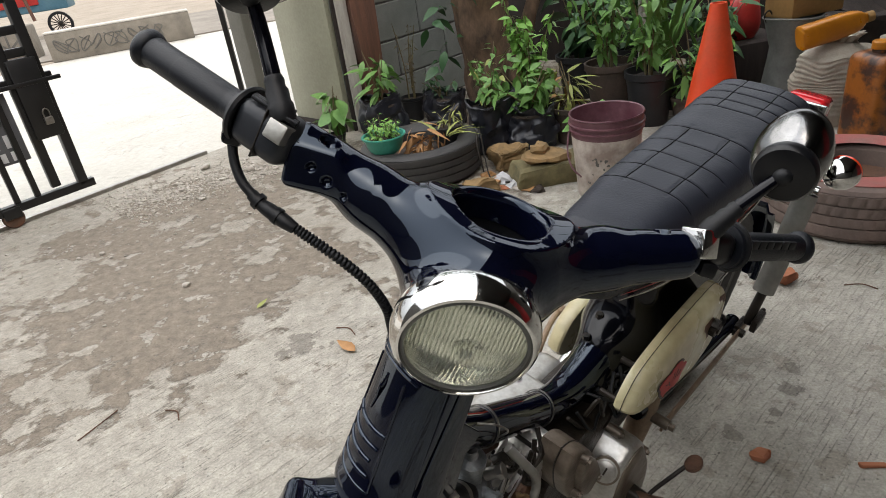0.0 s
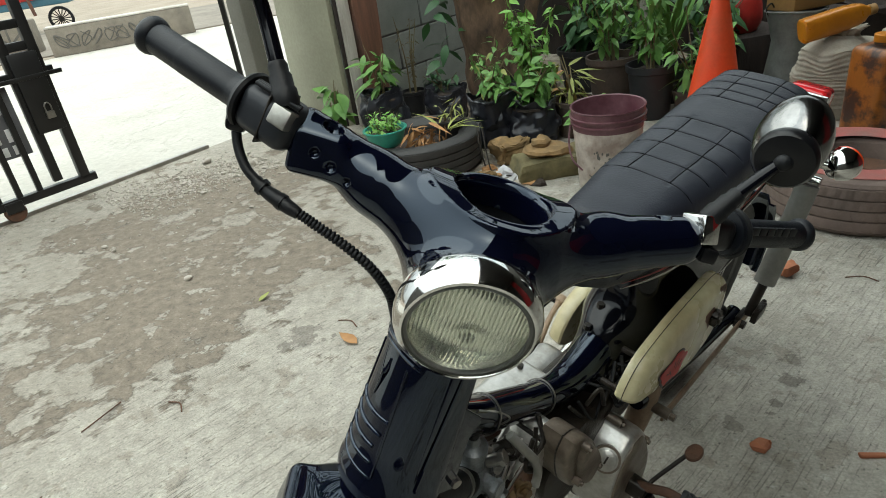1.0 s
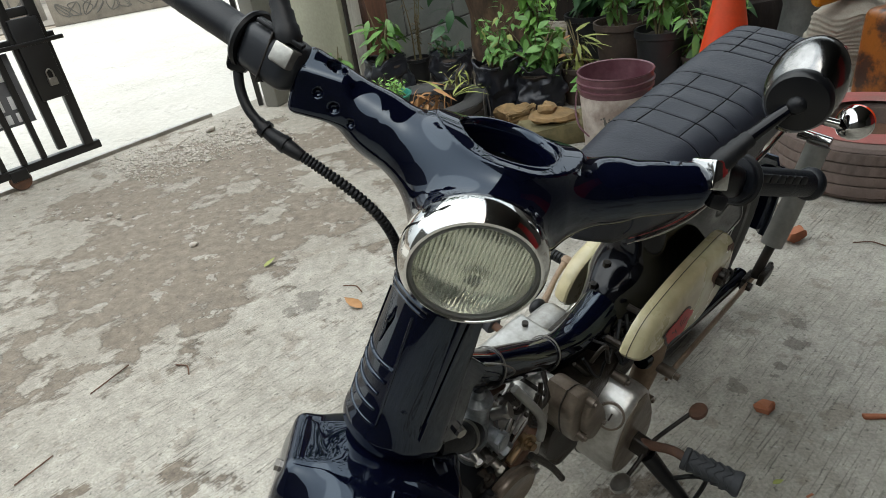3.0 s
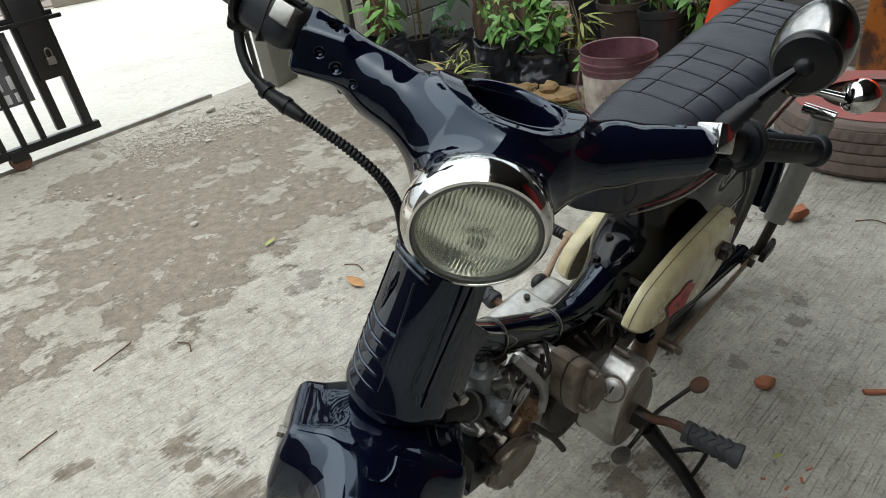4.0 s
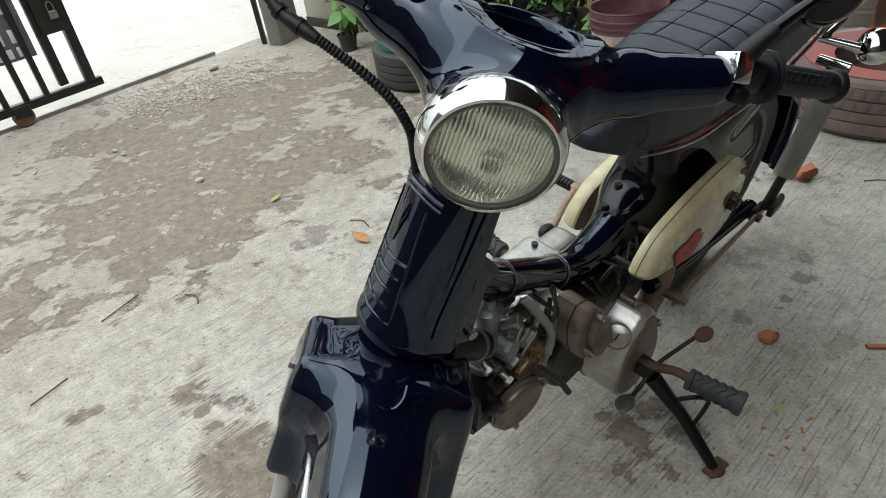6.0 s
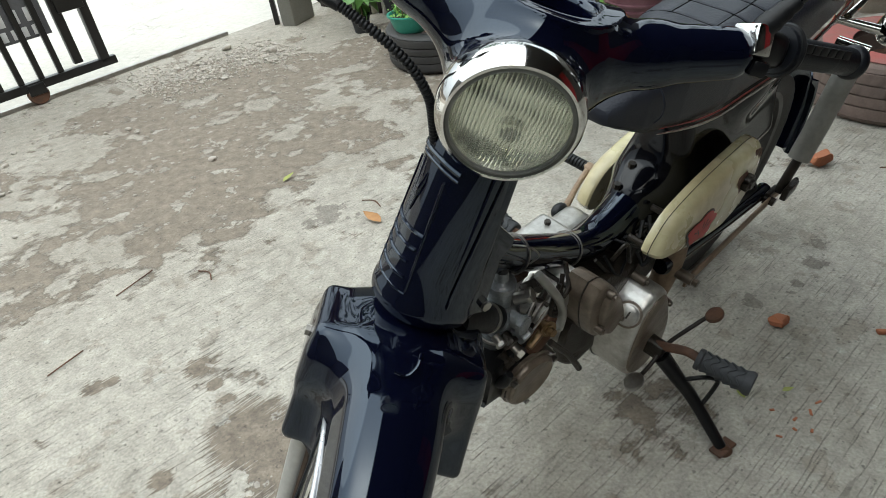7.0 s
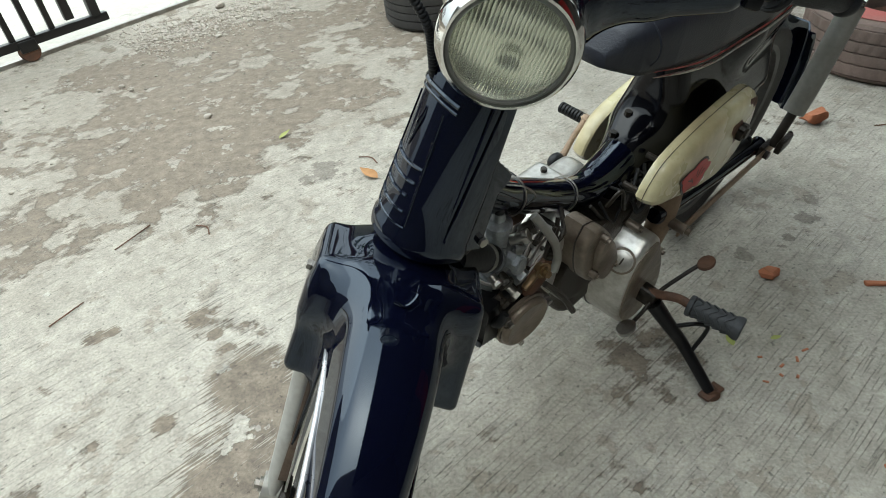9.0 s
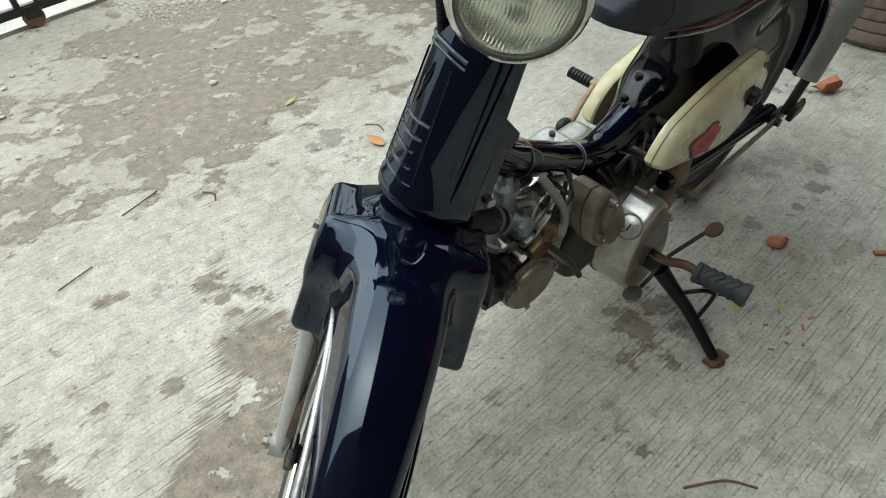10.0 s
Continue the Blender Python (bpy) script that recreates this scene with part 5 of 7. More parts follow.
def side_cover(side):
    out = [(0.583, 0.478), (0.572, 0.505), (0.537, 0.537), (0.44, 0.557), (0.324, 0.564), (0.268, 0.560), (0.235, 0.537), (0.214, 0.50), (0.205, 0.45), (0.222, 0.402), (0.29, 0.380), (0.35, 0.387), (0.416, 0.405), (0.517, 0.442), (0.567, 0.460)]
    ox, oz, big = (0, 0, 1.0) if side > 0 else (-0.130, -0.076, 1.10)
    closed = [np.array(q) + (ox, oz) for q in cat_rom([np.array((*q, 0.0)) for q in out + [out[0]]], 5)[:-1] for q in [q[:2]]]
    c = np.array((0.385 + ox, 0.468 + oz))
    closed = [c + (q - c) * big for q in closed]
    rings = []
    for k, y in ((0.985, 0.084), (1.0, 0.088), (0.995, 0.100), (0.975, 0.110), (0.945, 0.1155), (0.90, 0.119), (0.8, 0.1225), (0.6, 0.125), (0.3, 0.1265), (0.05, 0.127)):
        rings.append([(c[0] + (q[0] - c[0]) * k, side * y, c[1] + (q[1] - c[1]) * k) for q in closed])
    sc = bpart("side_cover", loft(rings), CREAM, "cream painted teardrop side cover")
    if side > 0:
        bpart("seam", tube([(c[0] + (q[0] - c[0]) * 1.001, side * 0.0985, c[1] + (q[1] - c[1]) * 1.001) for q in list(closed) + [closed[0]]], 0.0007, 5, smooth=False), GREASE, "", sc)
    if side > 0:
        bpart("knob", join(*[moved(box(0.034, 0.014, 0.013, 0.003), pose(0.300, 0.131, 0.492, 0, 60 * k)) for k in range(3)], span((0.300, 0.118, 0.492), (0.300, 0.142, 0.492), 0.010, 12)), GREASE, "dark screw knob", sc)
        bpart("worn_patch", moved(rough_up(plate([(-0.034, -0.022), (0.0, -0.028), (0.026, -0.008), (0.034, 0.026), (0.0, 0.026), (-0.018, 0.010)], 0.0012, 0), 0.005, 60), pose(0.310, 0.1255, 0.492)), RUST, "worn rusty patch", sc)
        bpart("worn_patch", moved(rough_up(plate([(-0.02, -0.008), (0.0, -0.014), (0.02, 0.0), (0.016, 0.018), (-0.004, 0.016)], 0.0012, 0), 0.004, 60), pose(0.272, 0.1215, 0.534)), RUST, "", sc)
        # the sticker: a red shape on a dark border
        for nm, grow, y, mm in (("decal_border", 1.10, 0.1262, GREASE), ("decal", 0.97, 0.1270, RED_DECAL)):
            blob = [(0.054 * grow * (1 + 0.14 * math.sin(3 * a + 1) + 0.07 * math.sin(7 * a)) * math.cos(a), 0.030 * grow * (1 + 0.16 * math.sin(5 * a) + 0.05 * math.sin(11 * a)) * math.sin(a)) for a in np.arange(48) * 2 * math.pi / 48]
            dec = bpart(nm, moved(plate(blob, 0.0008, 0), pose(0.448, y, 0.470, 0, -14)), mm, "red sticker of a plain rounded shape" if mm is RED_DECAL else "", sc)
        for k in range(5):
            bpart("decal_mark", moved(box(0.0026, 0.0008, 0.014 + 0.007 * (k % 2), 0), pose(0.425 + 0.012 * k, 0.1274, 0.466 + 0.006 * (k % 3), 0, -40 + 25 * k)), GREASE, "", sc)
    for k, (x, z) in enumerate(((0.56, 0.47), (0.50, 0.50)) if side > 0 else ()):
        bpart("cover_clip", span((x + ox, side * 0.05, z + oz), (x + ox, side * 0.09, z + oz), 0.006, 8), GREASE, "", sc)


side_cover(1)
side_cover(-1)


def engine():
    e = bpart("engine", nets(lambda X, Y, Z: smin(smin(sd_box(X, Y, Z, (0.555, -0.01, 0.275), (0.115, 0.070, 0.09), 0.03), sd_disc(X, Y, Z, (0.645, -0.01, 0.345), (0, 1, 0), 0.078, 0.07) - 0.006, 0.02), sd_box(X, Y, Z, (0.53, 0, 0.36), (0.10, 0.07, 0.05), 0.02), 0.02), (0.38, -0.12, 0.12), (0.80, 0.12, 0.44), 0.005, 1), GREASE, "oily cast-alloy engine with a lying cylinder", smooth=50)
    # left flywheel cover: a deep drum with a stained outer face
    rim = [(0.556, 0.379), (0.590, 0.355), (0.601, 0.305), (0.600, 0.245), (0.585, 0.185), (0.543, 0.132), (0.490, 0.110), (0.447, 0.124), (0.432, 0.178), (0.452, 0.250), (0.494, 0.330), (0.522, 0.372)]
    drum = [q[:2] for q in cat_rom([np.array((*q, 0.0)) for q in rim + [rim[0]]], 7)[:-1]]
    dx, dz = 0.520, 0.240

    def ring(k, y):
        return [(dx + (q[0] - dx) * k, y, dz + (q[1] - dz) * k) for q in drum]
    cov = bpart("flywheel_cover", loft([ring(k, y) for k, y in ((1.02, 0.040), (1.02, 0.054), (1.0, 0.056), (1.0, 0.110), (0.996, 0.118), (0.985, 0.1245), (0.965, 0.129), (0.93, 0.131), (0.05, 0.132))]), ALLOY, "scuffed cast-alloy flywheel cover", e, smooth=50)
    bpart("cover_face", loft([ring(k, y) for k, y in ((0.90, 0.128), (0.90, 0.1325), (0.88, 0.1345), (0.5, 0.135), (0.05, 0.135))]), ALLOY_DIRTY, "brown-stained outer face", cov, smooth=50)
    bpart("cover_gasket", tube([(q[0], 0.0555, q[2]) for q in ring(1.012, 0) + ring(1.012, 0)[:1]], 0.0018, 5, smooth=False), GREASE, "", cov)
    m = aim((0.602, 0.108, 0.349), (0.76, 0.26, 0.60))
    cap = bpart("inspection_cap", moved(lathe([(0.0, -0.012), (0.0205, -0.012), (0.0205, 0.003), (0.0180, 0.0035), (0.0175, 0.0055), (0.0162, 0.0062), (0.0, 0.0062)], 40), m), ALLOY, "round slotted inspection cap", cov)
    bpart("cap_slot", moved(box(0.014, 0.003, 0.002, 0), m @ Matrix.Translation((0, 0, 0.0064)) @ rot_z(75)), GREASE, "", cov)
    bpart("cap_seat", moved(lathe([(0.0205, -0.012), (0.0245, -0.012), (0.0245, 0.0012), (0.0205, 0.0016)], 40, loop=True), m), ALLOY_DIRTY, "", cov)
    for x, y, z in ((0.546, 0.090, 0.384), (0.470, 0.120, 0.292), (0.440, 0.116, 0.160)):
        bpart("cover_bolt", join(span((x, y - 0.04, z), (x, y + 0.010, z), 0.0085, 14), span((x, y + 0.008, z), (x, y + 0.015, z), 0.0048, 6)), ALLOY_DIRTY, "", cov)
    # two-lobed side casing above and ahead of it
    edge = [(0.726, 0.500), (0.698, 0.490), (0.666, 0.457), (0.638, 0.413), (0.619, 0.374), (0.638, 0.347), (0.664, 0.338), (0.702, 0.368), (0.726, 0.414), (0.738, 0.470)]
    closed = [q[:2] for q in cat_rom([np.array((*q, 0.0)) for q in edge + [edge[0]]], 6)[:-1]]
    cx, cz = 0.680, 0.420
    gc = bpart("side_casing", loft([[(cx + (q[0] - cx) * k, y, cz + (q[1] - cz) * k) for q in closed] for k, y in ((1.0, 0.045), (1.0, 0.089), (0.985, 0.095), (0.94, 0.0985), (0.88, 0.0990), (0.5, 0.1005), (0.05, 0.101))]), ALLOY_DIRTY, "brown-stained alloy side casing", e, smooth=50)
    bpart("casing_lid", loft([[(0.670 + (q[0] - cx) * 0.66 * k, y, 0.410 + (q[1] - cz) * 0.76 * k) for q in closed] for k, y in ((1.0, 0.096), (1.0, 0.106), (0.97, 0.110), (0.90, 0.1115), (0.05, 0.113))]), ALLOY_DIRTY, "raised two-lobed lid", gc, smooth=50)
    bpart("casing_joint", tube([(q[0] * 1.0, 0.078, q[1]) for q in list(closed) + [closed[0]]], 0.0016, 5, smooth=False), GREASE, "", gc)
    for x, z in ((0.696, 0.470), (0.638, 0.372), (0.700, 0.390)):
        bpart("cover_bolt", join(span((x, 0.07, z), (x, 0.112, z), 0.0075, 14), span((x, 0.112, z), (x, 0.116, z), 0.0042, 6)), ALLOY_DIRTY, "", gc)
    # crankcase top with its wire clips, seen under the frame tube
    top = bpart("crankcase_top", moved(rough_up(box(0.115, 0.085, 0.05, 0.014, 3), 0.002, 30), Matrix.Translation((0.745, 0.015, 0.445)) @ pose(0, 0, 0, 0, 32)), ALLOY, "pale alloy crankcase top", e)
    for k in range(2):
        bpart("strap", moved(box(0.008, 0.088, 0.054, 0.003), Matrix.Translation((0.725 + 0.035 * k, 0.015, 0.458 - 0.022 * k)) @ pose(0, 0, 0, 0, 32)), GREASE, "", top)
    bpart("breather_pipe", tube([(0.80, -0.03, 0.47), (0.815, -0.02, 0.50), (0.80, 0.0, 0.53)], 0.020, 16), RUST, "rusty brown breather pipe", e)
    # cylinder and head with fins
    for k in range(9):
        x = 0.742 + 0.0118 * k
        bpart("cooling_fin", moved(box(0.0034, 0.112 - 0.003 * (k % 2), 0.118, 0.012, 3), pose(x, 0.0, 0.382 - 0.0012 * k, 0, -6)), ALLOY if k < 5 else GREASE, "", e)
    bpart("cylinder", span((0.69, 0, 0.372), (0.85, 0, 0.372), 0.046, 24), ALLOY_DIRTY, "finned cylinder", e)
    bpart("cylinder_head", nets(lambda X, Y, Z: smin(sd_box(X, Y, Z, (0.868, 0, 0.375), (0.026, 0.048, 0.046), 0.016), sd_disc(X, Y, Z, (0.845, 0.04, 0.362), (0, 1, 0), 0.045, 0.03), 0.015), (0.78, -0.09, 0.28), (0.92, 0.10, 0.45), 0.004, 1), GREASE, "dusty black cylinder head", e, smooth=50)
    for k in range(6):
        bpart("cooling_fin", moved(box(0.0032, 0.112, 0.100 - 0.005 * abs(k - 2), 0.010, 2), pose(0.864 + 0.0098 * k, 0.006, 0.394, 0, -6)), BLACK_SATIN, "", e)
    m = aim((0.838, 0.066, 0.362), (0.10, 1, -0.02))
    rc = bpart("head_side_cover", moved(lathe([(0.0, 0), (0.052, 0), (0.052, 0.006), (0.0485, 0.008), (0.0485, 0.014), (0.0465, 0.017), (0.042, 0.0185), (0.040, 0.0172), (0.0, 0.0172)], 48), m), ALLOY_DIRTY, "round brown-stained head cover", e)
    for a in (25, 145, 265):
        bpart("cover_ear", moved(join(span((0.050 * math.cos(radians(a)), 0.050 * math.sin(radians(a)), -0.02), (0.050 * math.cos(radians(a)), 0.050 * math.sin(radians(a)), 0.012), 0.0085, 12), span((0.050 * math.cos(radians(a)), 0.050 * math.sin(radians(a)), 0.01), (0.050 * math.cos(radians(a)), 0.050 * math.sin(radians(a)), 0.020), 0.0055, 6)), m), STEEL, "", rc)
    bpart("spark_plug_cap", tube([(0.900, 0.05, 0.400), (0.903, 0.070, 0.410), (0.896, 0.076, 0.430)], [0.008, 0.009, 0.006], 14), RUBBER, "black spark plug cap", e)
    # right crankcase with its flat top
    bpart("clutch_cover", nets(lambda X, Y, Z: smin(sd_box(X, Y, Z, (0.60, -0.09, 0.30), (0.13, 0.035, 0.10), 0.025), sd_box(X, Y, Z, (0.67, -0.055, 0.42), (0.075, 0.05, 0.035), 0.012), 0.02), (0.44, -0.14, 0.18), (0.77, 0.01, 0.47), 0.005, 1), ALLOY, "pale cast-alloy clutch cover", e, smooth=50)
    for x, y in ((0.62, -0.075), (0.72, -0.075), (0.72, -0.03)):
        bpart("cover_bolt", span((x, y, 0.452), (x, y, 0.462), 0.006, 6), GREASE, "", e)
    # carburettor and its intake
    cb = bpart("carburettor", join(span((0.845, 0.02, 0.485), (0.885, 0.028, 0.508), 0.023, 22), moved(box(0.048, 0.048, 0.040, 0.006), pose(0.868, 0.02, 0.488)), span((0.868, 0.02, 0.44), (0.868, 0.02, 0.560), 0.0175, 18), moved(lathe([(0.0, 0), (0.022, 0), (0.026, 0.006), (0.026, 0.028), (0.022, 0.034), (0, 0.034)], 26), pose(0.868, 0.02, 0.425))), CARB, "blue-grey small carburettor", e)
    bpart("intake_boot", tube([(0.882, 0.027, 0.506), (0.892, 0.028, 0.514), (0.905, 0.03, 0.524), (0.925, 0.030, 0.540), (0.965, 0.024, 0.566)], [0.019, 0.0215, 0.0205, 0.021, 0.024], 26), RUBBER, "black rubber intake boot", cb)
    bpart("hose_clip", moved(lathe([(0.0205, -0.004), (0.0220, -0.004), (0.0220, 0.004), (0.0205, 0.004)], 30, loop=True), aim((0.905, 0.03, 0.524), (0.04, 0.004, 0.033))), STEEL, "", cb)
    bpart("float_bowl_band", moved(lathe([(0.0262, 0), (0.0285, 0), (0.0285, 0.005), (0.0262, 0.005)], 30, loop=True), pose(0.868, 0.02, 0.456)), ALLOY, "", cb)
    bpart("slide_cap", moved(lathe([(0.0, 0), (0.021, 0), (0.021, 0.010), (0.018, 0.012), (0.010, 0.016), (0.008, 0.028), (0.0, 0.029)], 24), pose(0.868, 0.02, 0.552)), CARB, "", cb)
    bpart("throttle_wire", tube([(0.868, 0.02, 0.58), (0.870, 0.012, 0.612), (0.885, 0.01, 0.635), (0.90, 0.012, 0.645)], 0.008, 12), RUBBER, "", cb)
    bpart("intake_elbow", tube([(0.846, 0.018, 0.485), (0.825, 0.012, 0.478), (0.805, 0.006, 0.458), (0.80, 0.0, 0.42)], 0.0165, 16), ALLOY_DIRTY, "brown alloy inlet elbow", cb)
    for k, (q, w, r, mm) in enumerate((((0.868, 0.04, 0.505), (0.866, 0.070, 0.508), 0.012, CARB), ((0.878, 0.04, 0.475), (0.880, 0.062, 0.470), 0.0095, GREASE), ((0.850, 0.04, 0.470), (0.848, 0.066, 0.462), 0.011, CARB), ((0.852, 0.035, 0.525), (0.838, 0.055, 0.540), 0.009, STEEL), ((0.838, 0.035, 0.495), (0.820, 0.052, 0.490), 0.0075, ALLOY), ((0.885, 0.045, 0.44), (0.882, 0.064, 0.425), 0.010, GREASE), ((0.862, 0.045, 0.44), (0.858, 0.068, 0.43), 0.009, STEEL), ((0.84, 0.03, 0.445), (0.832, 0.058, 0.436), 0.008, GREASE), ((0.895, 0.04, 0.485), (0.897, 0.058, 0.48), 0.007, STEEL), ((0.825, 0.03, 0.52), (0.81, 0.045, 0.535), 0.010, GREASE))):
        bpart("fitting", join(span(q, w, r, 12), span(tuple(np.array(w) * 0.7 + np.array(q) * 0.3), tuple(np.array(w) * 0.96 + np.array(q) * 0.04), r * 1.3, 6)), mm, "", cb)
    for k in range(4):
        bpart("lever_plate", moved(plate([(-0.02, -0.004), (0.016, -0.006), (0.022, 0.003), (0.0, 0.009), (-0.018, 0.006)], 0.003, 0.0006), Matrix.Translation((0.848 - 0.008 * k, 0.062 - 0.006 * k, 0.515 - 0.018 * k)) @ pose(0, 0, 0, 20 * k, 50 - 37 * k, 15)), (STEEL, GREASE, ALLOY, STEEL)[k], "", cb)
    for k in range(6):
        bpart("cooling_fin", moved(box(0.078, 0.0034, 0.016, 0.0012), Matrix.Translation((0.785, -0.012 + 0.0125 * k, 0.458 - 0.002 * k)) @ pose(0, 0, 0, 0, 40)), ALLOY, "", e)
    bpart("fuel_hose", tube([(0.820, 0.045, 0.56), (0.808, 0.064, 0.535), (0.788, 0.072, 0.498), (0.776, 0.074, 0.462), (0.785, 0.078, 0.44)], 0.0068, 12), GREY_PAINT, "grey hose", e)
    bpart("fuel_cock", join(span((0.814, 0.066, 0.464), (0.818, 0.082, 0.467), 0.0085, 16), span((0.816, 0.076, 0.466), (0.817, 0.079, 0.4665), 0.0135, 16), span((0.818, 0.082, 0.467), (0.820, 0.090, 0.469), 0.0065, 6), moved(box(0.032, 0.011, 0.010, 0.003), Matrix.Translation((0.835, 0.07, 0.45)) @ pose(0, 0, 0, 0, 25))), BRASS, "brass-brown tap", e)
    bpart("drain_tube", tube([(0.815, 0.085, 0.44), (0.785, 0.105, 0.40), (0.765, 0.118, 0.36)], 0.0055, 8), GREASE, "", e)
    bpart("inlet_stub", tube([(0.83, 0.055, 0.405), (0.80, 0.058, 0.425), (0.77, 0.05, 0.44)], 0.016, 14), RUST, "rusty brown stub pipe", e)
    for k in range(3):
        bpart("linkage", tube([(0.72 + 0.02 * k, 0.03 + 0.01 * k, 0.50), (0.74 + 0.02 * k, 0.055, 0.478 - 0.012 * k), (0.77, 0.05 + 0.01 * k, 0.455)], 0.0042, 6), GREASE, "", e)
    bpart("exhaust_pipe", tube([(0.86, 0.0, 0.29), (0.84, -0.03, 0.22), (0.74, -0.09, 0.155), (0.5, -0.13, 0.16), (0.1, -0.16, 0.24)], [0.014, 0.014, 0.014, 0.016, 0.03], 14), CHROME, "dull chrome exhaust pipe", e)
    # kick starter
    ks = bpart("kick_starter", tube([(0.492, -0.122, 0.378), (0.455, -0.134, 0.380), (0.40, -0.152, 0.383), (0.340, -0.168, 0.383)], [0.009, 0.007, 0.006, 0.007], 12), TAN_STEEL, "rust-freckled kick starter lever", e)
    bpart("pivot_cap", moved(ball(0.021, 0.014, 0.016), pose(0.497, -0.128, 0.381)), RUBBER, "", ks)
    prof = [(0.0, 0.0)]
    for k in range(8):
        prof += [(0.0135, 0.0085 * k + 0.001), (0.0135, 0.0085 * k + 0.006), (0.0112, 0.0085 * k + 0.0075)]
    bpart("kick_pedal", moved(lathe(prof + [(0.0, 0.068)], 20), aim((0.340, -0.172, 0.383), (0.02, -0.98, 0.02)) @ Matrix.Scale(0.92, 4)), RUBBER, "ribbed rubber kick pedal", ks)
    bpart("pedal_knuckle", moved(rough_up(ball(0.014, 0.018, 0.014), 0.003, 60), pose(0.340, -0.166, 0.383)), TAN_STEEL, "", ks)


engine()


def footpeg(side, y0, y1, x, z):
    a, b = np.array((x, y0 * side, z)), np.array((x - 0.012, y1 * side, z + 0.006))
    d = (b - a) / np.linalg.norm(b - a)
    L = np.linalg.norm(b - a)
    prof = [(0.0, 0), (0.0195, 0), (0.021, 0.003), (0.021, 0.009), (0.0175, 0.011)]
    t = 0.014
    while t < L - 0.012:
        prof += [(0.0180 + 0.02 * t, t), (0.0180 + 0.02 * t, t + 0.007)]
        t += 0.014
    prof += [(0.0205, L - 0.016), (0.0230, L - 0.008), (0.0225, L - 0.002), (0.0195, L), (0, L)]
    p = bpart("footpeg", moved(lathe(prof, 28), aim(tuple(a), tuple(d))), PEG, "grey-black ribbed rubber footpeg")
    for k in range(5):
        t0 = 0.018 + 0.0145 * k
        r0 = 0.0184 + 0.02 * t0
        wave = [(r0 * math.cos(q), r0 * math.sin(q), t0 + 0.0055 * math.cos(4 * q)) for q in np.linspace(0, 2 * math.pi, 41)]
        bpart("tread_rib", moved(tube(wave, 0.0019, 6, smooth=False), aim(tuple(a), tuple(d))), PEG, "", p)
    bpart("peg_bar", tube([(x + 0.004, 0.10 * side, z - 0.035), (x + 0.004, 0.16 * side, z - 0.02), (x, (y0 - 0.02) * side, z), (x, (y0 + 0.02) * side, z)], 0.009, 12), RUST, "brown steel peg bar", p)


footpeg(1, 0.225, 0.325, 0.515, 0.255)
footpeg(-1, 0.225, 0.325, 0.50, 0.262)


def side_stand():
    s = bpart("side_stand", tube([(0.527, 0.170, 0.218), (0.520, 0.215, 0.180), (0.514, 0.252, 0.148), (0.525, 0.335, 0.090)], [0.017, 0.014, 0.0125, 0.011], 14), BLACK_SATIN, "black side stand with chipped paint")
    bpart("stand_foot", moved(box(0.05, 0.026, 0.007, 0.002), pose(0.522, 0.338, 0.088, 14, 0, -10)), RUST, "", s)
    bpart("stand_roller", span((0.512, 0.330, 0.080), (0.528, 0.348, 0.088), 0.013, 16), RUST, "rusty round stand foot", s)
    bpart("stand_loop", tube([(0.516, 0.222, 0.186), (0.500, 0.250, 0.205), (0.490, 0.268, 0.206), (0.492, 0.272, 0.190), (0.512, 0.268, 0.140)], 0.0045, 8), BLACK_SATIN, "", s)
    bpart("stand_bracket", moved(plate([(0.50, 0.205), (0.535, 0.205), (0.53, 0.24), (0.505, 0.24)], 0.05, 0.006), pose(0, 0.145, 0)), GREASE, "", s)


side_stand()


def shifter():
    s = bpart("gear_pedal", tube([(0.592, 0.160, 0.196), (0.55, 0.162, 0.205), (0.51, 0.165, 0.235), (0.47, 0.185, 0.272), (0.445, 0.198, 0.292)], 0.0042, 10), GREASE, "brown heel-and-toe gear pedal")
    for p, q in (((0.600, 0.160, 0.196), 0.018), ((0.437, 0.206, 0.294), 0.016)):
        bpart("pedal_pad", moved(lathe([(0.0, -0.005), (0.6, -0.005), (0.95, -0.001), (1.0, 0.003), (0.9, 0.006), (0.0, 0.007)], 26), Matrix.Translation(p) @ pose(0, 0, 0, 20, 10) @ Matrix.Diagonal((q * 1.25, q, 1, 1))), STEEL if p[0] > 0.5 else RUST, "patterned steel pedal pad", s)
    bpart("pedal_shaft", span((0.515, 0.12, 0.232), (0.515, 0.172, 0.232), 0.008, 10), STEEL, "", s)


shifter()


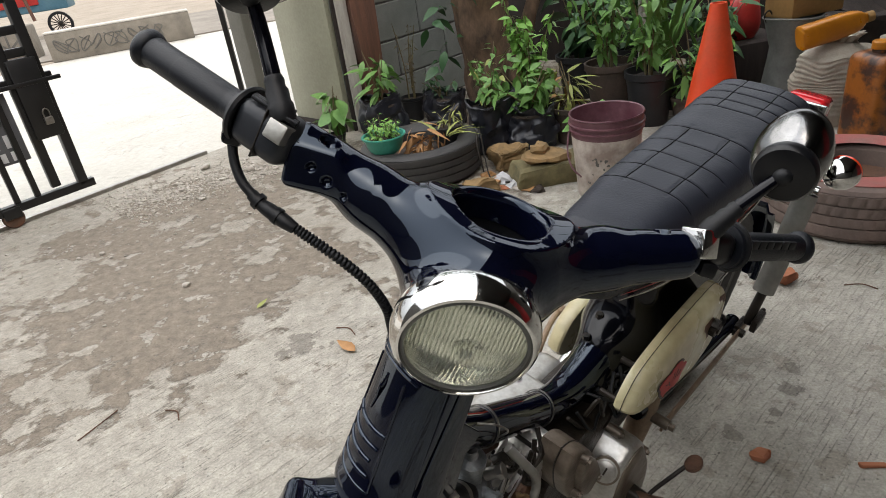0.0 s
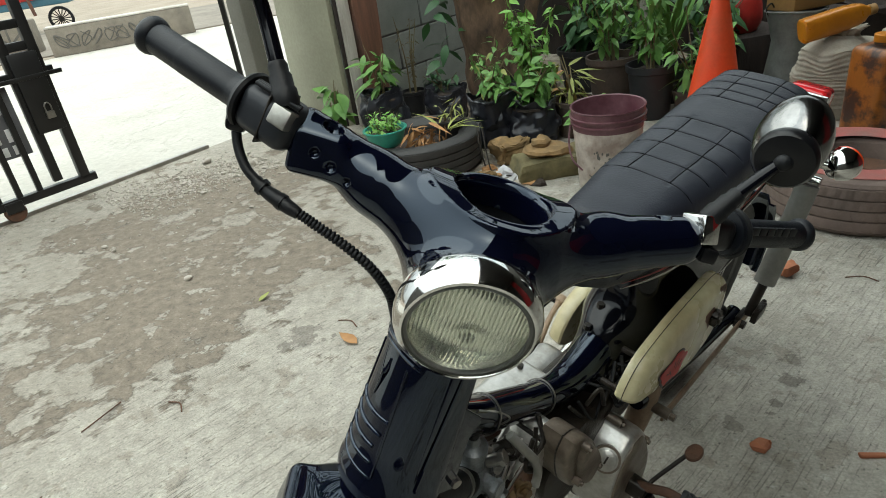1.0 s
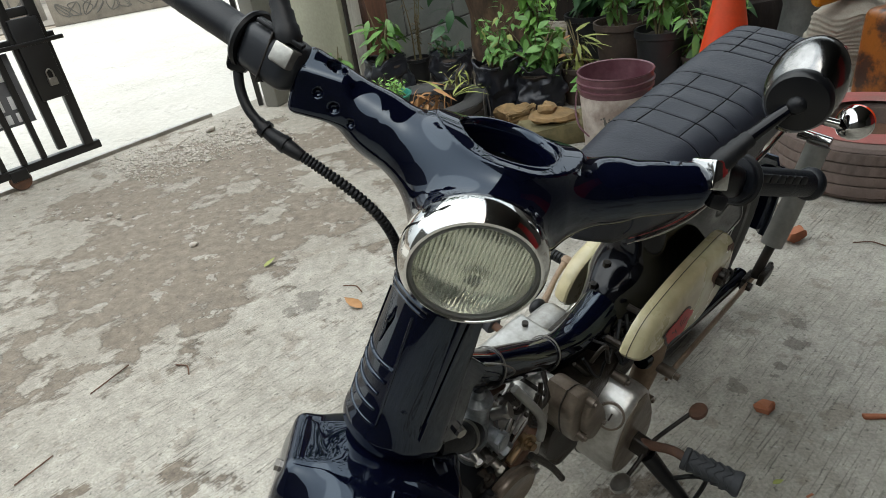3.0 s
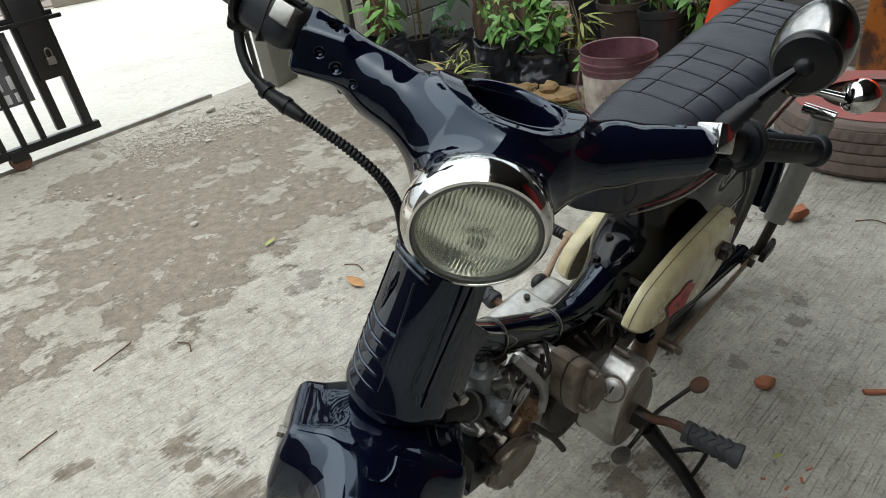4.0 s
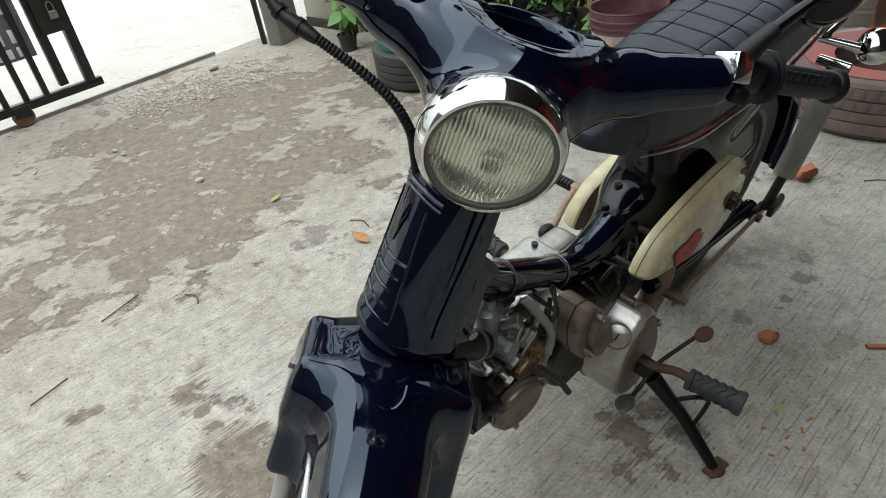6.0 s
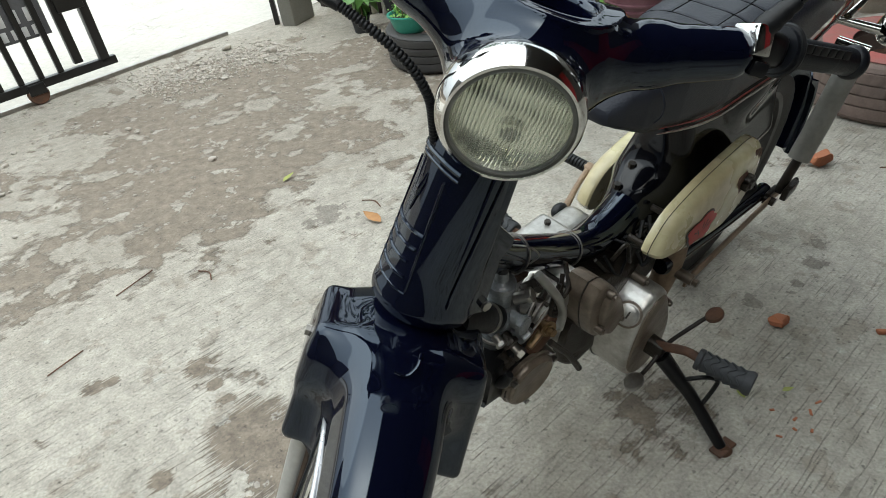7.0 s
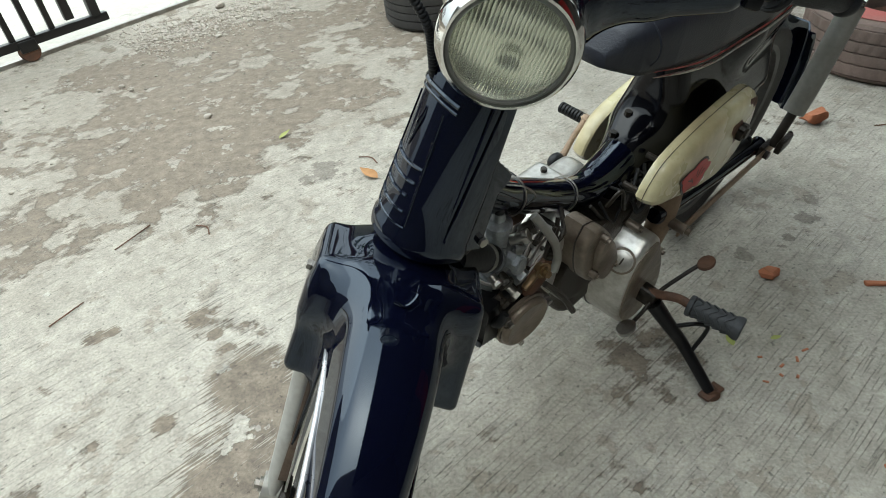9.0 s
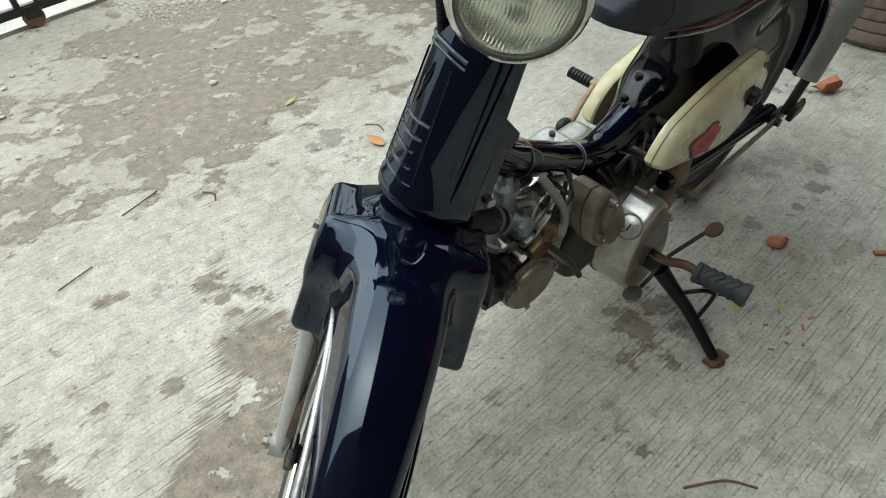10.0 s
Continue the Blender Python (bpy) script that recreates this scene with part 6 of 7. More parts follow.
def rear_end():
    for s in (-1, 1):
        sw = bpart("swingarm", tube([(0.43, 0.075 * s, 0.325), (0.2, 0.088 * s, 0.30), (0.0, 0.095 * s, 0.278), (-0.03, 0.095 * s, 0.278)], 0.017, 12), BLACK, "black tubular swingarm")
        bpart("axle_nut", join(span((0.0, 0.10 * s, 0.276), (0.0, 0.135 * s, 0.276), 0.011, 6), moved(box(0.05, 0.012, 0.032, 0.003), pose(-0.02, 0.115 * s, 0.277))), GREASE, "", sw)
        shk = bpart("shock_absorber", tube([(-0.062, 0.128 * s, 0.365), (-0.093, 0.128 * s, 0.46), (-0.13, 0.125 * s, 0.595)], [0.024, 0.024, 0.024], 24), GREY_PAINT, "grey shrouded rear shock absorber")
        bpart("shock_rod", span((-0.030, 0.126 * s, 0.285), (-0.064, 0.128 * s, 0.370), 0.011, 14), GREASE, "", shk)
        bpart("shock_mount", span((-0.132, 0.08 * s, 0.607), (-0.132, 0.145 * s, 0.607), 0.012, 12), CHROME, "chrome top nut", shk)
    cc = bpart("chain_case", nets(lambda X, Y, Z: sd_cone(X, Y * 1.6, Z, (0.40, 0.125, 0.315), (0.02, 0.125, 0.290), 0.026, 0.024), (-0.12, 0.04, 0.18), (0.52, 0.17, 0.39), 0.006, 1), BLACK_SATIN, "black dusty chain case", smooth=60)
    bpart("case_rib", moved(box(0.50, 0.006, 0.024, 0.002), Matrix.Translation((0.145, 0.122, 0.279)) @ pose(0, 0, 0, 0, -2)), TAN_STEEL, "flat grey-brown lower rail", cc)
    bpart("rail_bolt", join(span((0.392, 0.10, 0.300), (0.392, 0.134, 0.300), 0.0115, 14), span((0.392, 0.134, 0.300), (0.392, 0.145, 0.300), 0.0075, 8)), ALLOY_DIRTY, "", cc)
    bpart("rear_strut", tube([(0.385, 0.072, 0.372), (0.388, 0.076, 0.32), (0.400, 0.078, 0.262), (0.430, 0.078, 0.215), (0.470, 0.075, 0.19)], [0.026, 0.027, 0.024, 0.022, 0.02], 18), TAN_STEEL, "brown rusty strut below the side cover", cc)
    bpart("chain_adjuster", join(moved(box(0.06, 0.014, 0.03, 0.003), pose(-0.035, 0.145, 0.30)), span((-0.04, 0.14, 0.3), (-0.085, 0.14, 0.302), 0.006, 8)), GREASE, "", cc)
    # rear fender over the wheel
    rings = []
    for a in np.linspace(44, -8, 16):
        r = 0.315
        cx, cz = -r * math.cos(radians(a)) * -1, r * math.sin(radians(a))
        ring = []
        for t in np.linspace(0, 1, 11):
            y = -0.066 + 0.132 * t
            dr = 0.0 if abs(y) < 0.05 else -0.02
            ring.append((math.cos(radians(180 - a)) * (r + dr), y, 0.275 + math.sin(radians(a)) * (r + dr)))
        for t in np.linspace(1, 0, 11):
            y = -0.066 + 0.132 * t
            dr = 0.0 if abs(y) < 0.05 else -0.02
            ring.append((math.cos(radians(180 - a)) * (r + dr - 0.004), y * 0.95, 0.275 + math.sin(radians(a)) * (r + dr - 0.004)))
        rings.append(ring)
    bpart("rear_fender", loft(rings), BLACK, "black rear mudguard")
    t = bpart("tail_lamp", moved(rough_up(box(0.075, 0.085, 0.058, 0.014, 3), 0.0, 1), pose(-0.195, 0.050, 0.752, 0, -8)), RED_LENS, "red tail lamp with a bright edge")
    bpart("lamp_trim", moved(box(0.012, 0.094, 0.062, 0.004), pose(-0.152, 0.05, 0.748, 0, -8)), CHROME, "", t)
    bpart("lamp_bracket", moved(box(0.10, 0.05, 0.02, 0.004), pose(-0.14, 0.03, 0.70)), BLACK_SATIN, "", t)
    for s in (1,):
        i = bpart("turn_signal", tube([(-0.06, 0.07 * s, 0.675), (-0.075, 0.12 * s, 0.672), (-0.085, 0.155 * s, 0.67)], [0.008, 0.009, 0.010], 14), CHROME, "chrome turn signal with an orange lens")
        bpart("signal_body", moved(lathe([(0.0, -0.03), (0.012, -0.028), (0.026, -0.016), (0.034, 0.0), (0.036, 0.012), (0.0, 0.012)], 36), aim((-0.098, 0.172 * s, 0.672), (-1, 0.12 * s, 0.1))), CHROME, "round chrome lamp shell", i)
        bpart("signal_lens", moved(lathe([(0.0, 0.0125), (0.034, 0.0125), (0.034, 0.022), (0.026, 0.03), (0.0, 0.033)], 36), aim((-0.098, 0.172 * s, 0.672), (-1, 0.12 * s, 0.1))), ORANGE_LENS, "orange lens", i)
    bpart("grab_bar", tube([(-0.02, 0.10, 0.70), (-0.10, 0.10, 0.72), (-0.135, 0.06, 0.735), (-0.14, 0.0, 0.74), (-0.135, -0.06, 0.735), (-0.10, -0.10, 0.72), (-0.02, -0.10, 0.70)], 0.007, 10), CHROME, "chrome grab bar")


rear_end()


# ---- plants, pots and yard clutter ----
def leaf_geo(L, W, bend=0.25, fold=0.15):
    """One leaf along x, with a midrib fold and a drooping tip."""
    xs = (0.0, 0.18, 0.42, 0.7, 1.0)
    ws = (0.06, 0.75, 1.0, 0.65, 0.02)
    V, F = [], []
    for x, w in zip(xs, ws):
        z = -bend * L * x * x
        V += [(x * L, -w * W / 2, z + fold * w * W / 2), (x * L, 0, z), (x * L, w * W / 2, z + fold * w * W / 2)]
    for k in range(len(xs) - 1):
        a = 3 * k
        F += [(a, a + 1, a + 4, a + 3), (a + 1, a + 2, a + 5, a + 4)]
    return np.array(V), F


def foliage(rng, stems, L, W, per, droop=0.3):
    """Leaves set round given stems (lists of points)."""
    out = []
    for st in stems:
        P = [np.array(p) for p in st]
        for k in range(per):
            t = 0.25 + 0.75 * (k + rng.random()) / per
            i = min(int(t * (len(P) - 1)), len(P) - 2)
            p = P[i] + (P[i + 1] - P[i]) * (t * (len(P) - 1) - i)
            s = (0.65 + 0.6 * rng.random())
            m = Matrix.Translation(p) @ pose(0, 0, 0, rng.uniform(-35, 35), rng.uniform(-15, 55) * droop * 2, rng.uniform(0, 360)) @ Matrix.Translation((L * 0.25, 0, 0))
            out.append(moved(leaf_geo(L * s, W * s, rng.uniform(0.1, 0.55)), m))
    return join(*out)


def stalks(rng, n, h, spread, lean=0.0):
    out = []
    for k in range(n):
        a = rng.uniform(0, 2 * math.pi)
        d = spread * rng.uniform(0.3, 1)
        hh = h * rng.uniform(0.6, 1.0)
        out.append([(0.02 * math.cos(a), 0.02 * math.sin(a), 0), (d * 0.35 * math.cos(a), d * 0.35 * math.sin(a), hh * 0.45), (d * math.cos(a) + lean, d * math.sin(a), hh)])
    return out


def bag_geo(r, h, seed, lumps=0.03):
    prof = [(0.0, 0.0), (r * 0.8, 0.0), (r * 0.97, 0.02), (r * 1.02, h * 0.2), (r * 1.03, h * 0.35), (r * 1.02, h * 0.5), (r, h * 0.7), (r * 0.99, h * 0.82), (r * 0.98, h * 0.93), (r * 1.0, h), (r * 0.94, h), (r * 0.92, h * 0.88), (0.0, h * 0.86)]
    return rough_up(rough_up(rough_up(lathe([(max(q[0], 0.0), q[1]) for q in cat_rom([(*p, 0.0) for p in prof], 3)], 84), lumps * 1.3, 9, seed), 0.016, 24, seed + 2), 0.005, 55, seed + 5)


def potted(name, place, r, h, pot_mat, leaf_mat, label, seed, n=5, ph=0.4, spread=0.15, L=0.09, W=0.05, per=10, kind="bag", droop=0.4, extra=None):
    rng = random.Random(seed)
    t = thing(name, Matrix.Translation(place) @ rot_z(rng.uniform(0, 360)), label, "potted plant", "potted plants by the wall")
    if kind == "bag":
        part("grow_bag", bag_geo(r, h, seed), pot_mat, t, "crumpled black plastic grow bag")
    else:
        part("pot", lathe([(0.0, 0.0), (r * 0.74, 0.0), (r * 0.76, 0.008), (r * 0.95, h * 0.86), (r * 1.03, h * 0.88), (r * 1.04, h), (r * 0.96, h), (r * 0.93, h * 0.85), (0.0, h * 0.83)], 36), pot_mat, t, "round plastic plant pot")
    part("soil", rough_up(lathe([(0.0, h * 0.82), (r * 0.9, h * 0.82), (r * 0.88, h * 0.87), (0.0, h * 0.9)], 24), 0.01, 25, seed), SOIL, t, "dark soil")
    st = [[(x, y, z + h * 0.85) for x, y, z in s] for s in stalks(rng, n, ph, spread)]
    for s in st:
        part("stem", tube(s, [0.006, 0.0045, 0.002], 6, 4), STEM, t)
    part("foliage", foliage(rng, st, L, W, per, droop), leaf_mat, t, "", 60)
    if extra:
        part("foliage", foliage(rng, st, L * 0.8, W * 0.8, max(2, per // 4), droop), extra, t, "yellowing leaves", 60)
    return t


def tyre_geo(R, r_in, h, seg=180, lugs=60, depth=0.008):
    """A tyre lying flat, its tread cut by slanting sipes and two grooves."""
    side = [(r_in, 0.30), (r_in + 0.004, 0.14), (r_in + (R - r_in) * 0.25, 0.05), (r_in + (R - r_in) * 0.6, 0.0), (R * 0.955, 0.04), (R * 0.985, 0.10)]
    prof = list(side)
    for lo, hi in ((0.12, 0.30), (0.33, 0.49), (0.52, 0.68), (0.71, 0.88)):
        prof += [(R * 0.972, lo - 0.008), (R * 0.998, lo), (R * 1.003, (lo + hi) / 2), (R * 0.998, hi), (R * 0.972, hi + 0.008)]
    prof += [(r, 1 - z) for r, z in reversed(side)]
    rings = []
    for r, z in prof:
        ring = []
        for i in range(seg):
            a = 2 * math.pi * i / seg
            ph = (i * lugs / seg + (2.2 * z if z < 0.5 else 2.2 * (1 - z) + 0.5)) % 1.0
            cut = depth if (r > R * 0.99 and ph < 0.16) else 0.0
            ring.append(((r - cut) * math.cos(a), (r - cut) * math.sin(a), z * h))
        rings.append(ring)
    return loft(rings, cap=False, loop=True)


# tyre planter with a teal bowl, dry stalks and a dark pot
tp = thing("tyre", Matrix.Translation((-0.10, 3.40, 0)), "worn black car tyre lying flat as a planter", "tyre")
part("casing", rough_up(tyre_geo(0.315, 0.195, 0.19, 240, 60, 0.0012), 0.006, 3), TYRE, tp)
part("soil", rough_up(lathe([(0.0, 0.02), (0.21, 0.02), (0.21, 0.10), (0.0, 0.12)], 30), 0.015, 14), SOIL, tp, "earth filling")
bowl = thing("bowl", Matrix.Translation((-0.262, 3.262, 0.175)), "teal plastic bowl of seedlings on the tyre", "bowl")
part("shell", lathe([(0.0, 0.0), (0.06, 0.0), (0.085, 0.025), (0.105, 0.085), (0.113, 0.088), (0.113, 0.094), (0.102, 0.094), (0.08, 0.03), (0.0, 0.012)], 40), BOWL, bowl)
part("soil", lathe([(0.0, 0.05), (0.088, 0.05), (0.092, 0.07), (0.0, 0.078)], 24), SOIL, bowl)
rng = random.Random(4)
seedl = [[(0.07 * math.cos(a) * q, 0.07 * math.sin(a) * q, 0.07), (0.085 * math.cos(a) * q, 0.085 * math.sin(a) * q, 0.07 + h * 0.6), (0.1 * math.cos(a) * q, 0.1 * math.sin(a) * q, 0.07 + h)] for a, q, h in [(rng.uniform(0, 6.28), rng.random() ** 0.5, rng.uniform(0.05, 0.12)) for _ in range(34)]]
part("foliage", foliage(rng, seedl, 0.026, 0.011, 8, 0.2), LEAF_LIGHT, bowl, "small bright green seedlings")
part("stem", join(*[tube(s, 0.0013, 5, 2) for s in seedl]), STEM, bowl)

dry = thing("dry_plant", Matrix.Translation((-0.07, 3.31, 0.10)), "withered brown plant drooping over the tyre", "plant")
rng = random.Random(7)
dl = []
for k in range(60):
    a = rng.uniform(0, 6.28)
    q = rng.uniform(0.02, 0.12)
    m = Matrix.Translation((q * math.cos(a), q * math.sin(a), rng.uniform(0.03, 0.16))) @ pose(0, 0, 0, rng.uniform(-60, 60), rng.uniform(-20, 70), rng.uniform(0, 360))
    dl.append(moved(leaf_geo(rng.uniform(0.08, 0.17), rng.uniform(0.010, 0.024), rng.uniform(0.2, 0.8), 0.5), m))
part("dead_leaves", join(*dl), DRY, dry, "curled brown dead leaves", 60)
gl = []
for k in range(7):
    a = rng.uniform(0, 6.28)
    m = Matrix.Translation((0.10 + 0.03 * math.cos(a), 0.03 * math.sin(a), 0.10)) @ pose(0, 0, 0, 0, rng.uniform(-75, -25), math.degrees(a))
    gl.append(moved(leaf_geo(rng.uniform(0.10, 0.18), 0.017, rng.uniform(0.5, 1.0), 0.4), m))
part("foliage", join(*gl), LEAF_YELLOW, dry, "yellow-green strap leaves", 60)
potted("potted_plant", (0.05, 3.47, 0.10), 0.085, 0.12, POT_BLACK, LEAF_YELLOW, "dark pot with thin yellowing leaves in the tyre", 11, 4, 0.14, 0.08, 0.06, 0.012, 6, "pot")

# grow bags and pots along the wall and round the tree
potted("potted_plant", (-0.36, 4.08, 0), 0.135, 0.27, POLYBAG, LEAF, "broad-leaved plant in a crumpled black grow bag", 21, 5, 0.34, 0.12, 0.12, 0.042, 9)
potted("potted_plant", (-0.66, 3.98, 0.0), 0.06, 0.10, POT_BLACK, LEAF, "drooping soft-leaved plant in a small pot", 22, 4, 0.30, 0.13, 0.11, 0.07, 7, "pot", 0.9)
potted("potted_plant", (-0.20, 4.45, 0.0), 0.08, 0.16, POT_BLACK, STEM, "thin dry twiggy plant in a dark pot", 23, 5, 0.62, 0.10, 0.03, 0.008, 22, "pot")
potted("potted_plant", (0.02, 4.25, 0.0), 0.13, 0.20, POLYBAG, LEAF_DARK, "small herb in a black grow bag", 24, 5, 0.20, 0.14, 0.05, 0.03, 9)
potted("potted_plant", (0.29, 3.66, 0), 0.125, 0.27, POLYBAG, LEAF, "leggy pepper plant in a black grow bag", 25, 7, 0.36, 0.18, 0.058, 0.028, 15, "bag", 0.5, LEAF_YELLOW)
potted("potted_plant", (0.51, 3.60, 0), 0.125, 0.23, POLYBAG, LEAF, "aubergine seedling with drooping soft leaves in a grow bag", 26, 9, 0.24, 0.22, 0.085, 0.055, 11, "bag", 1.3)
potted("potted_plant", (0.56, 3.92, 0), 0.13, 0.28, POLYBAG, LEAF_LIGHT, "bushy bright green chilli plant in a grow bag", 27, 8, 0.62, 0.17, 0.070, 0.030, 30, "bag", 0.7, LEAF)
potted("potted_plant", (0.74, 3.62, 0), 0.11, 0.20, POT_CLAY, LEAF_YELLOW, "yellowing narrow-leaved plant in a brown pot", 28, 6, 0.26, 0.20, 0.14, 0.022, 8, "pot", 0.6, DRY)
potted("potted_plant", (0.80, 3.35, 0), 0.11, 0.16, POT_BLACK, LEAF, "soft-leaved young plant hanging over its pot", 29, 4, 0.16, 0.15, 0.13, 0.09, 6, "pot", 0.9)
potted("potted_plant", (1.05, 4.10, 0), 0.15, 0.30, POT_CLAY, LEAF, "tall chilli plant with hanging leaves in a brown pot", 30, 8, 0.66, 0.26, 0.085, 0.038, 18, "pot", 0.9, LEAF_LIGHT)
potted("potted_plant", (1.20, 3.78, 0), 0.135, 0.30, POT_BLACK, LEAF, "leafy chilli plant in a dark bucket", 31, 8, 0.55, 0.22, 0.080, 0.035, 18, "pot", 0.9, LEAF_LIGHT)
potted("potted_plant", (1.42, 3.72, 0), 0.12, 0.15, POT_CLAY, LEAF, "narrow-leaved bushy plant in a clay bowl", 32, 6, 0.46, 0.22, 0.12, 0.034, 15, "pot", 0.5, LEAF_LIGHT)
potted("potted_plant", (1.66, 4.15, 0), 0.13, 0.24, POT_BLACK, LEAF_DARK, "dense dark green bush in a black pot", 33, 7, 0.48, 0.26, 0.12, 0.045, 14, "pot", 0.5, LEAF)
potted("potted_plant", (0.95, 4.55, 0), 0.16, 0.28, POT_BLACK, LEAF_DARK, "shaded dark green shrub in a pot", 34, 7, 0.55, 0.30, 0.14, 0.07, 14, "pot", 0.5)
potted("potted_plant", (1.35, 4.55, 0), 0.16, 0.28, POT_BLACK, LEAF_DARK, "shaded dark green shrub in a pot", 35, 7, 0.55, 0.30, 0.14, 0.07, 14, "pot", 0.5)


def strap_plant(place, seed):
    rng = random.Random(seed)
    t = thing("potted_plant", Matrix.Translation(place), "tall strap-leaved plant in a black pot", "potted plant", "potted plants by the wall")
    part("pot", lathe([(0.0, 0.0), (0.1, 0.0), (0.125, 0.2), (0.132, 0.205), (0.132, 0.225), (0.12, 0.225), (0.11, 0.19), (0, 0.19)], 32), POT_BLACK, t, "round dark plant pot")
    ls = []
    for k in range(15):
        a = rng.uniform(0, 360)
        m = Matrix.Translation((0, 0, 0.2)) @ pose(0, 0, 0, 0, rng.uniform(-88, -62), a)
        ls.append(moved(leaf_geo(rng.uniform(0.45, 0.75), rng.uniform(0.04, 0.065), rng.uniform(0.02, 0.25), 0.5), m))
    part("foliage", join(*ls), LEAF, t, "long arching strap leaves", 60)


strap_plant((1.36, 4.05, 0), 41)

# tree
def tree():
    t = thing("tree", Matrix.Translation((0.34, 4.42, 0)), "stout brown-barked tree trunk with forked side limbs", "tree")

    def bole(path, rad, seg=28, amp=0.03, seed=1.0):
        V, F = tube(path, rad, seg, 10)
        return rough_up((V, F), amp, 5.5, seed)
    part("trunk", rough_up(bole([(0.02, -0.02, -0.03), (0.0, 0, 0.25), (-0.03, 0.0, 0.7), (-0.06, 0.02, 1.3), (-0.05, 0.05, 2.2), (0.0, 0.1, 3.2)], [0.19, 0.16, 0.175, 0.215, 0.2, 0.17]), 0.008, 30), BARK, t, "rough brown bark trunk", 60)
    part("limb", bole([(0.12, 0.06, 0.1), (0.22, 0.08, 0.4), (0.36, 0.1, 0.8), (0.5, 0.15, 1.4)], [0.05, 0.045, 0.045, 0.04], 16, 0.012, 4), BARK, t, "slanting side limb", 60)
    part("limb", bole([(0.20, 0.15, 0.05), (0.30, 0.22, 0.5), (0.44, 0.3, 1.0), (0.5, 0.4, 1.6)], [0.035, 0.03, 0.03, 0.03], 14, 0.012, 6), BARK, t, "slanting side limb", 60)
    rng = random.Random(9)
    sh = [[(-0.16, -0.1, 0.75), (-0.28, -0.16, 0.72), (-0.36, -0.2, 0.62)], [(-0.16, -0.12, 0.55), (-0.26, -0.2, 0.5), (-0.32, -0.22, 0.38)], [(0.0, -0.2, 0.85), (-0.1, -0.3, 0.86), (-0.2, -0.34, 0.8)]]
    # the crown spreads over the back of the yard
    for k, (a, b) in enumerate((((0.0, 0.1, 2.3), (-1.2, -0.5, 3.0)), ((0.0, 0.1, 2.6), (1.1, -0.7, 3.2)), ((0.0, 0.1, 2.9), (0.1, 1.0, 3.6)), ((0.0, 0.1, 2.8), (-0.2, -0.9, 3.4)))):
        a, b = np.array(a), np.array(b)
        part("bough", bole([tuple(a), tuple(a * 0.5 + b * 0.5 + np.array((0, 0, 0.12))), tuple(b)], [0.08, 0.055, 0.02], 12, 0.02, k), BARK, t, "spreading bough", 60)
    crown = []
    for k in range(46):
        c = np.array((rng.uniform(-2.4, 1.8), rng.uniform(-1.9, 1.2), rng.uniform(2.5, 3.8)))
        for q in range(28):
            o = np.array([rng.gauss(0, 0.26) for _ in range(3)])
            crown.append(moved(leaf_geo(rng.uniform(0.10, 0.17), rng.uniform(0.05, 0.08), 0.4), Matrix.Translation(c + o) @ pose(0, 0, 0, rng.uniform(-50, 50), rng.uniform(-20, 70), rng.uniform(0, 360))))
    part("crown", join(*crown), LEAF_DARK, t, "loose dark green leaf crown", 60)
    part("shoot_leaves", foliage(rng, sh, 0.11, 0.05, 7, 0.6), LEAF_DARK, t, "leafy side shoots", 60)


tree()
pole = build("timber_stake", tube([(1.30, 4.30, 0), (1.29, 4.31, 1.0), (1.28, 4.32, 2.0)], 0.03, 10), WHITE_WOOD)
tagged(pole, "weathered grey wooden stake", "stake")

# stones on the concrete
def stone(place, s, material, label, seed, rz=0, flat=0.0):
    V, F = box(s[0], s[1], s[2], min(s) * 0.18, 2)
    bm = bmesh.new()
    vs = [bm.verts.new(v) for v in V]
    for q in F:
        bm.faces.new([vs[i] for i in q])
    bmesh.ops.subdivide_edges(bm, edges=bm.edges[:], cuts=4, use_grid_fill=True)
    g = rough_up(from_bm(bm), min(s) * 0.3, 2.2 / max(s), seed)
    g = rough_up(g, min(s) * 0.09, 12 / max(s), seed + 3)
    g = rough_up(g, min(s) * 0.05, 34 / max(s), seed + 7)
    o = build("stone", g, material, smooth=38, m=Matrix.Translation((place[0], place[1], place[2] + s[2] * 0.42)) @ rot_z(rz))
    return tagged(o, label, "stone", "stones beside the pots")


stone((0.545, 3.10, 0), (0.36, 0.22, 0.105), STONE, "mossy olive-brown stone slab", 1, 10)
stone((0.36, 3.33, 0), (0.17, 0.15, 0.12), STONE_TAN, "mossy tan stone block", 2, 30)
stone((0.195, 2.965, 0), (0.14, 0.09, 0.09), STONE_TAN, "yellow-brown broken stone lump", 3, 25)
flatst = build("stone", rough_up(moved(lathe([(0.0, -0.016), (0.09, -0.016), (0.105, 0.0), (0.095, 0.016), (0.0, 0.018)], 22), Matrix.Diagonal((1.15, 0.8, 1, 1))), 0.022, 16, 5), STONE_TAN, m=pose(0.53, 3.08, 0.122, 4, 3, 20), smooth=30)
tagged(flatst, "flat tan flagstone lying on a slab", "stone", "stones beside the pots")
flat2 = build("stone", rough_up(moved(lathe([(0.0, -0.014), (0.05, -0.014), (0.06, 0.0), (0.05, 0.014), (0.0, 0.015)], 18), Matrix.Diagonal((1.2, 0.8, 1, 1))), 0.016, 22, 8), STONE_TAN, m=pose(0.50, 3.12, 0.152, -6, 4, 70), smooth=30)
tagged(flat2, "small flat tan stone on another", "stone", "stones beside the pots")

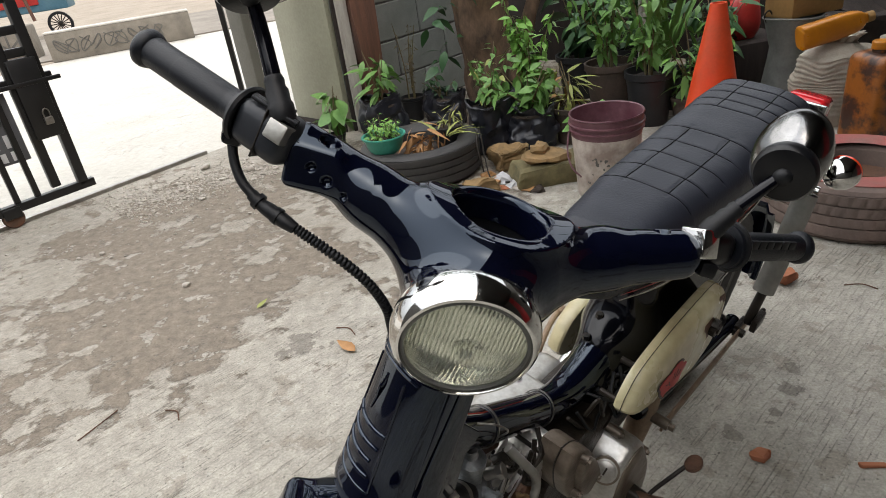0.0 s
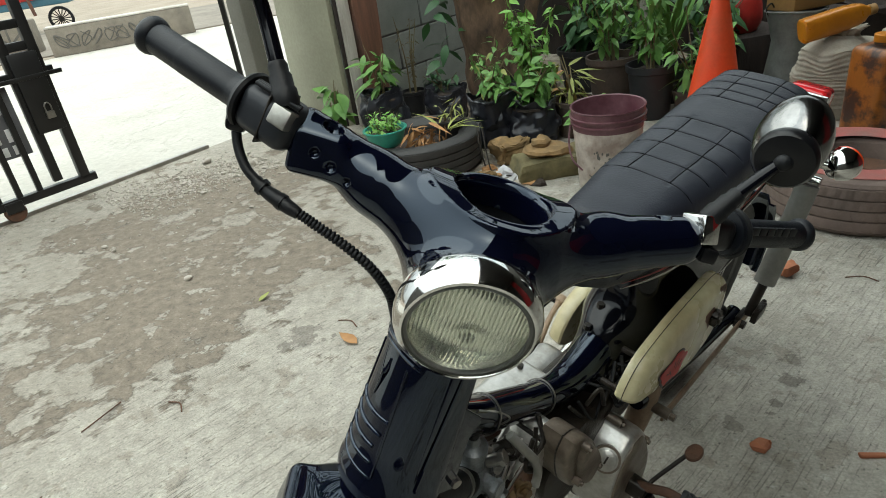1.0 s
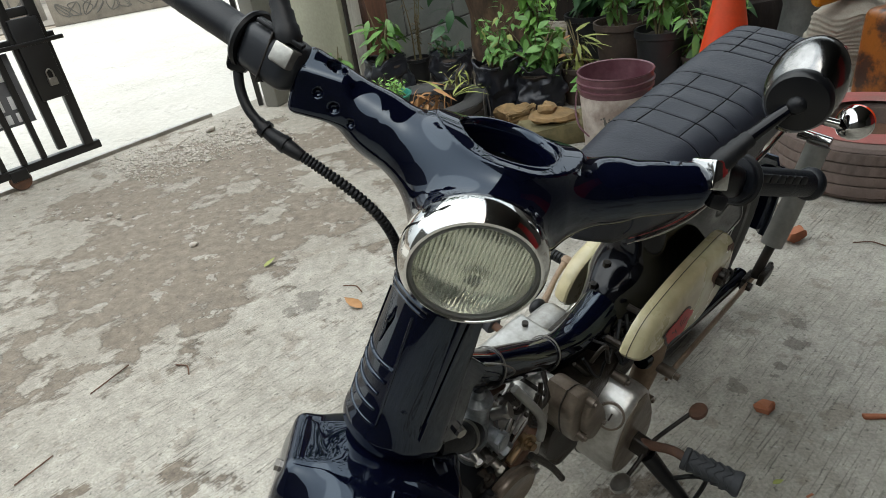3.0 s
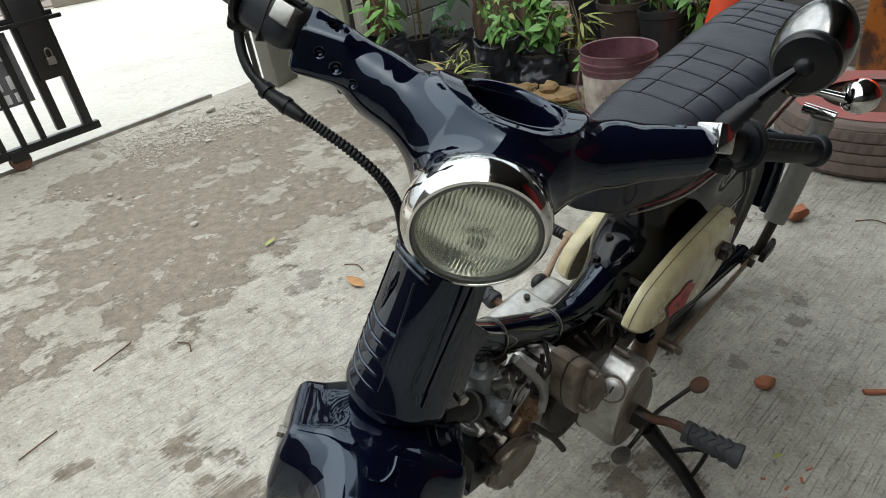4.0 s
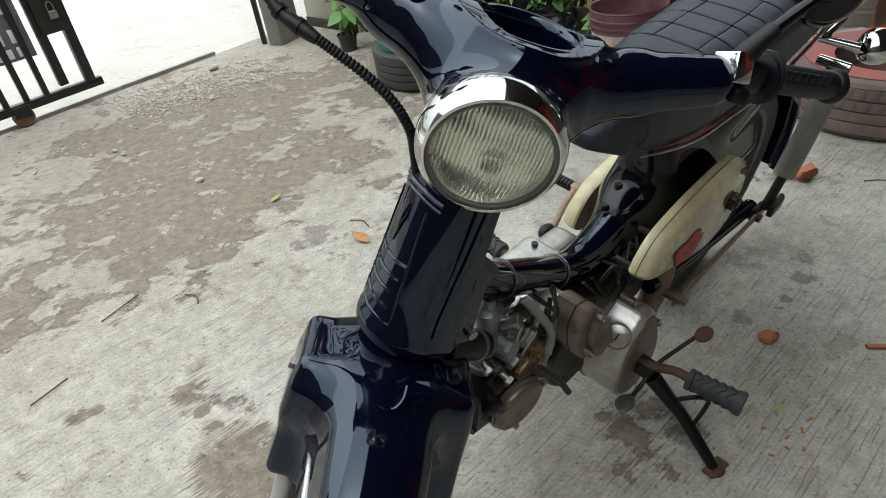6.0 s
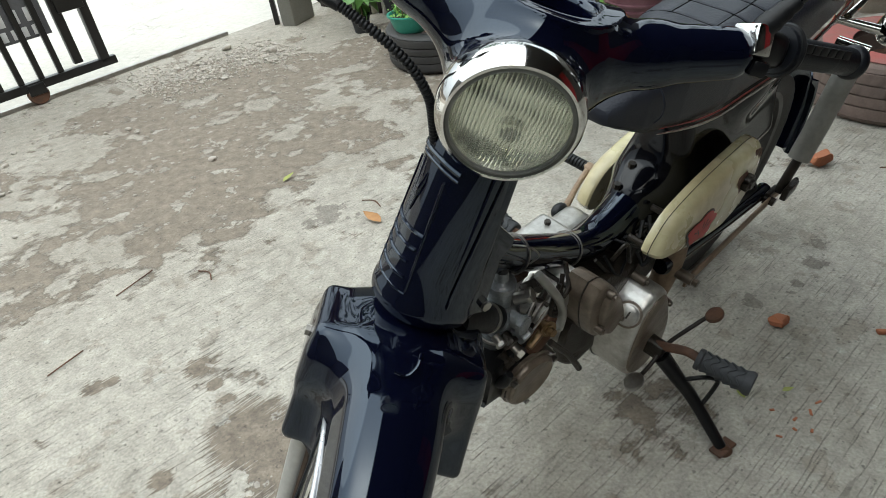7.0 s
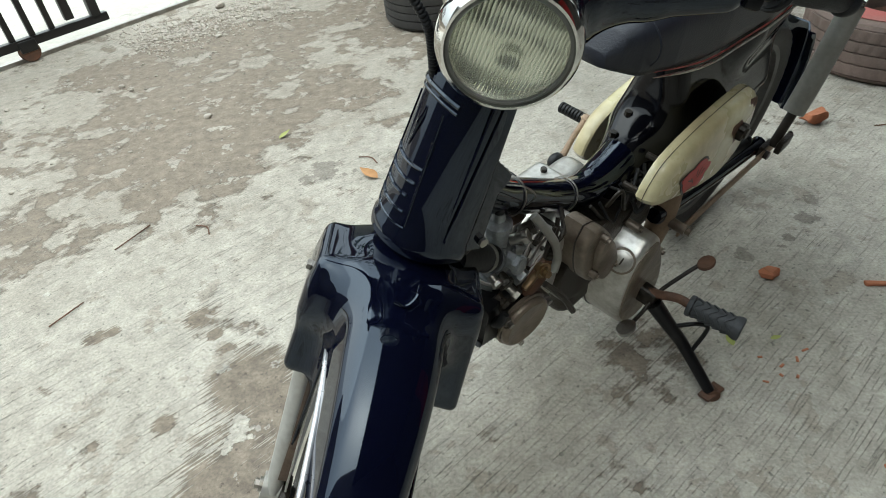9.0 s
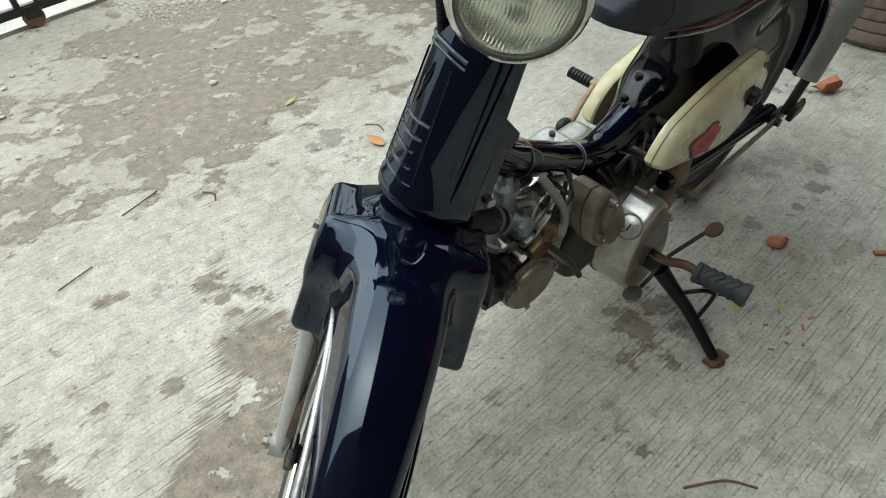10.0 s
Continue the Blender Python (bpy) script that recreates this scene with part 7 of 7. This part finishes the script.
# litter between tyre and stones
for k, (x, y, m_, s) in enumerate(((0.30, 3.12, PAPER, 0.06), (0.35, 3.05, PAPER, 0.045), (0.26, 3.10, DRY, 0.05), (0.31, 3.02, BRICK, 0.03), (0.38, 3.0, RUBBLE, 0.035), (0.24, 3.22, DRY, 0.05), (0.42, 2.97, DRY, 0.04), (0.46, 2.95, SOIL, 0.05))):
    o = build("litter_scrap", rough_up(ball(s, s * 0.7, s * 0.22, 2), s * 0.5, 30, k), m_, m=Matrix.Translation((x, y, s * 0.12)) @ rot_z(50 * k), smooth=25)
    tagged(o, "crumpled scrap of litter on the concrete", "litter", "scraps of litter")
hose = build("bent_wire", tube([(0.22, 3.20, 0.03), (0.20, 3.25, 0.16), (0.22, 3.30, 0.22), (0.25, 3.15, 0.01), (0.34, 3.08, 0.008)], 0.004, 6), GREASE)
tagged(hose, "bent dark wire on the ground", "wire")


def bucket():
    b = thing("bucket", Matrix.Translation((0.765, 2.86, 0)), "dirty white plastic pail with a maroon stained rim", "bucket")
    part("wall", lathe([(0.0, 0.0), (0.122, 0.0), (0.127, 0.006), (0.150, 0.28), (0.146, 0.28), (0.122, 0.012), (0.0, 0.010)], 56), BUCKET, b)
    part("rim", lathe([(0.146, 0.279), (0.1505, 0.279), (0.153, 0.30), (0.160, 0.302), (0.160, 0.308), (0.154, 0.311), (0.155, 0.326), (0.163, 0.328), (0.163, 0.335), (0.156, 0.338), (0.157, 0.362), (0.161, 0.366), (0.159, 0.371), (0.152, 0.368), (0.146, 0.30), (0.122, 0.02), (0.118, 0.02)], 56, loop=False), BUCKET_MAROON, b, "maroon stained ribbed rim and inside")
    part("handle", tube([(-0.162, 0, 0.30), (-0.175, -0.03, 0.22), (-0.165, -0.07, 0.16), (-0.13, -0.10, 0.12)], 0.004, 8), BUCKET_MAROON, b, "thin wire handle")
    rng = random.Random(77)
    for k in range(14):
        a, z = radians(rng.uniform(225, 262)), rng.uniform(0.08, 0.22)
        rr = 0.1235 + 0.0265 * z / 0.28 + 0.001
        w = rng.uniform(0.003, 0.010)
        blob = [(w * rng.uniform(0.5, 1.2) * math.cos(q), w * rng.uniform(0.5, 1.6) * math.sin(q)) for q in np.arange(9) * 2 * math.pi / 9]
        part("print_fleck", moved(plate(blob, 0.0012, 0), Matrix.Translation((rr * math.cos(a), rr * math.sin(a), z)) @ rot_z(math.degrees(a) + 90)), SPRAY, b, "")


bucket()


def cone():
    c = thing("traffic_cone", Matrix.Translation((1.335, 3.19, 0)), "faded orange plastic traffic cone", "traffic cone")
    part("cone", lathe([(0.165, 0.03), (0.155, 0.05), (0.10, 0.35), (0.038, 0.68), (0.036, 0.70), (0.028, 0.70), (0.03, 0.67), (0.09, 0.35), (0.15, 0.04)], 48, loop=True), CONE, c)
    part("base", moved(box(0.38, 0.38, 0.035, 0.012), pose(0, 0, 0.0175)), CONE, c)


cone()

# painted tyre behind the motorcycle
tr = thing("tyre", Matrix.Translation((1.60, 2.42, 0)), "dusty brown car tyre with red overspray lying flat", "tyre")
part("casing", tyre_geo(0.32, 0.175, 0.205, 300, 50, 0.0045), TYRE_RED, tr)
part("sidewall_paint", lathe([(0.178, 0.203), (0.20, 0.2065), (0.255, 0.2085), (0.275, 0.2065), (0.275, 0.2045), (0.20, 0.2015)], 80, loop=True), TYRE_PINK, tr, "red oversprayed sidewall")
fl = thing("tyre", Matrix.Translation((1.62, 2.44, 0.0)), "dark inner tube coiled inside a tyre", "tyre")
part("tube", lathe([(0.10, 0.03), (0.14, 0.0), (0.172, 0.03), (0.172, 0.09), (0.14, 0.12), (0.10, 0.09)], 60, loop=True), RUST, fl)


def jerry_can():
    j = thing("jerry_can", Matrix.Translation((2.02, 3.02, 0)) @ rot_z(20), "grimy amber-brown plastic jerry can", "jerry can")
    part("body", rough_up(box(0.28, 0.20, 0.44, 0.04, 4), 0.006, 8), JERRY, j)
    j.location.z = 0.22
    part("cap", moved(lathe([(0.0, 0), (0.035, 0), (0.037, 0.004), (0.037, 0.03), (0.033, 0.034), (0, 0.034)], 28), pose(-0.06, 0.0, 0.235)), BOTTLE, j, "ribbed orange screw cap")
    part("neck", moved(lathe([(0.0, 0), (0.032, 0), (0.032, 0.04), (0, 0.04)], 28), pose(-0.06, 0, 0.20)), JERRY, j)
    part("handle", tube([(0.10, 0, 0.20), (0.09, 0, 0.25), (0.0, 0, 0.255), (-0.015, 0, 0.21)], 0.016, 12), JERRY, j)


jerry_can()


def sack(place, rx, ry, h, label, seed):
    rings = []
    for k in range(90):
        t = k / 89
        w = (1 - abs(2 * t - 0.9) ** 3 * 0.25) * (1 - max(0, t - 0.85) * 3.2)
        fold = 1 + 0.014 * math.sin(t * 120) * (1 if 0.15 < t < 0.85 else 0.3)
        rings.append([(rx * w * fold * math.cos(a), ry * w * fold * math.sin(a), h * t) for a in np.arange(40) * 2 * math.pi / 40])
    o = thing("sack", Matrix.Translation(place), label, "sack", "sacks of rubbish")
    part("bag", rough_up(rough_up(loft(rings), 0.03, 7, seed), 0.008, 26, seed), SACK, o, "", 60)
    neck = [[(0.55 * rx * (w + 0.10 * math.sin(9 * a + seed)) * math.cos(a), 0.55 * ry * (w + 0.10 * math.sin(9 * a + seed)) * math.sin(a), h * z) for a in np.arange(72) * 2 * math.pi / 72] for w, z in ((0.7, 0.93), (0.55, 0.99), (0.62, 1.03), (0.9, 1.08), (0.8, 1.075), (0.45, 1.0))]
    part("gathered_mouth", rough_up(loft(neck), 0.012, 14, seed), SACK, o, "crumpled gathered sack mouth", 60)
    return o


sack((2.05, 3.46, 0), 0.21, 0.17, 0.40, "bulging grey woven sack creased in rings", 1)
sack((2.50, 3.52, 0), 0.22, 0.2, 0.42, "slumped grey woven sack", 5)


def oil_bottle():
    b = thing("oil_bottle", Matrix.Translation((1.975, 3.41, 0.478)) @ pose(0, 0, 0, 0, 80, 4) @ Matrix.Scale(1.12, 4), "amber plastic oil bottle lying on a sack", "bottle")
    part("body", rough_up(moved(loft([[(0.052 * w * math.copysign(abs(math.cos(a)) ** 0.6, math.cos(a)), 0.038 * w * math.copysign(abs(math.sin(a)) ** 0.6, math.sin(a)), z) for a in np.arange(28) * 2 * math.pi / 28] for z, w in ((-0.15, 0.86), (-0.145, 0.98), (-0.12, 1.0), (0.04, 1.0), (0.05, 0.92), (0.08, 0.9), (0.11, 0.72), (0.13, 0.42), (0.14, 0.38))]), Matrix.Identity(4)), 0.003, 15), BOTTLE, b)
    part("cap", moved(lathe([(0.0, 0), (0.022, 0), (0.024, 0.003), (0.022, 0.028), (0, 0.028)], 24), pose(0, 0, 0.138)), CARTON, b, "ribbed bottle cap")


oil_bottle()


def metal_bin(place):
    b = thing("bin", Matrix.Translation(place) @ Matrix.Scale(0.79, 4), "dented grey metal bin with a flared rim", "bin")
    part("wall", rough_up(lathe([(0.0, 0.0), (0.19, 0.0), (0.19, 0.01), (0.145, 0.30), (0.135, 0.40), (0.16, 0.50), (0.185, 0.60), (0.195, 0.605), (0.19, 0.615), (0.175, 0.61), (0.13, 0.42), (0.0, 0.41)], 40), 0.01, 6), GALV, b)
    part("handle", tube([(-0.18, 0, 0.58), (-0.2, 0, 0.63), (-0.17, 0.0, 0.66), (-0.14, 0, 0.62)], 0.006, 8), GREASE, b)


metal_bin((1.985, 3.84, 0))
carton = build("carton", rough_up(box(0.34, 0.2, 0.2, 0.01), 0.006, 9), CARTON, m=pose(2.04, 3.86, 0.582, 0, 0, 20))
tagged(carton, "brown carton resting on a bin", "carton")
redcan = thing("plastic_can", pose(1.88, 4.30, 0.14, 0, 0, 30), "red and white plastic can in the shade", "can")
part("body", rough_up(ball(0.12, 0.12, 0.15, 3), 0.02, 8), RED_PLASTIC, redcan)
part("lid", rough_up(ball(0.11, 0.09, 0.09, 3), 0.02, 8, 3), WHITE_PLASTIC, redcan, "white upper part")
redcan.location.z = 0.42
crate = build("crate", rough_up(box(0.5, 0.4, 0.30, 0.01), 0.01, 6), BOARD, m=pose(1.90, 4.32, 0.15, 0, 0, 10))
tagged(crate, "dark old wooden crate", "crate")
heap = build("rubbish_heap", rough_up(ball(0.8, 0.5, 0.42, 4), 0.2, 3.5, 2), BOARD, m=pose(2.9, 4.3, 0.1), smooth=30)
tagged(heap, "dark heap of boards and rags", "rubbish", kind="stuff")
ring = build("hose_ring", lathe([(0.10, -0.012), (0.124, -0.012), (0.124, 0.012), (0.10, 0.012)], 40, loop=True), RUST, m=pose(1.68, 3.25, 0.10, 70, 0, 10))
tagged(ring, "rusty iron ring propped on the ground", "ring")
slab_w = build("stone", rough_up(box(0.30, 0.16, 0.05, 0.012), 0.012, 9), RUBBLE, m=pose(1.78, 3.10, 0.025, 0, 0, 12), smooth=30)
tagged(slab_w, "pale broken concrete slab", "stone", "stones beside the pots")
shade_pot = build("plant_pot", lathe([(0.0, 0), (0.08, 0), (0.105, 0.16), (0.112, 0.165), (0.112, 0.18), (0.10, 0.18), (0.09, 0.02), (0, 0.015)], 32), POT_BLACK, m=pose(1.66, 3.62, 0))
tagged(shade_pot, "empty black plant pot", "plant pot")

# brick pieces, leaves and twigs on the floor
def chip(name, place, s, material, label, cat, seed, rz=0, group=""):
    g = rough_up(rough_up(box(s[0], s[1], s[2], min(s) * 0.36, 3), min(s) * 0.45, 1.6 / max(s), seed), min(s) * 0.16, 6 / max(s), seed + 3)
    o = build(name, g, material, m=Matrix.Translation((place[0], place[1], s[2] * 0.48)) @ rot_z(rz), smooth=25)
    return tagged(o, label, cat, group)


chip("brick", (1.14, 1.955), (0.072, 0.05, 0.046), BRICK, "half orange clay brick on the concrete", "brick", 1, 20)
chip("brick_chip", (0.768, 1.235), (0.038, 0.032, 0.020), BRICK, "orange brick chip on the concrete", "brick chip", 2, 40, "brick chips")
chip("brick_chip", (0.80, 0.72), (0.024, 0.016, 0.006), BRICK, "small orange brick chip", "brick chip", 3, 10, "brick chips")
chip("brick_chip", (0.985, 1.185), (0.055, 0.011, 0.010), BRICK, "thin orange stub lying on the concrete", "brick chip", 4, -5, "brick chips")
for k, (x, y) in enumerate(((0.665, 0.985), (0.70, 0.96), (0.735, 0.975), (0.69, 0.935), (0.655, 0.92), (0.76, 1.0), (0.72, 0.93))):
    chip("brick_chip", (x, y), (0.009 + 0.003 * (k % 3), 0.005, 0.002), BRICK, "tiny orange brick crumb", "brick chip", 10 + k, 40 * k, "brick chips")


def fallen_leaf(place, L, W, material, label, rz):
    o = build("fallen_leaf", leaf_geo(L, W, -0.15, 0.35), material, m=Matrix.Translation((place[0], place[1], 0.006)) @ rot_z(rz))
    tagged(o, label, "leaf", "fallen leaves")


fallen_leaf((-0.255, 1.80), 0.085, 0.04, DRY, "orange-brown dry fallen leaf", 140)
fallen_leaf((-0.67, 2.13), 0.06, 0.022, LEAF_YELLOW, "yellow-green fallen leaf on concrete", 60)
fallen_leaf((0.62, 1.015), 0.035, 0.018, LEAF_YELLOW, "bright green scrap of leaf", 100)
fallen_leaf((0.70, 1.03), 0.024, 0.012, LEAF_YELLOW, "bright green scrap of leaf", 10)
for k, (a, b) in enumerate((((-1.02, 1.50), (-0.96, 1.62)), ((-0.80, 1.60), (-0.74, 1.55)), ((-0.34, 1.95), (-0.27, 1.90)), ((1.30, 1.90), (1.38, 1.86)), ((0.42, 0.62), (0.54, 0.62)), ((-1.05, 1.18), (-1.0, 1.27)))):
    mid = ((a[0] + b[0]) / 2 + 0.01, (a[1] + b[1]) / 2 + 0.012, 0.006)
    o = build("twig", tube([(*a, 0.004), mid, (*b, 0.004)], 0.0022, 6), RUST)
    tagged(o, "thin dry twig on the concrete", "twig", "twigs")
for k, (x, y, s) in enumerate(((-1.035, 2.375, 0.020), (-1.53, 2.73, 0.011), (-1.60, 2.78, 0.014), (-1.70, 2.75, 0.012), (-0.05, 2.05, 0.018), (0.21, 1.65, 0.018), (-1.50, 3.9, 0.035), (-1.17, 3.75, 0.03))):
    o = build("pebble", rough_up(ball(s, s * 0.8, s * 0.6, 2), s * 0.4, 25, k), RUBBLE, m=Matrix.Translation((x, y, s * 0.4)), smooth=30)
    tagged(o, "loose grey pebble on the concrete", "pebble", "pebbles")

# crumbled concrete by the gate rail
rng = random.Random(77)
base_v, base_f = ball(1, 0.8, 0.55, 1)
VV, FF, n0 = [], [], 0
for k in range(1900):
    t = rng.gauss(0, 1)
    along = rng.uniform(-0.35, 0.60)
    c = RAIL_P + RAIL_DIR * (along * 0.9 - 0.55) - STREET_N * (0.50 + 0.25 * along + abs(rng.gauss(0, 0.16)) * rng.choice((-1, 1)))
    if rng.random() < 0.16:
        c = RAIL_P + RAIL_DIR * rng.uniform(-3.0, 0.3) - STREET_N * rng.uniform(0.08, 1.6)
    s = rng.uniform(0.003, 0.010) * (2.0 if rng.random() < 0.08 else 1)
    q = np.array([[s * rng.uniform(0.7, 1.3) * v for v in p] for p in base_v])
    VV.append(q + np.array((c.x, c.y, s * 0.3)))
    FF += [tuple(i + n0 for i in f) for f in base_f]
    n0 += len(base_v)
o = build("rubble", (np.concatenate(VV), FF), RUBBLE, smooth=0)
tagged(o, "crumbled grey concrete grit by the gate rail", "rubble", kind="stuff")

# the blocks of the wall, each proud of its joints
for row in range(5):
    for col in range(3):
        x = 0.25 + 0.505 * col - (0.25 if row % 2 else 0)
        build("block", rough_up(box(0.495, 0.10, 0.240, 0.006, 1), 0.003, 8, row * 7 + col), BLOCK, wall, m=pose(x, 0.072, 0.125 + 0.250 * row))
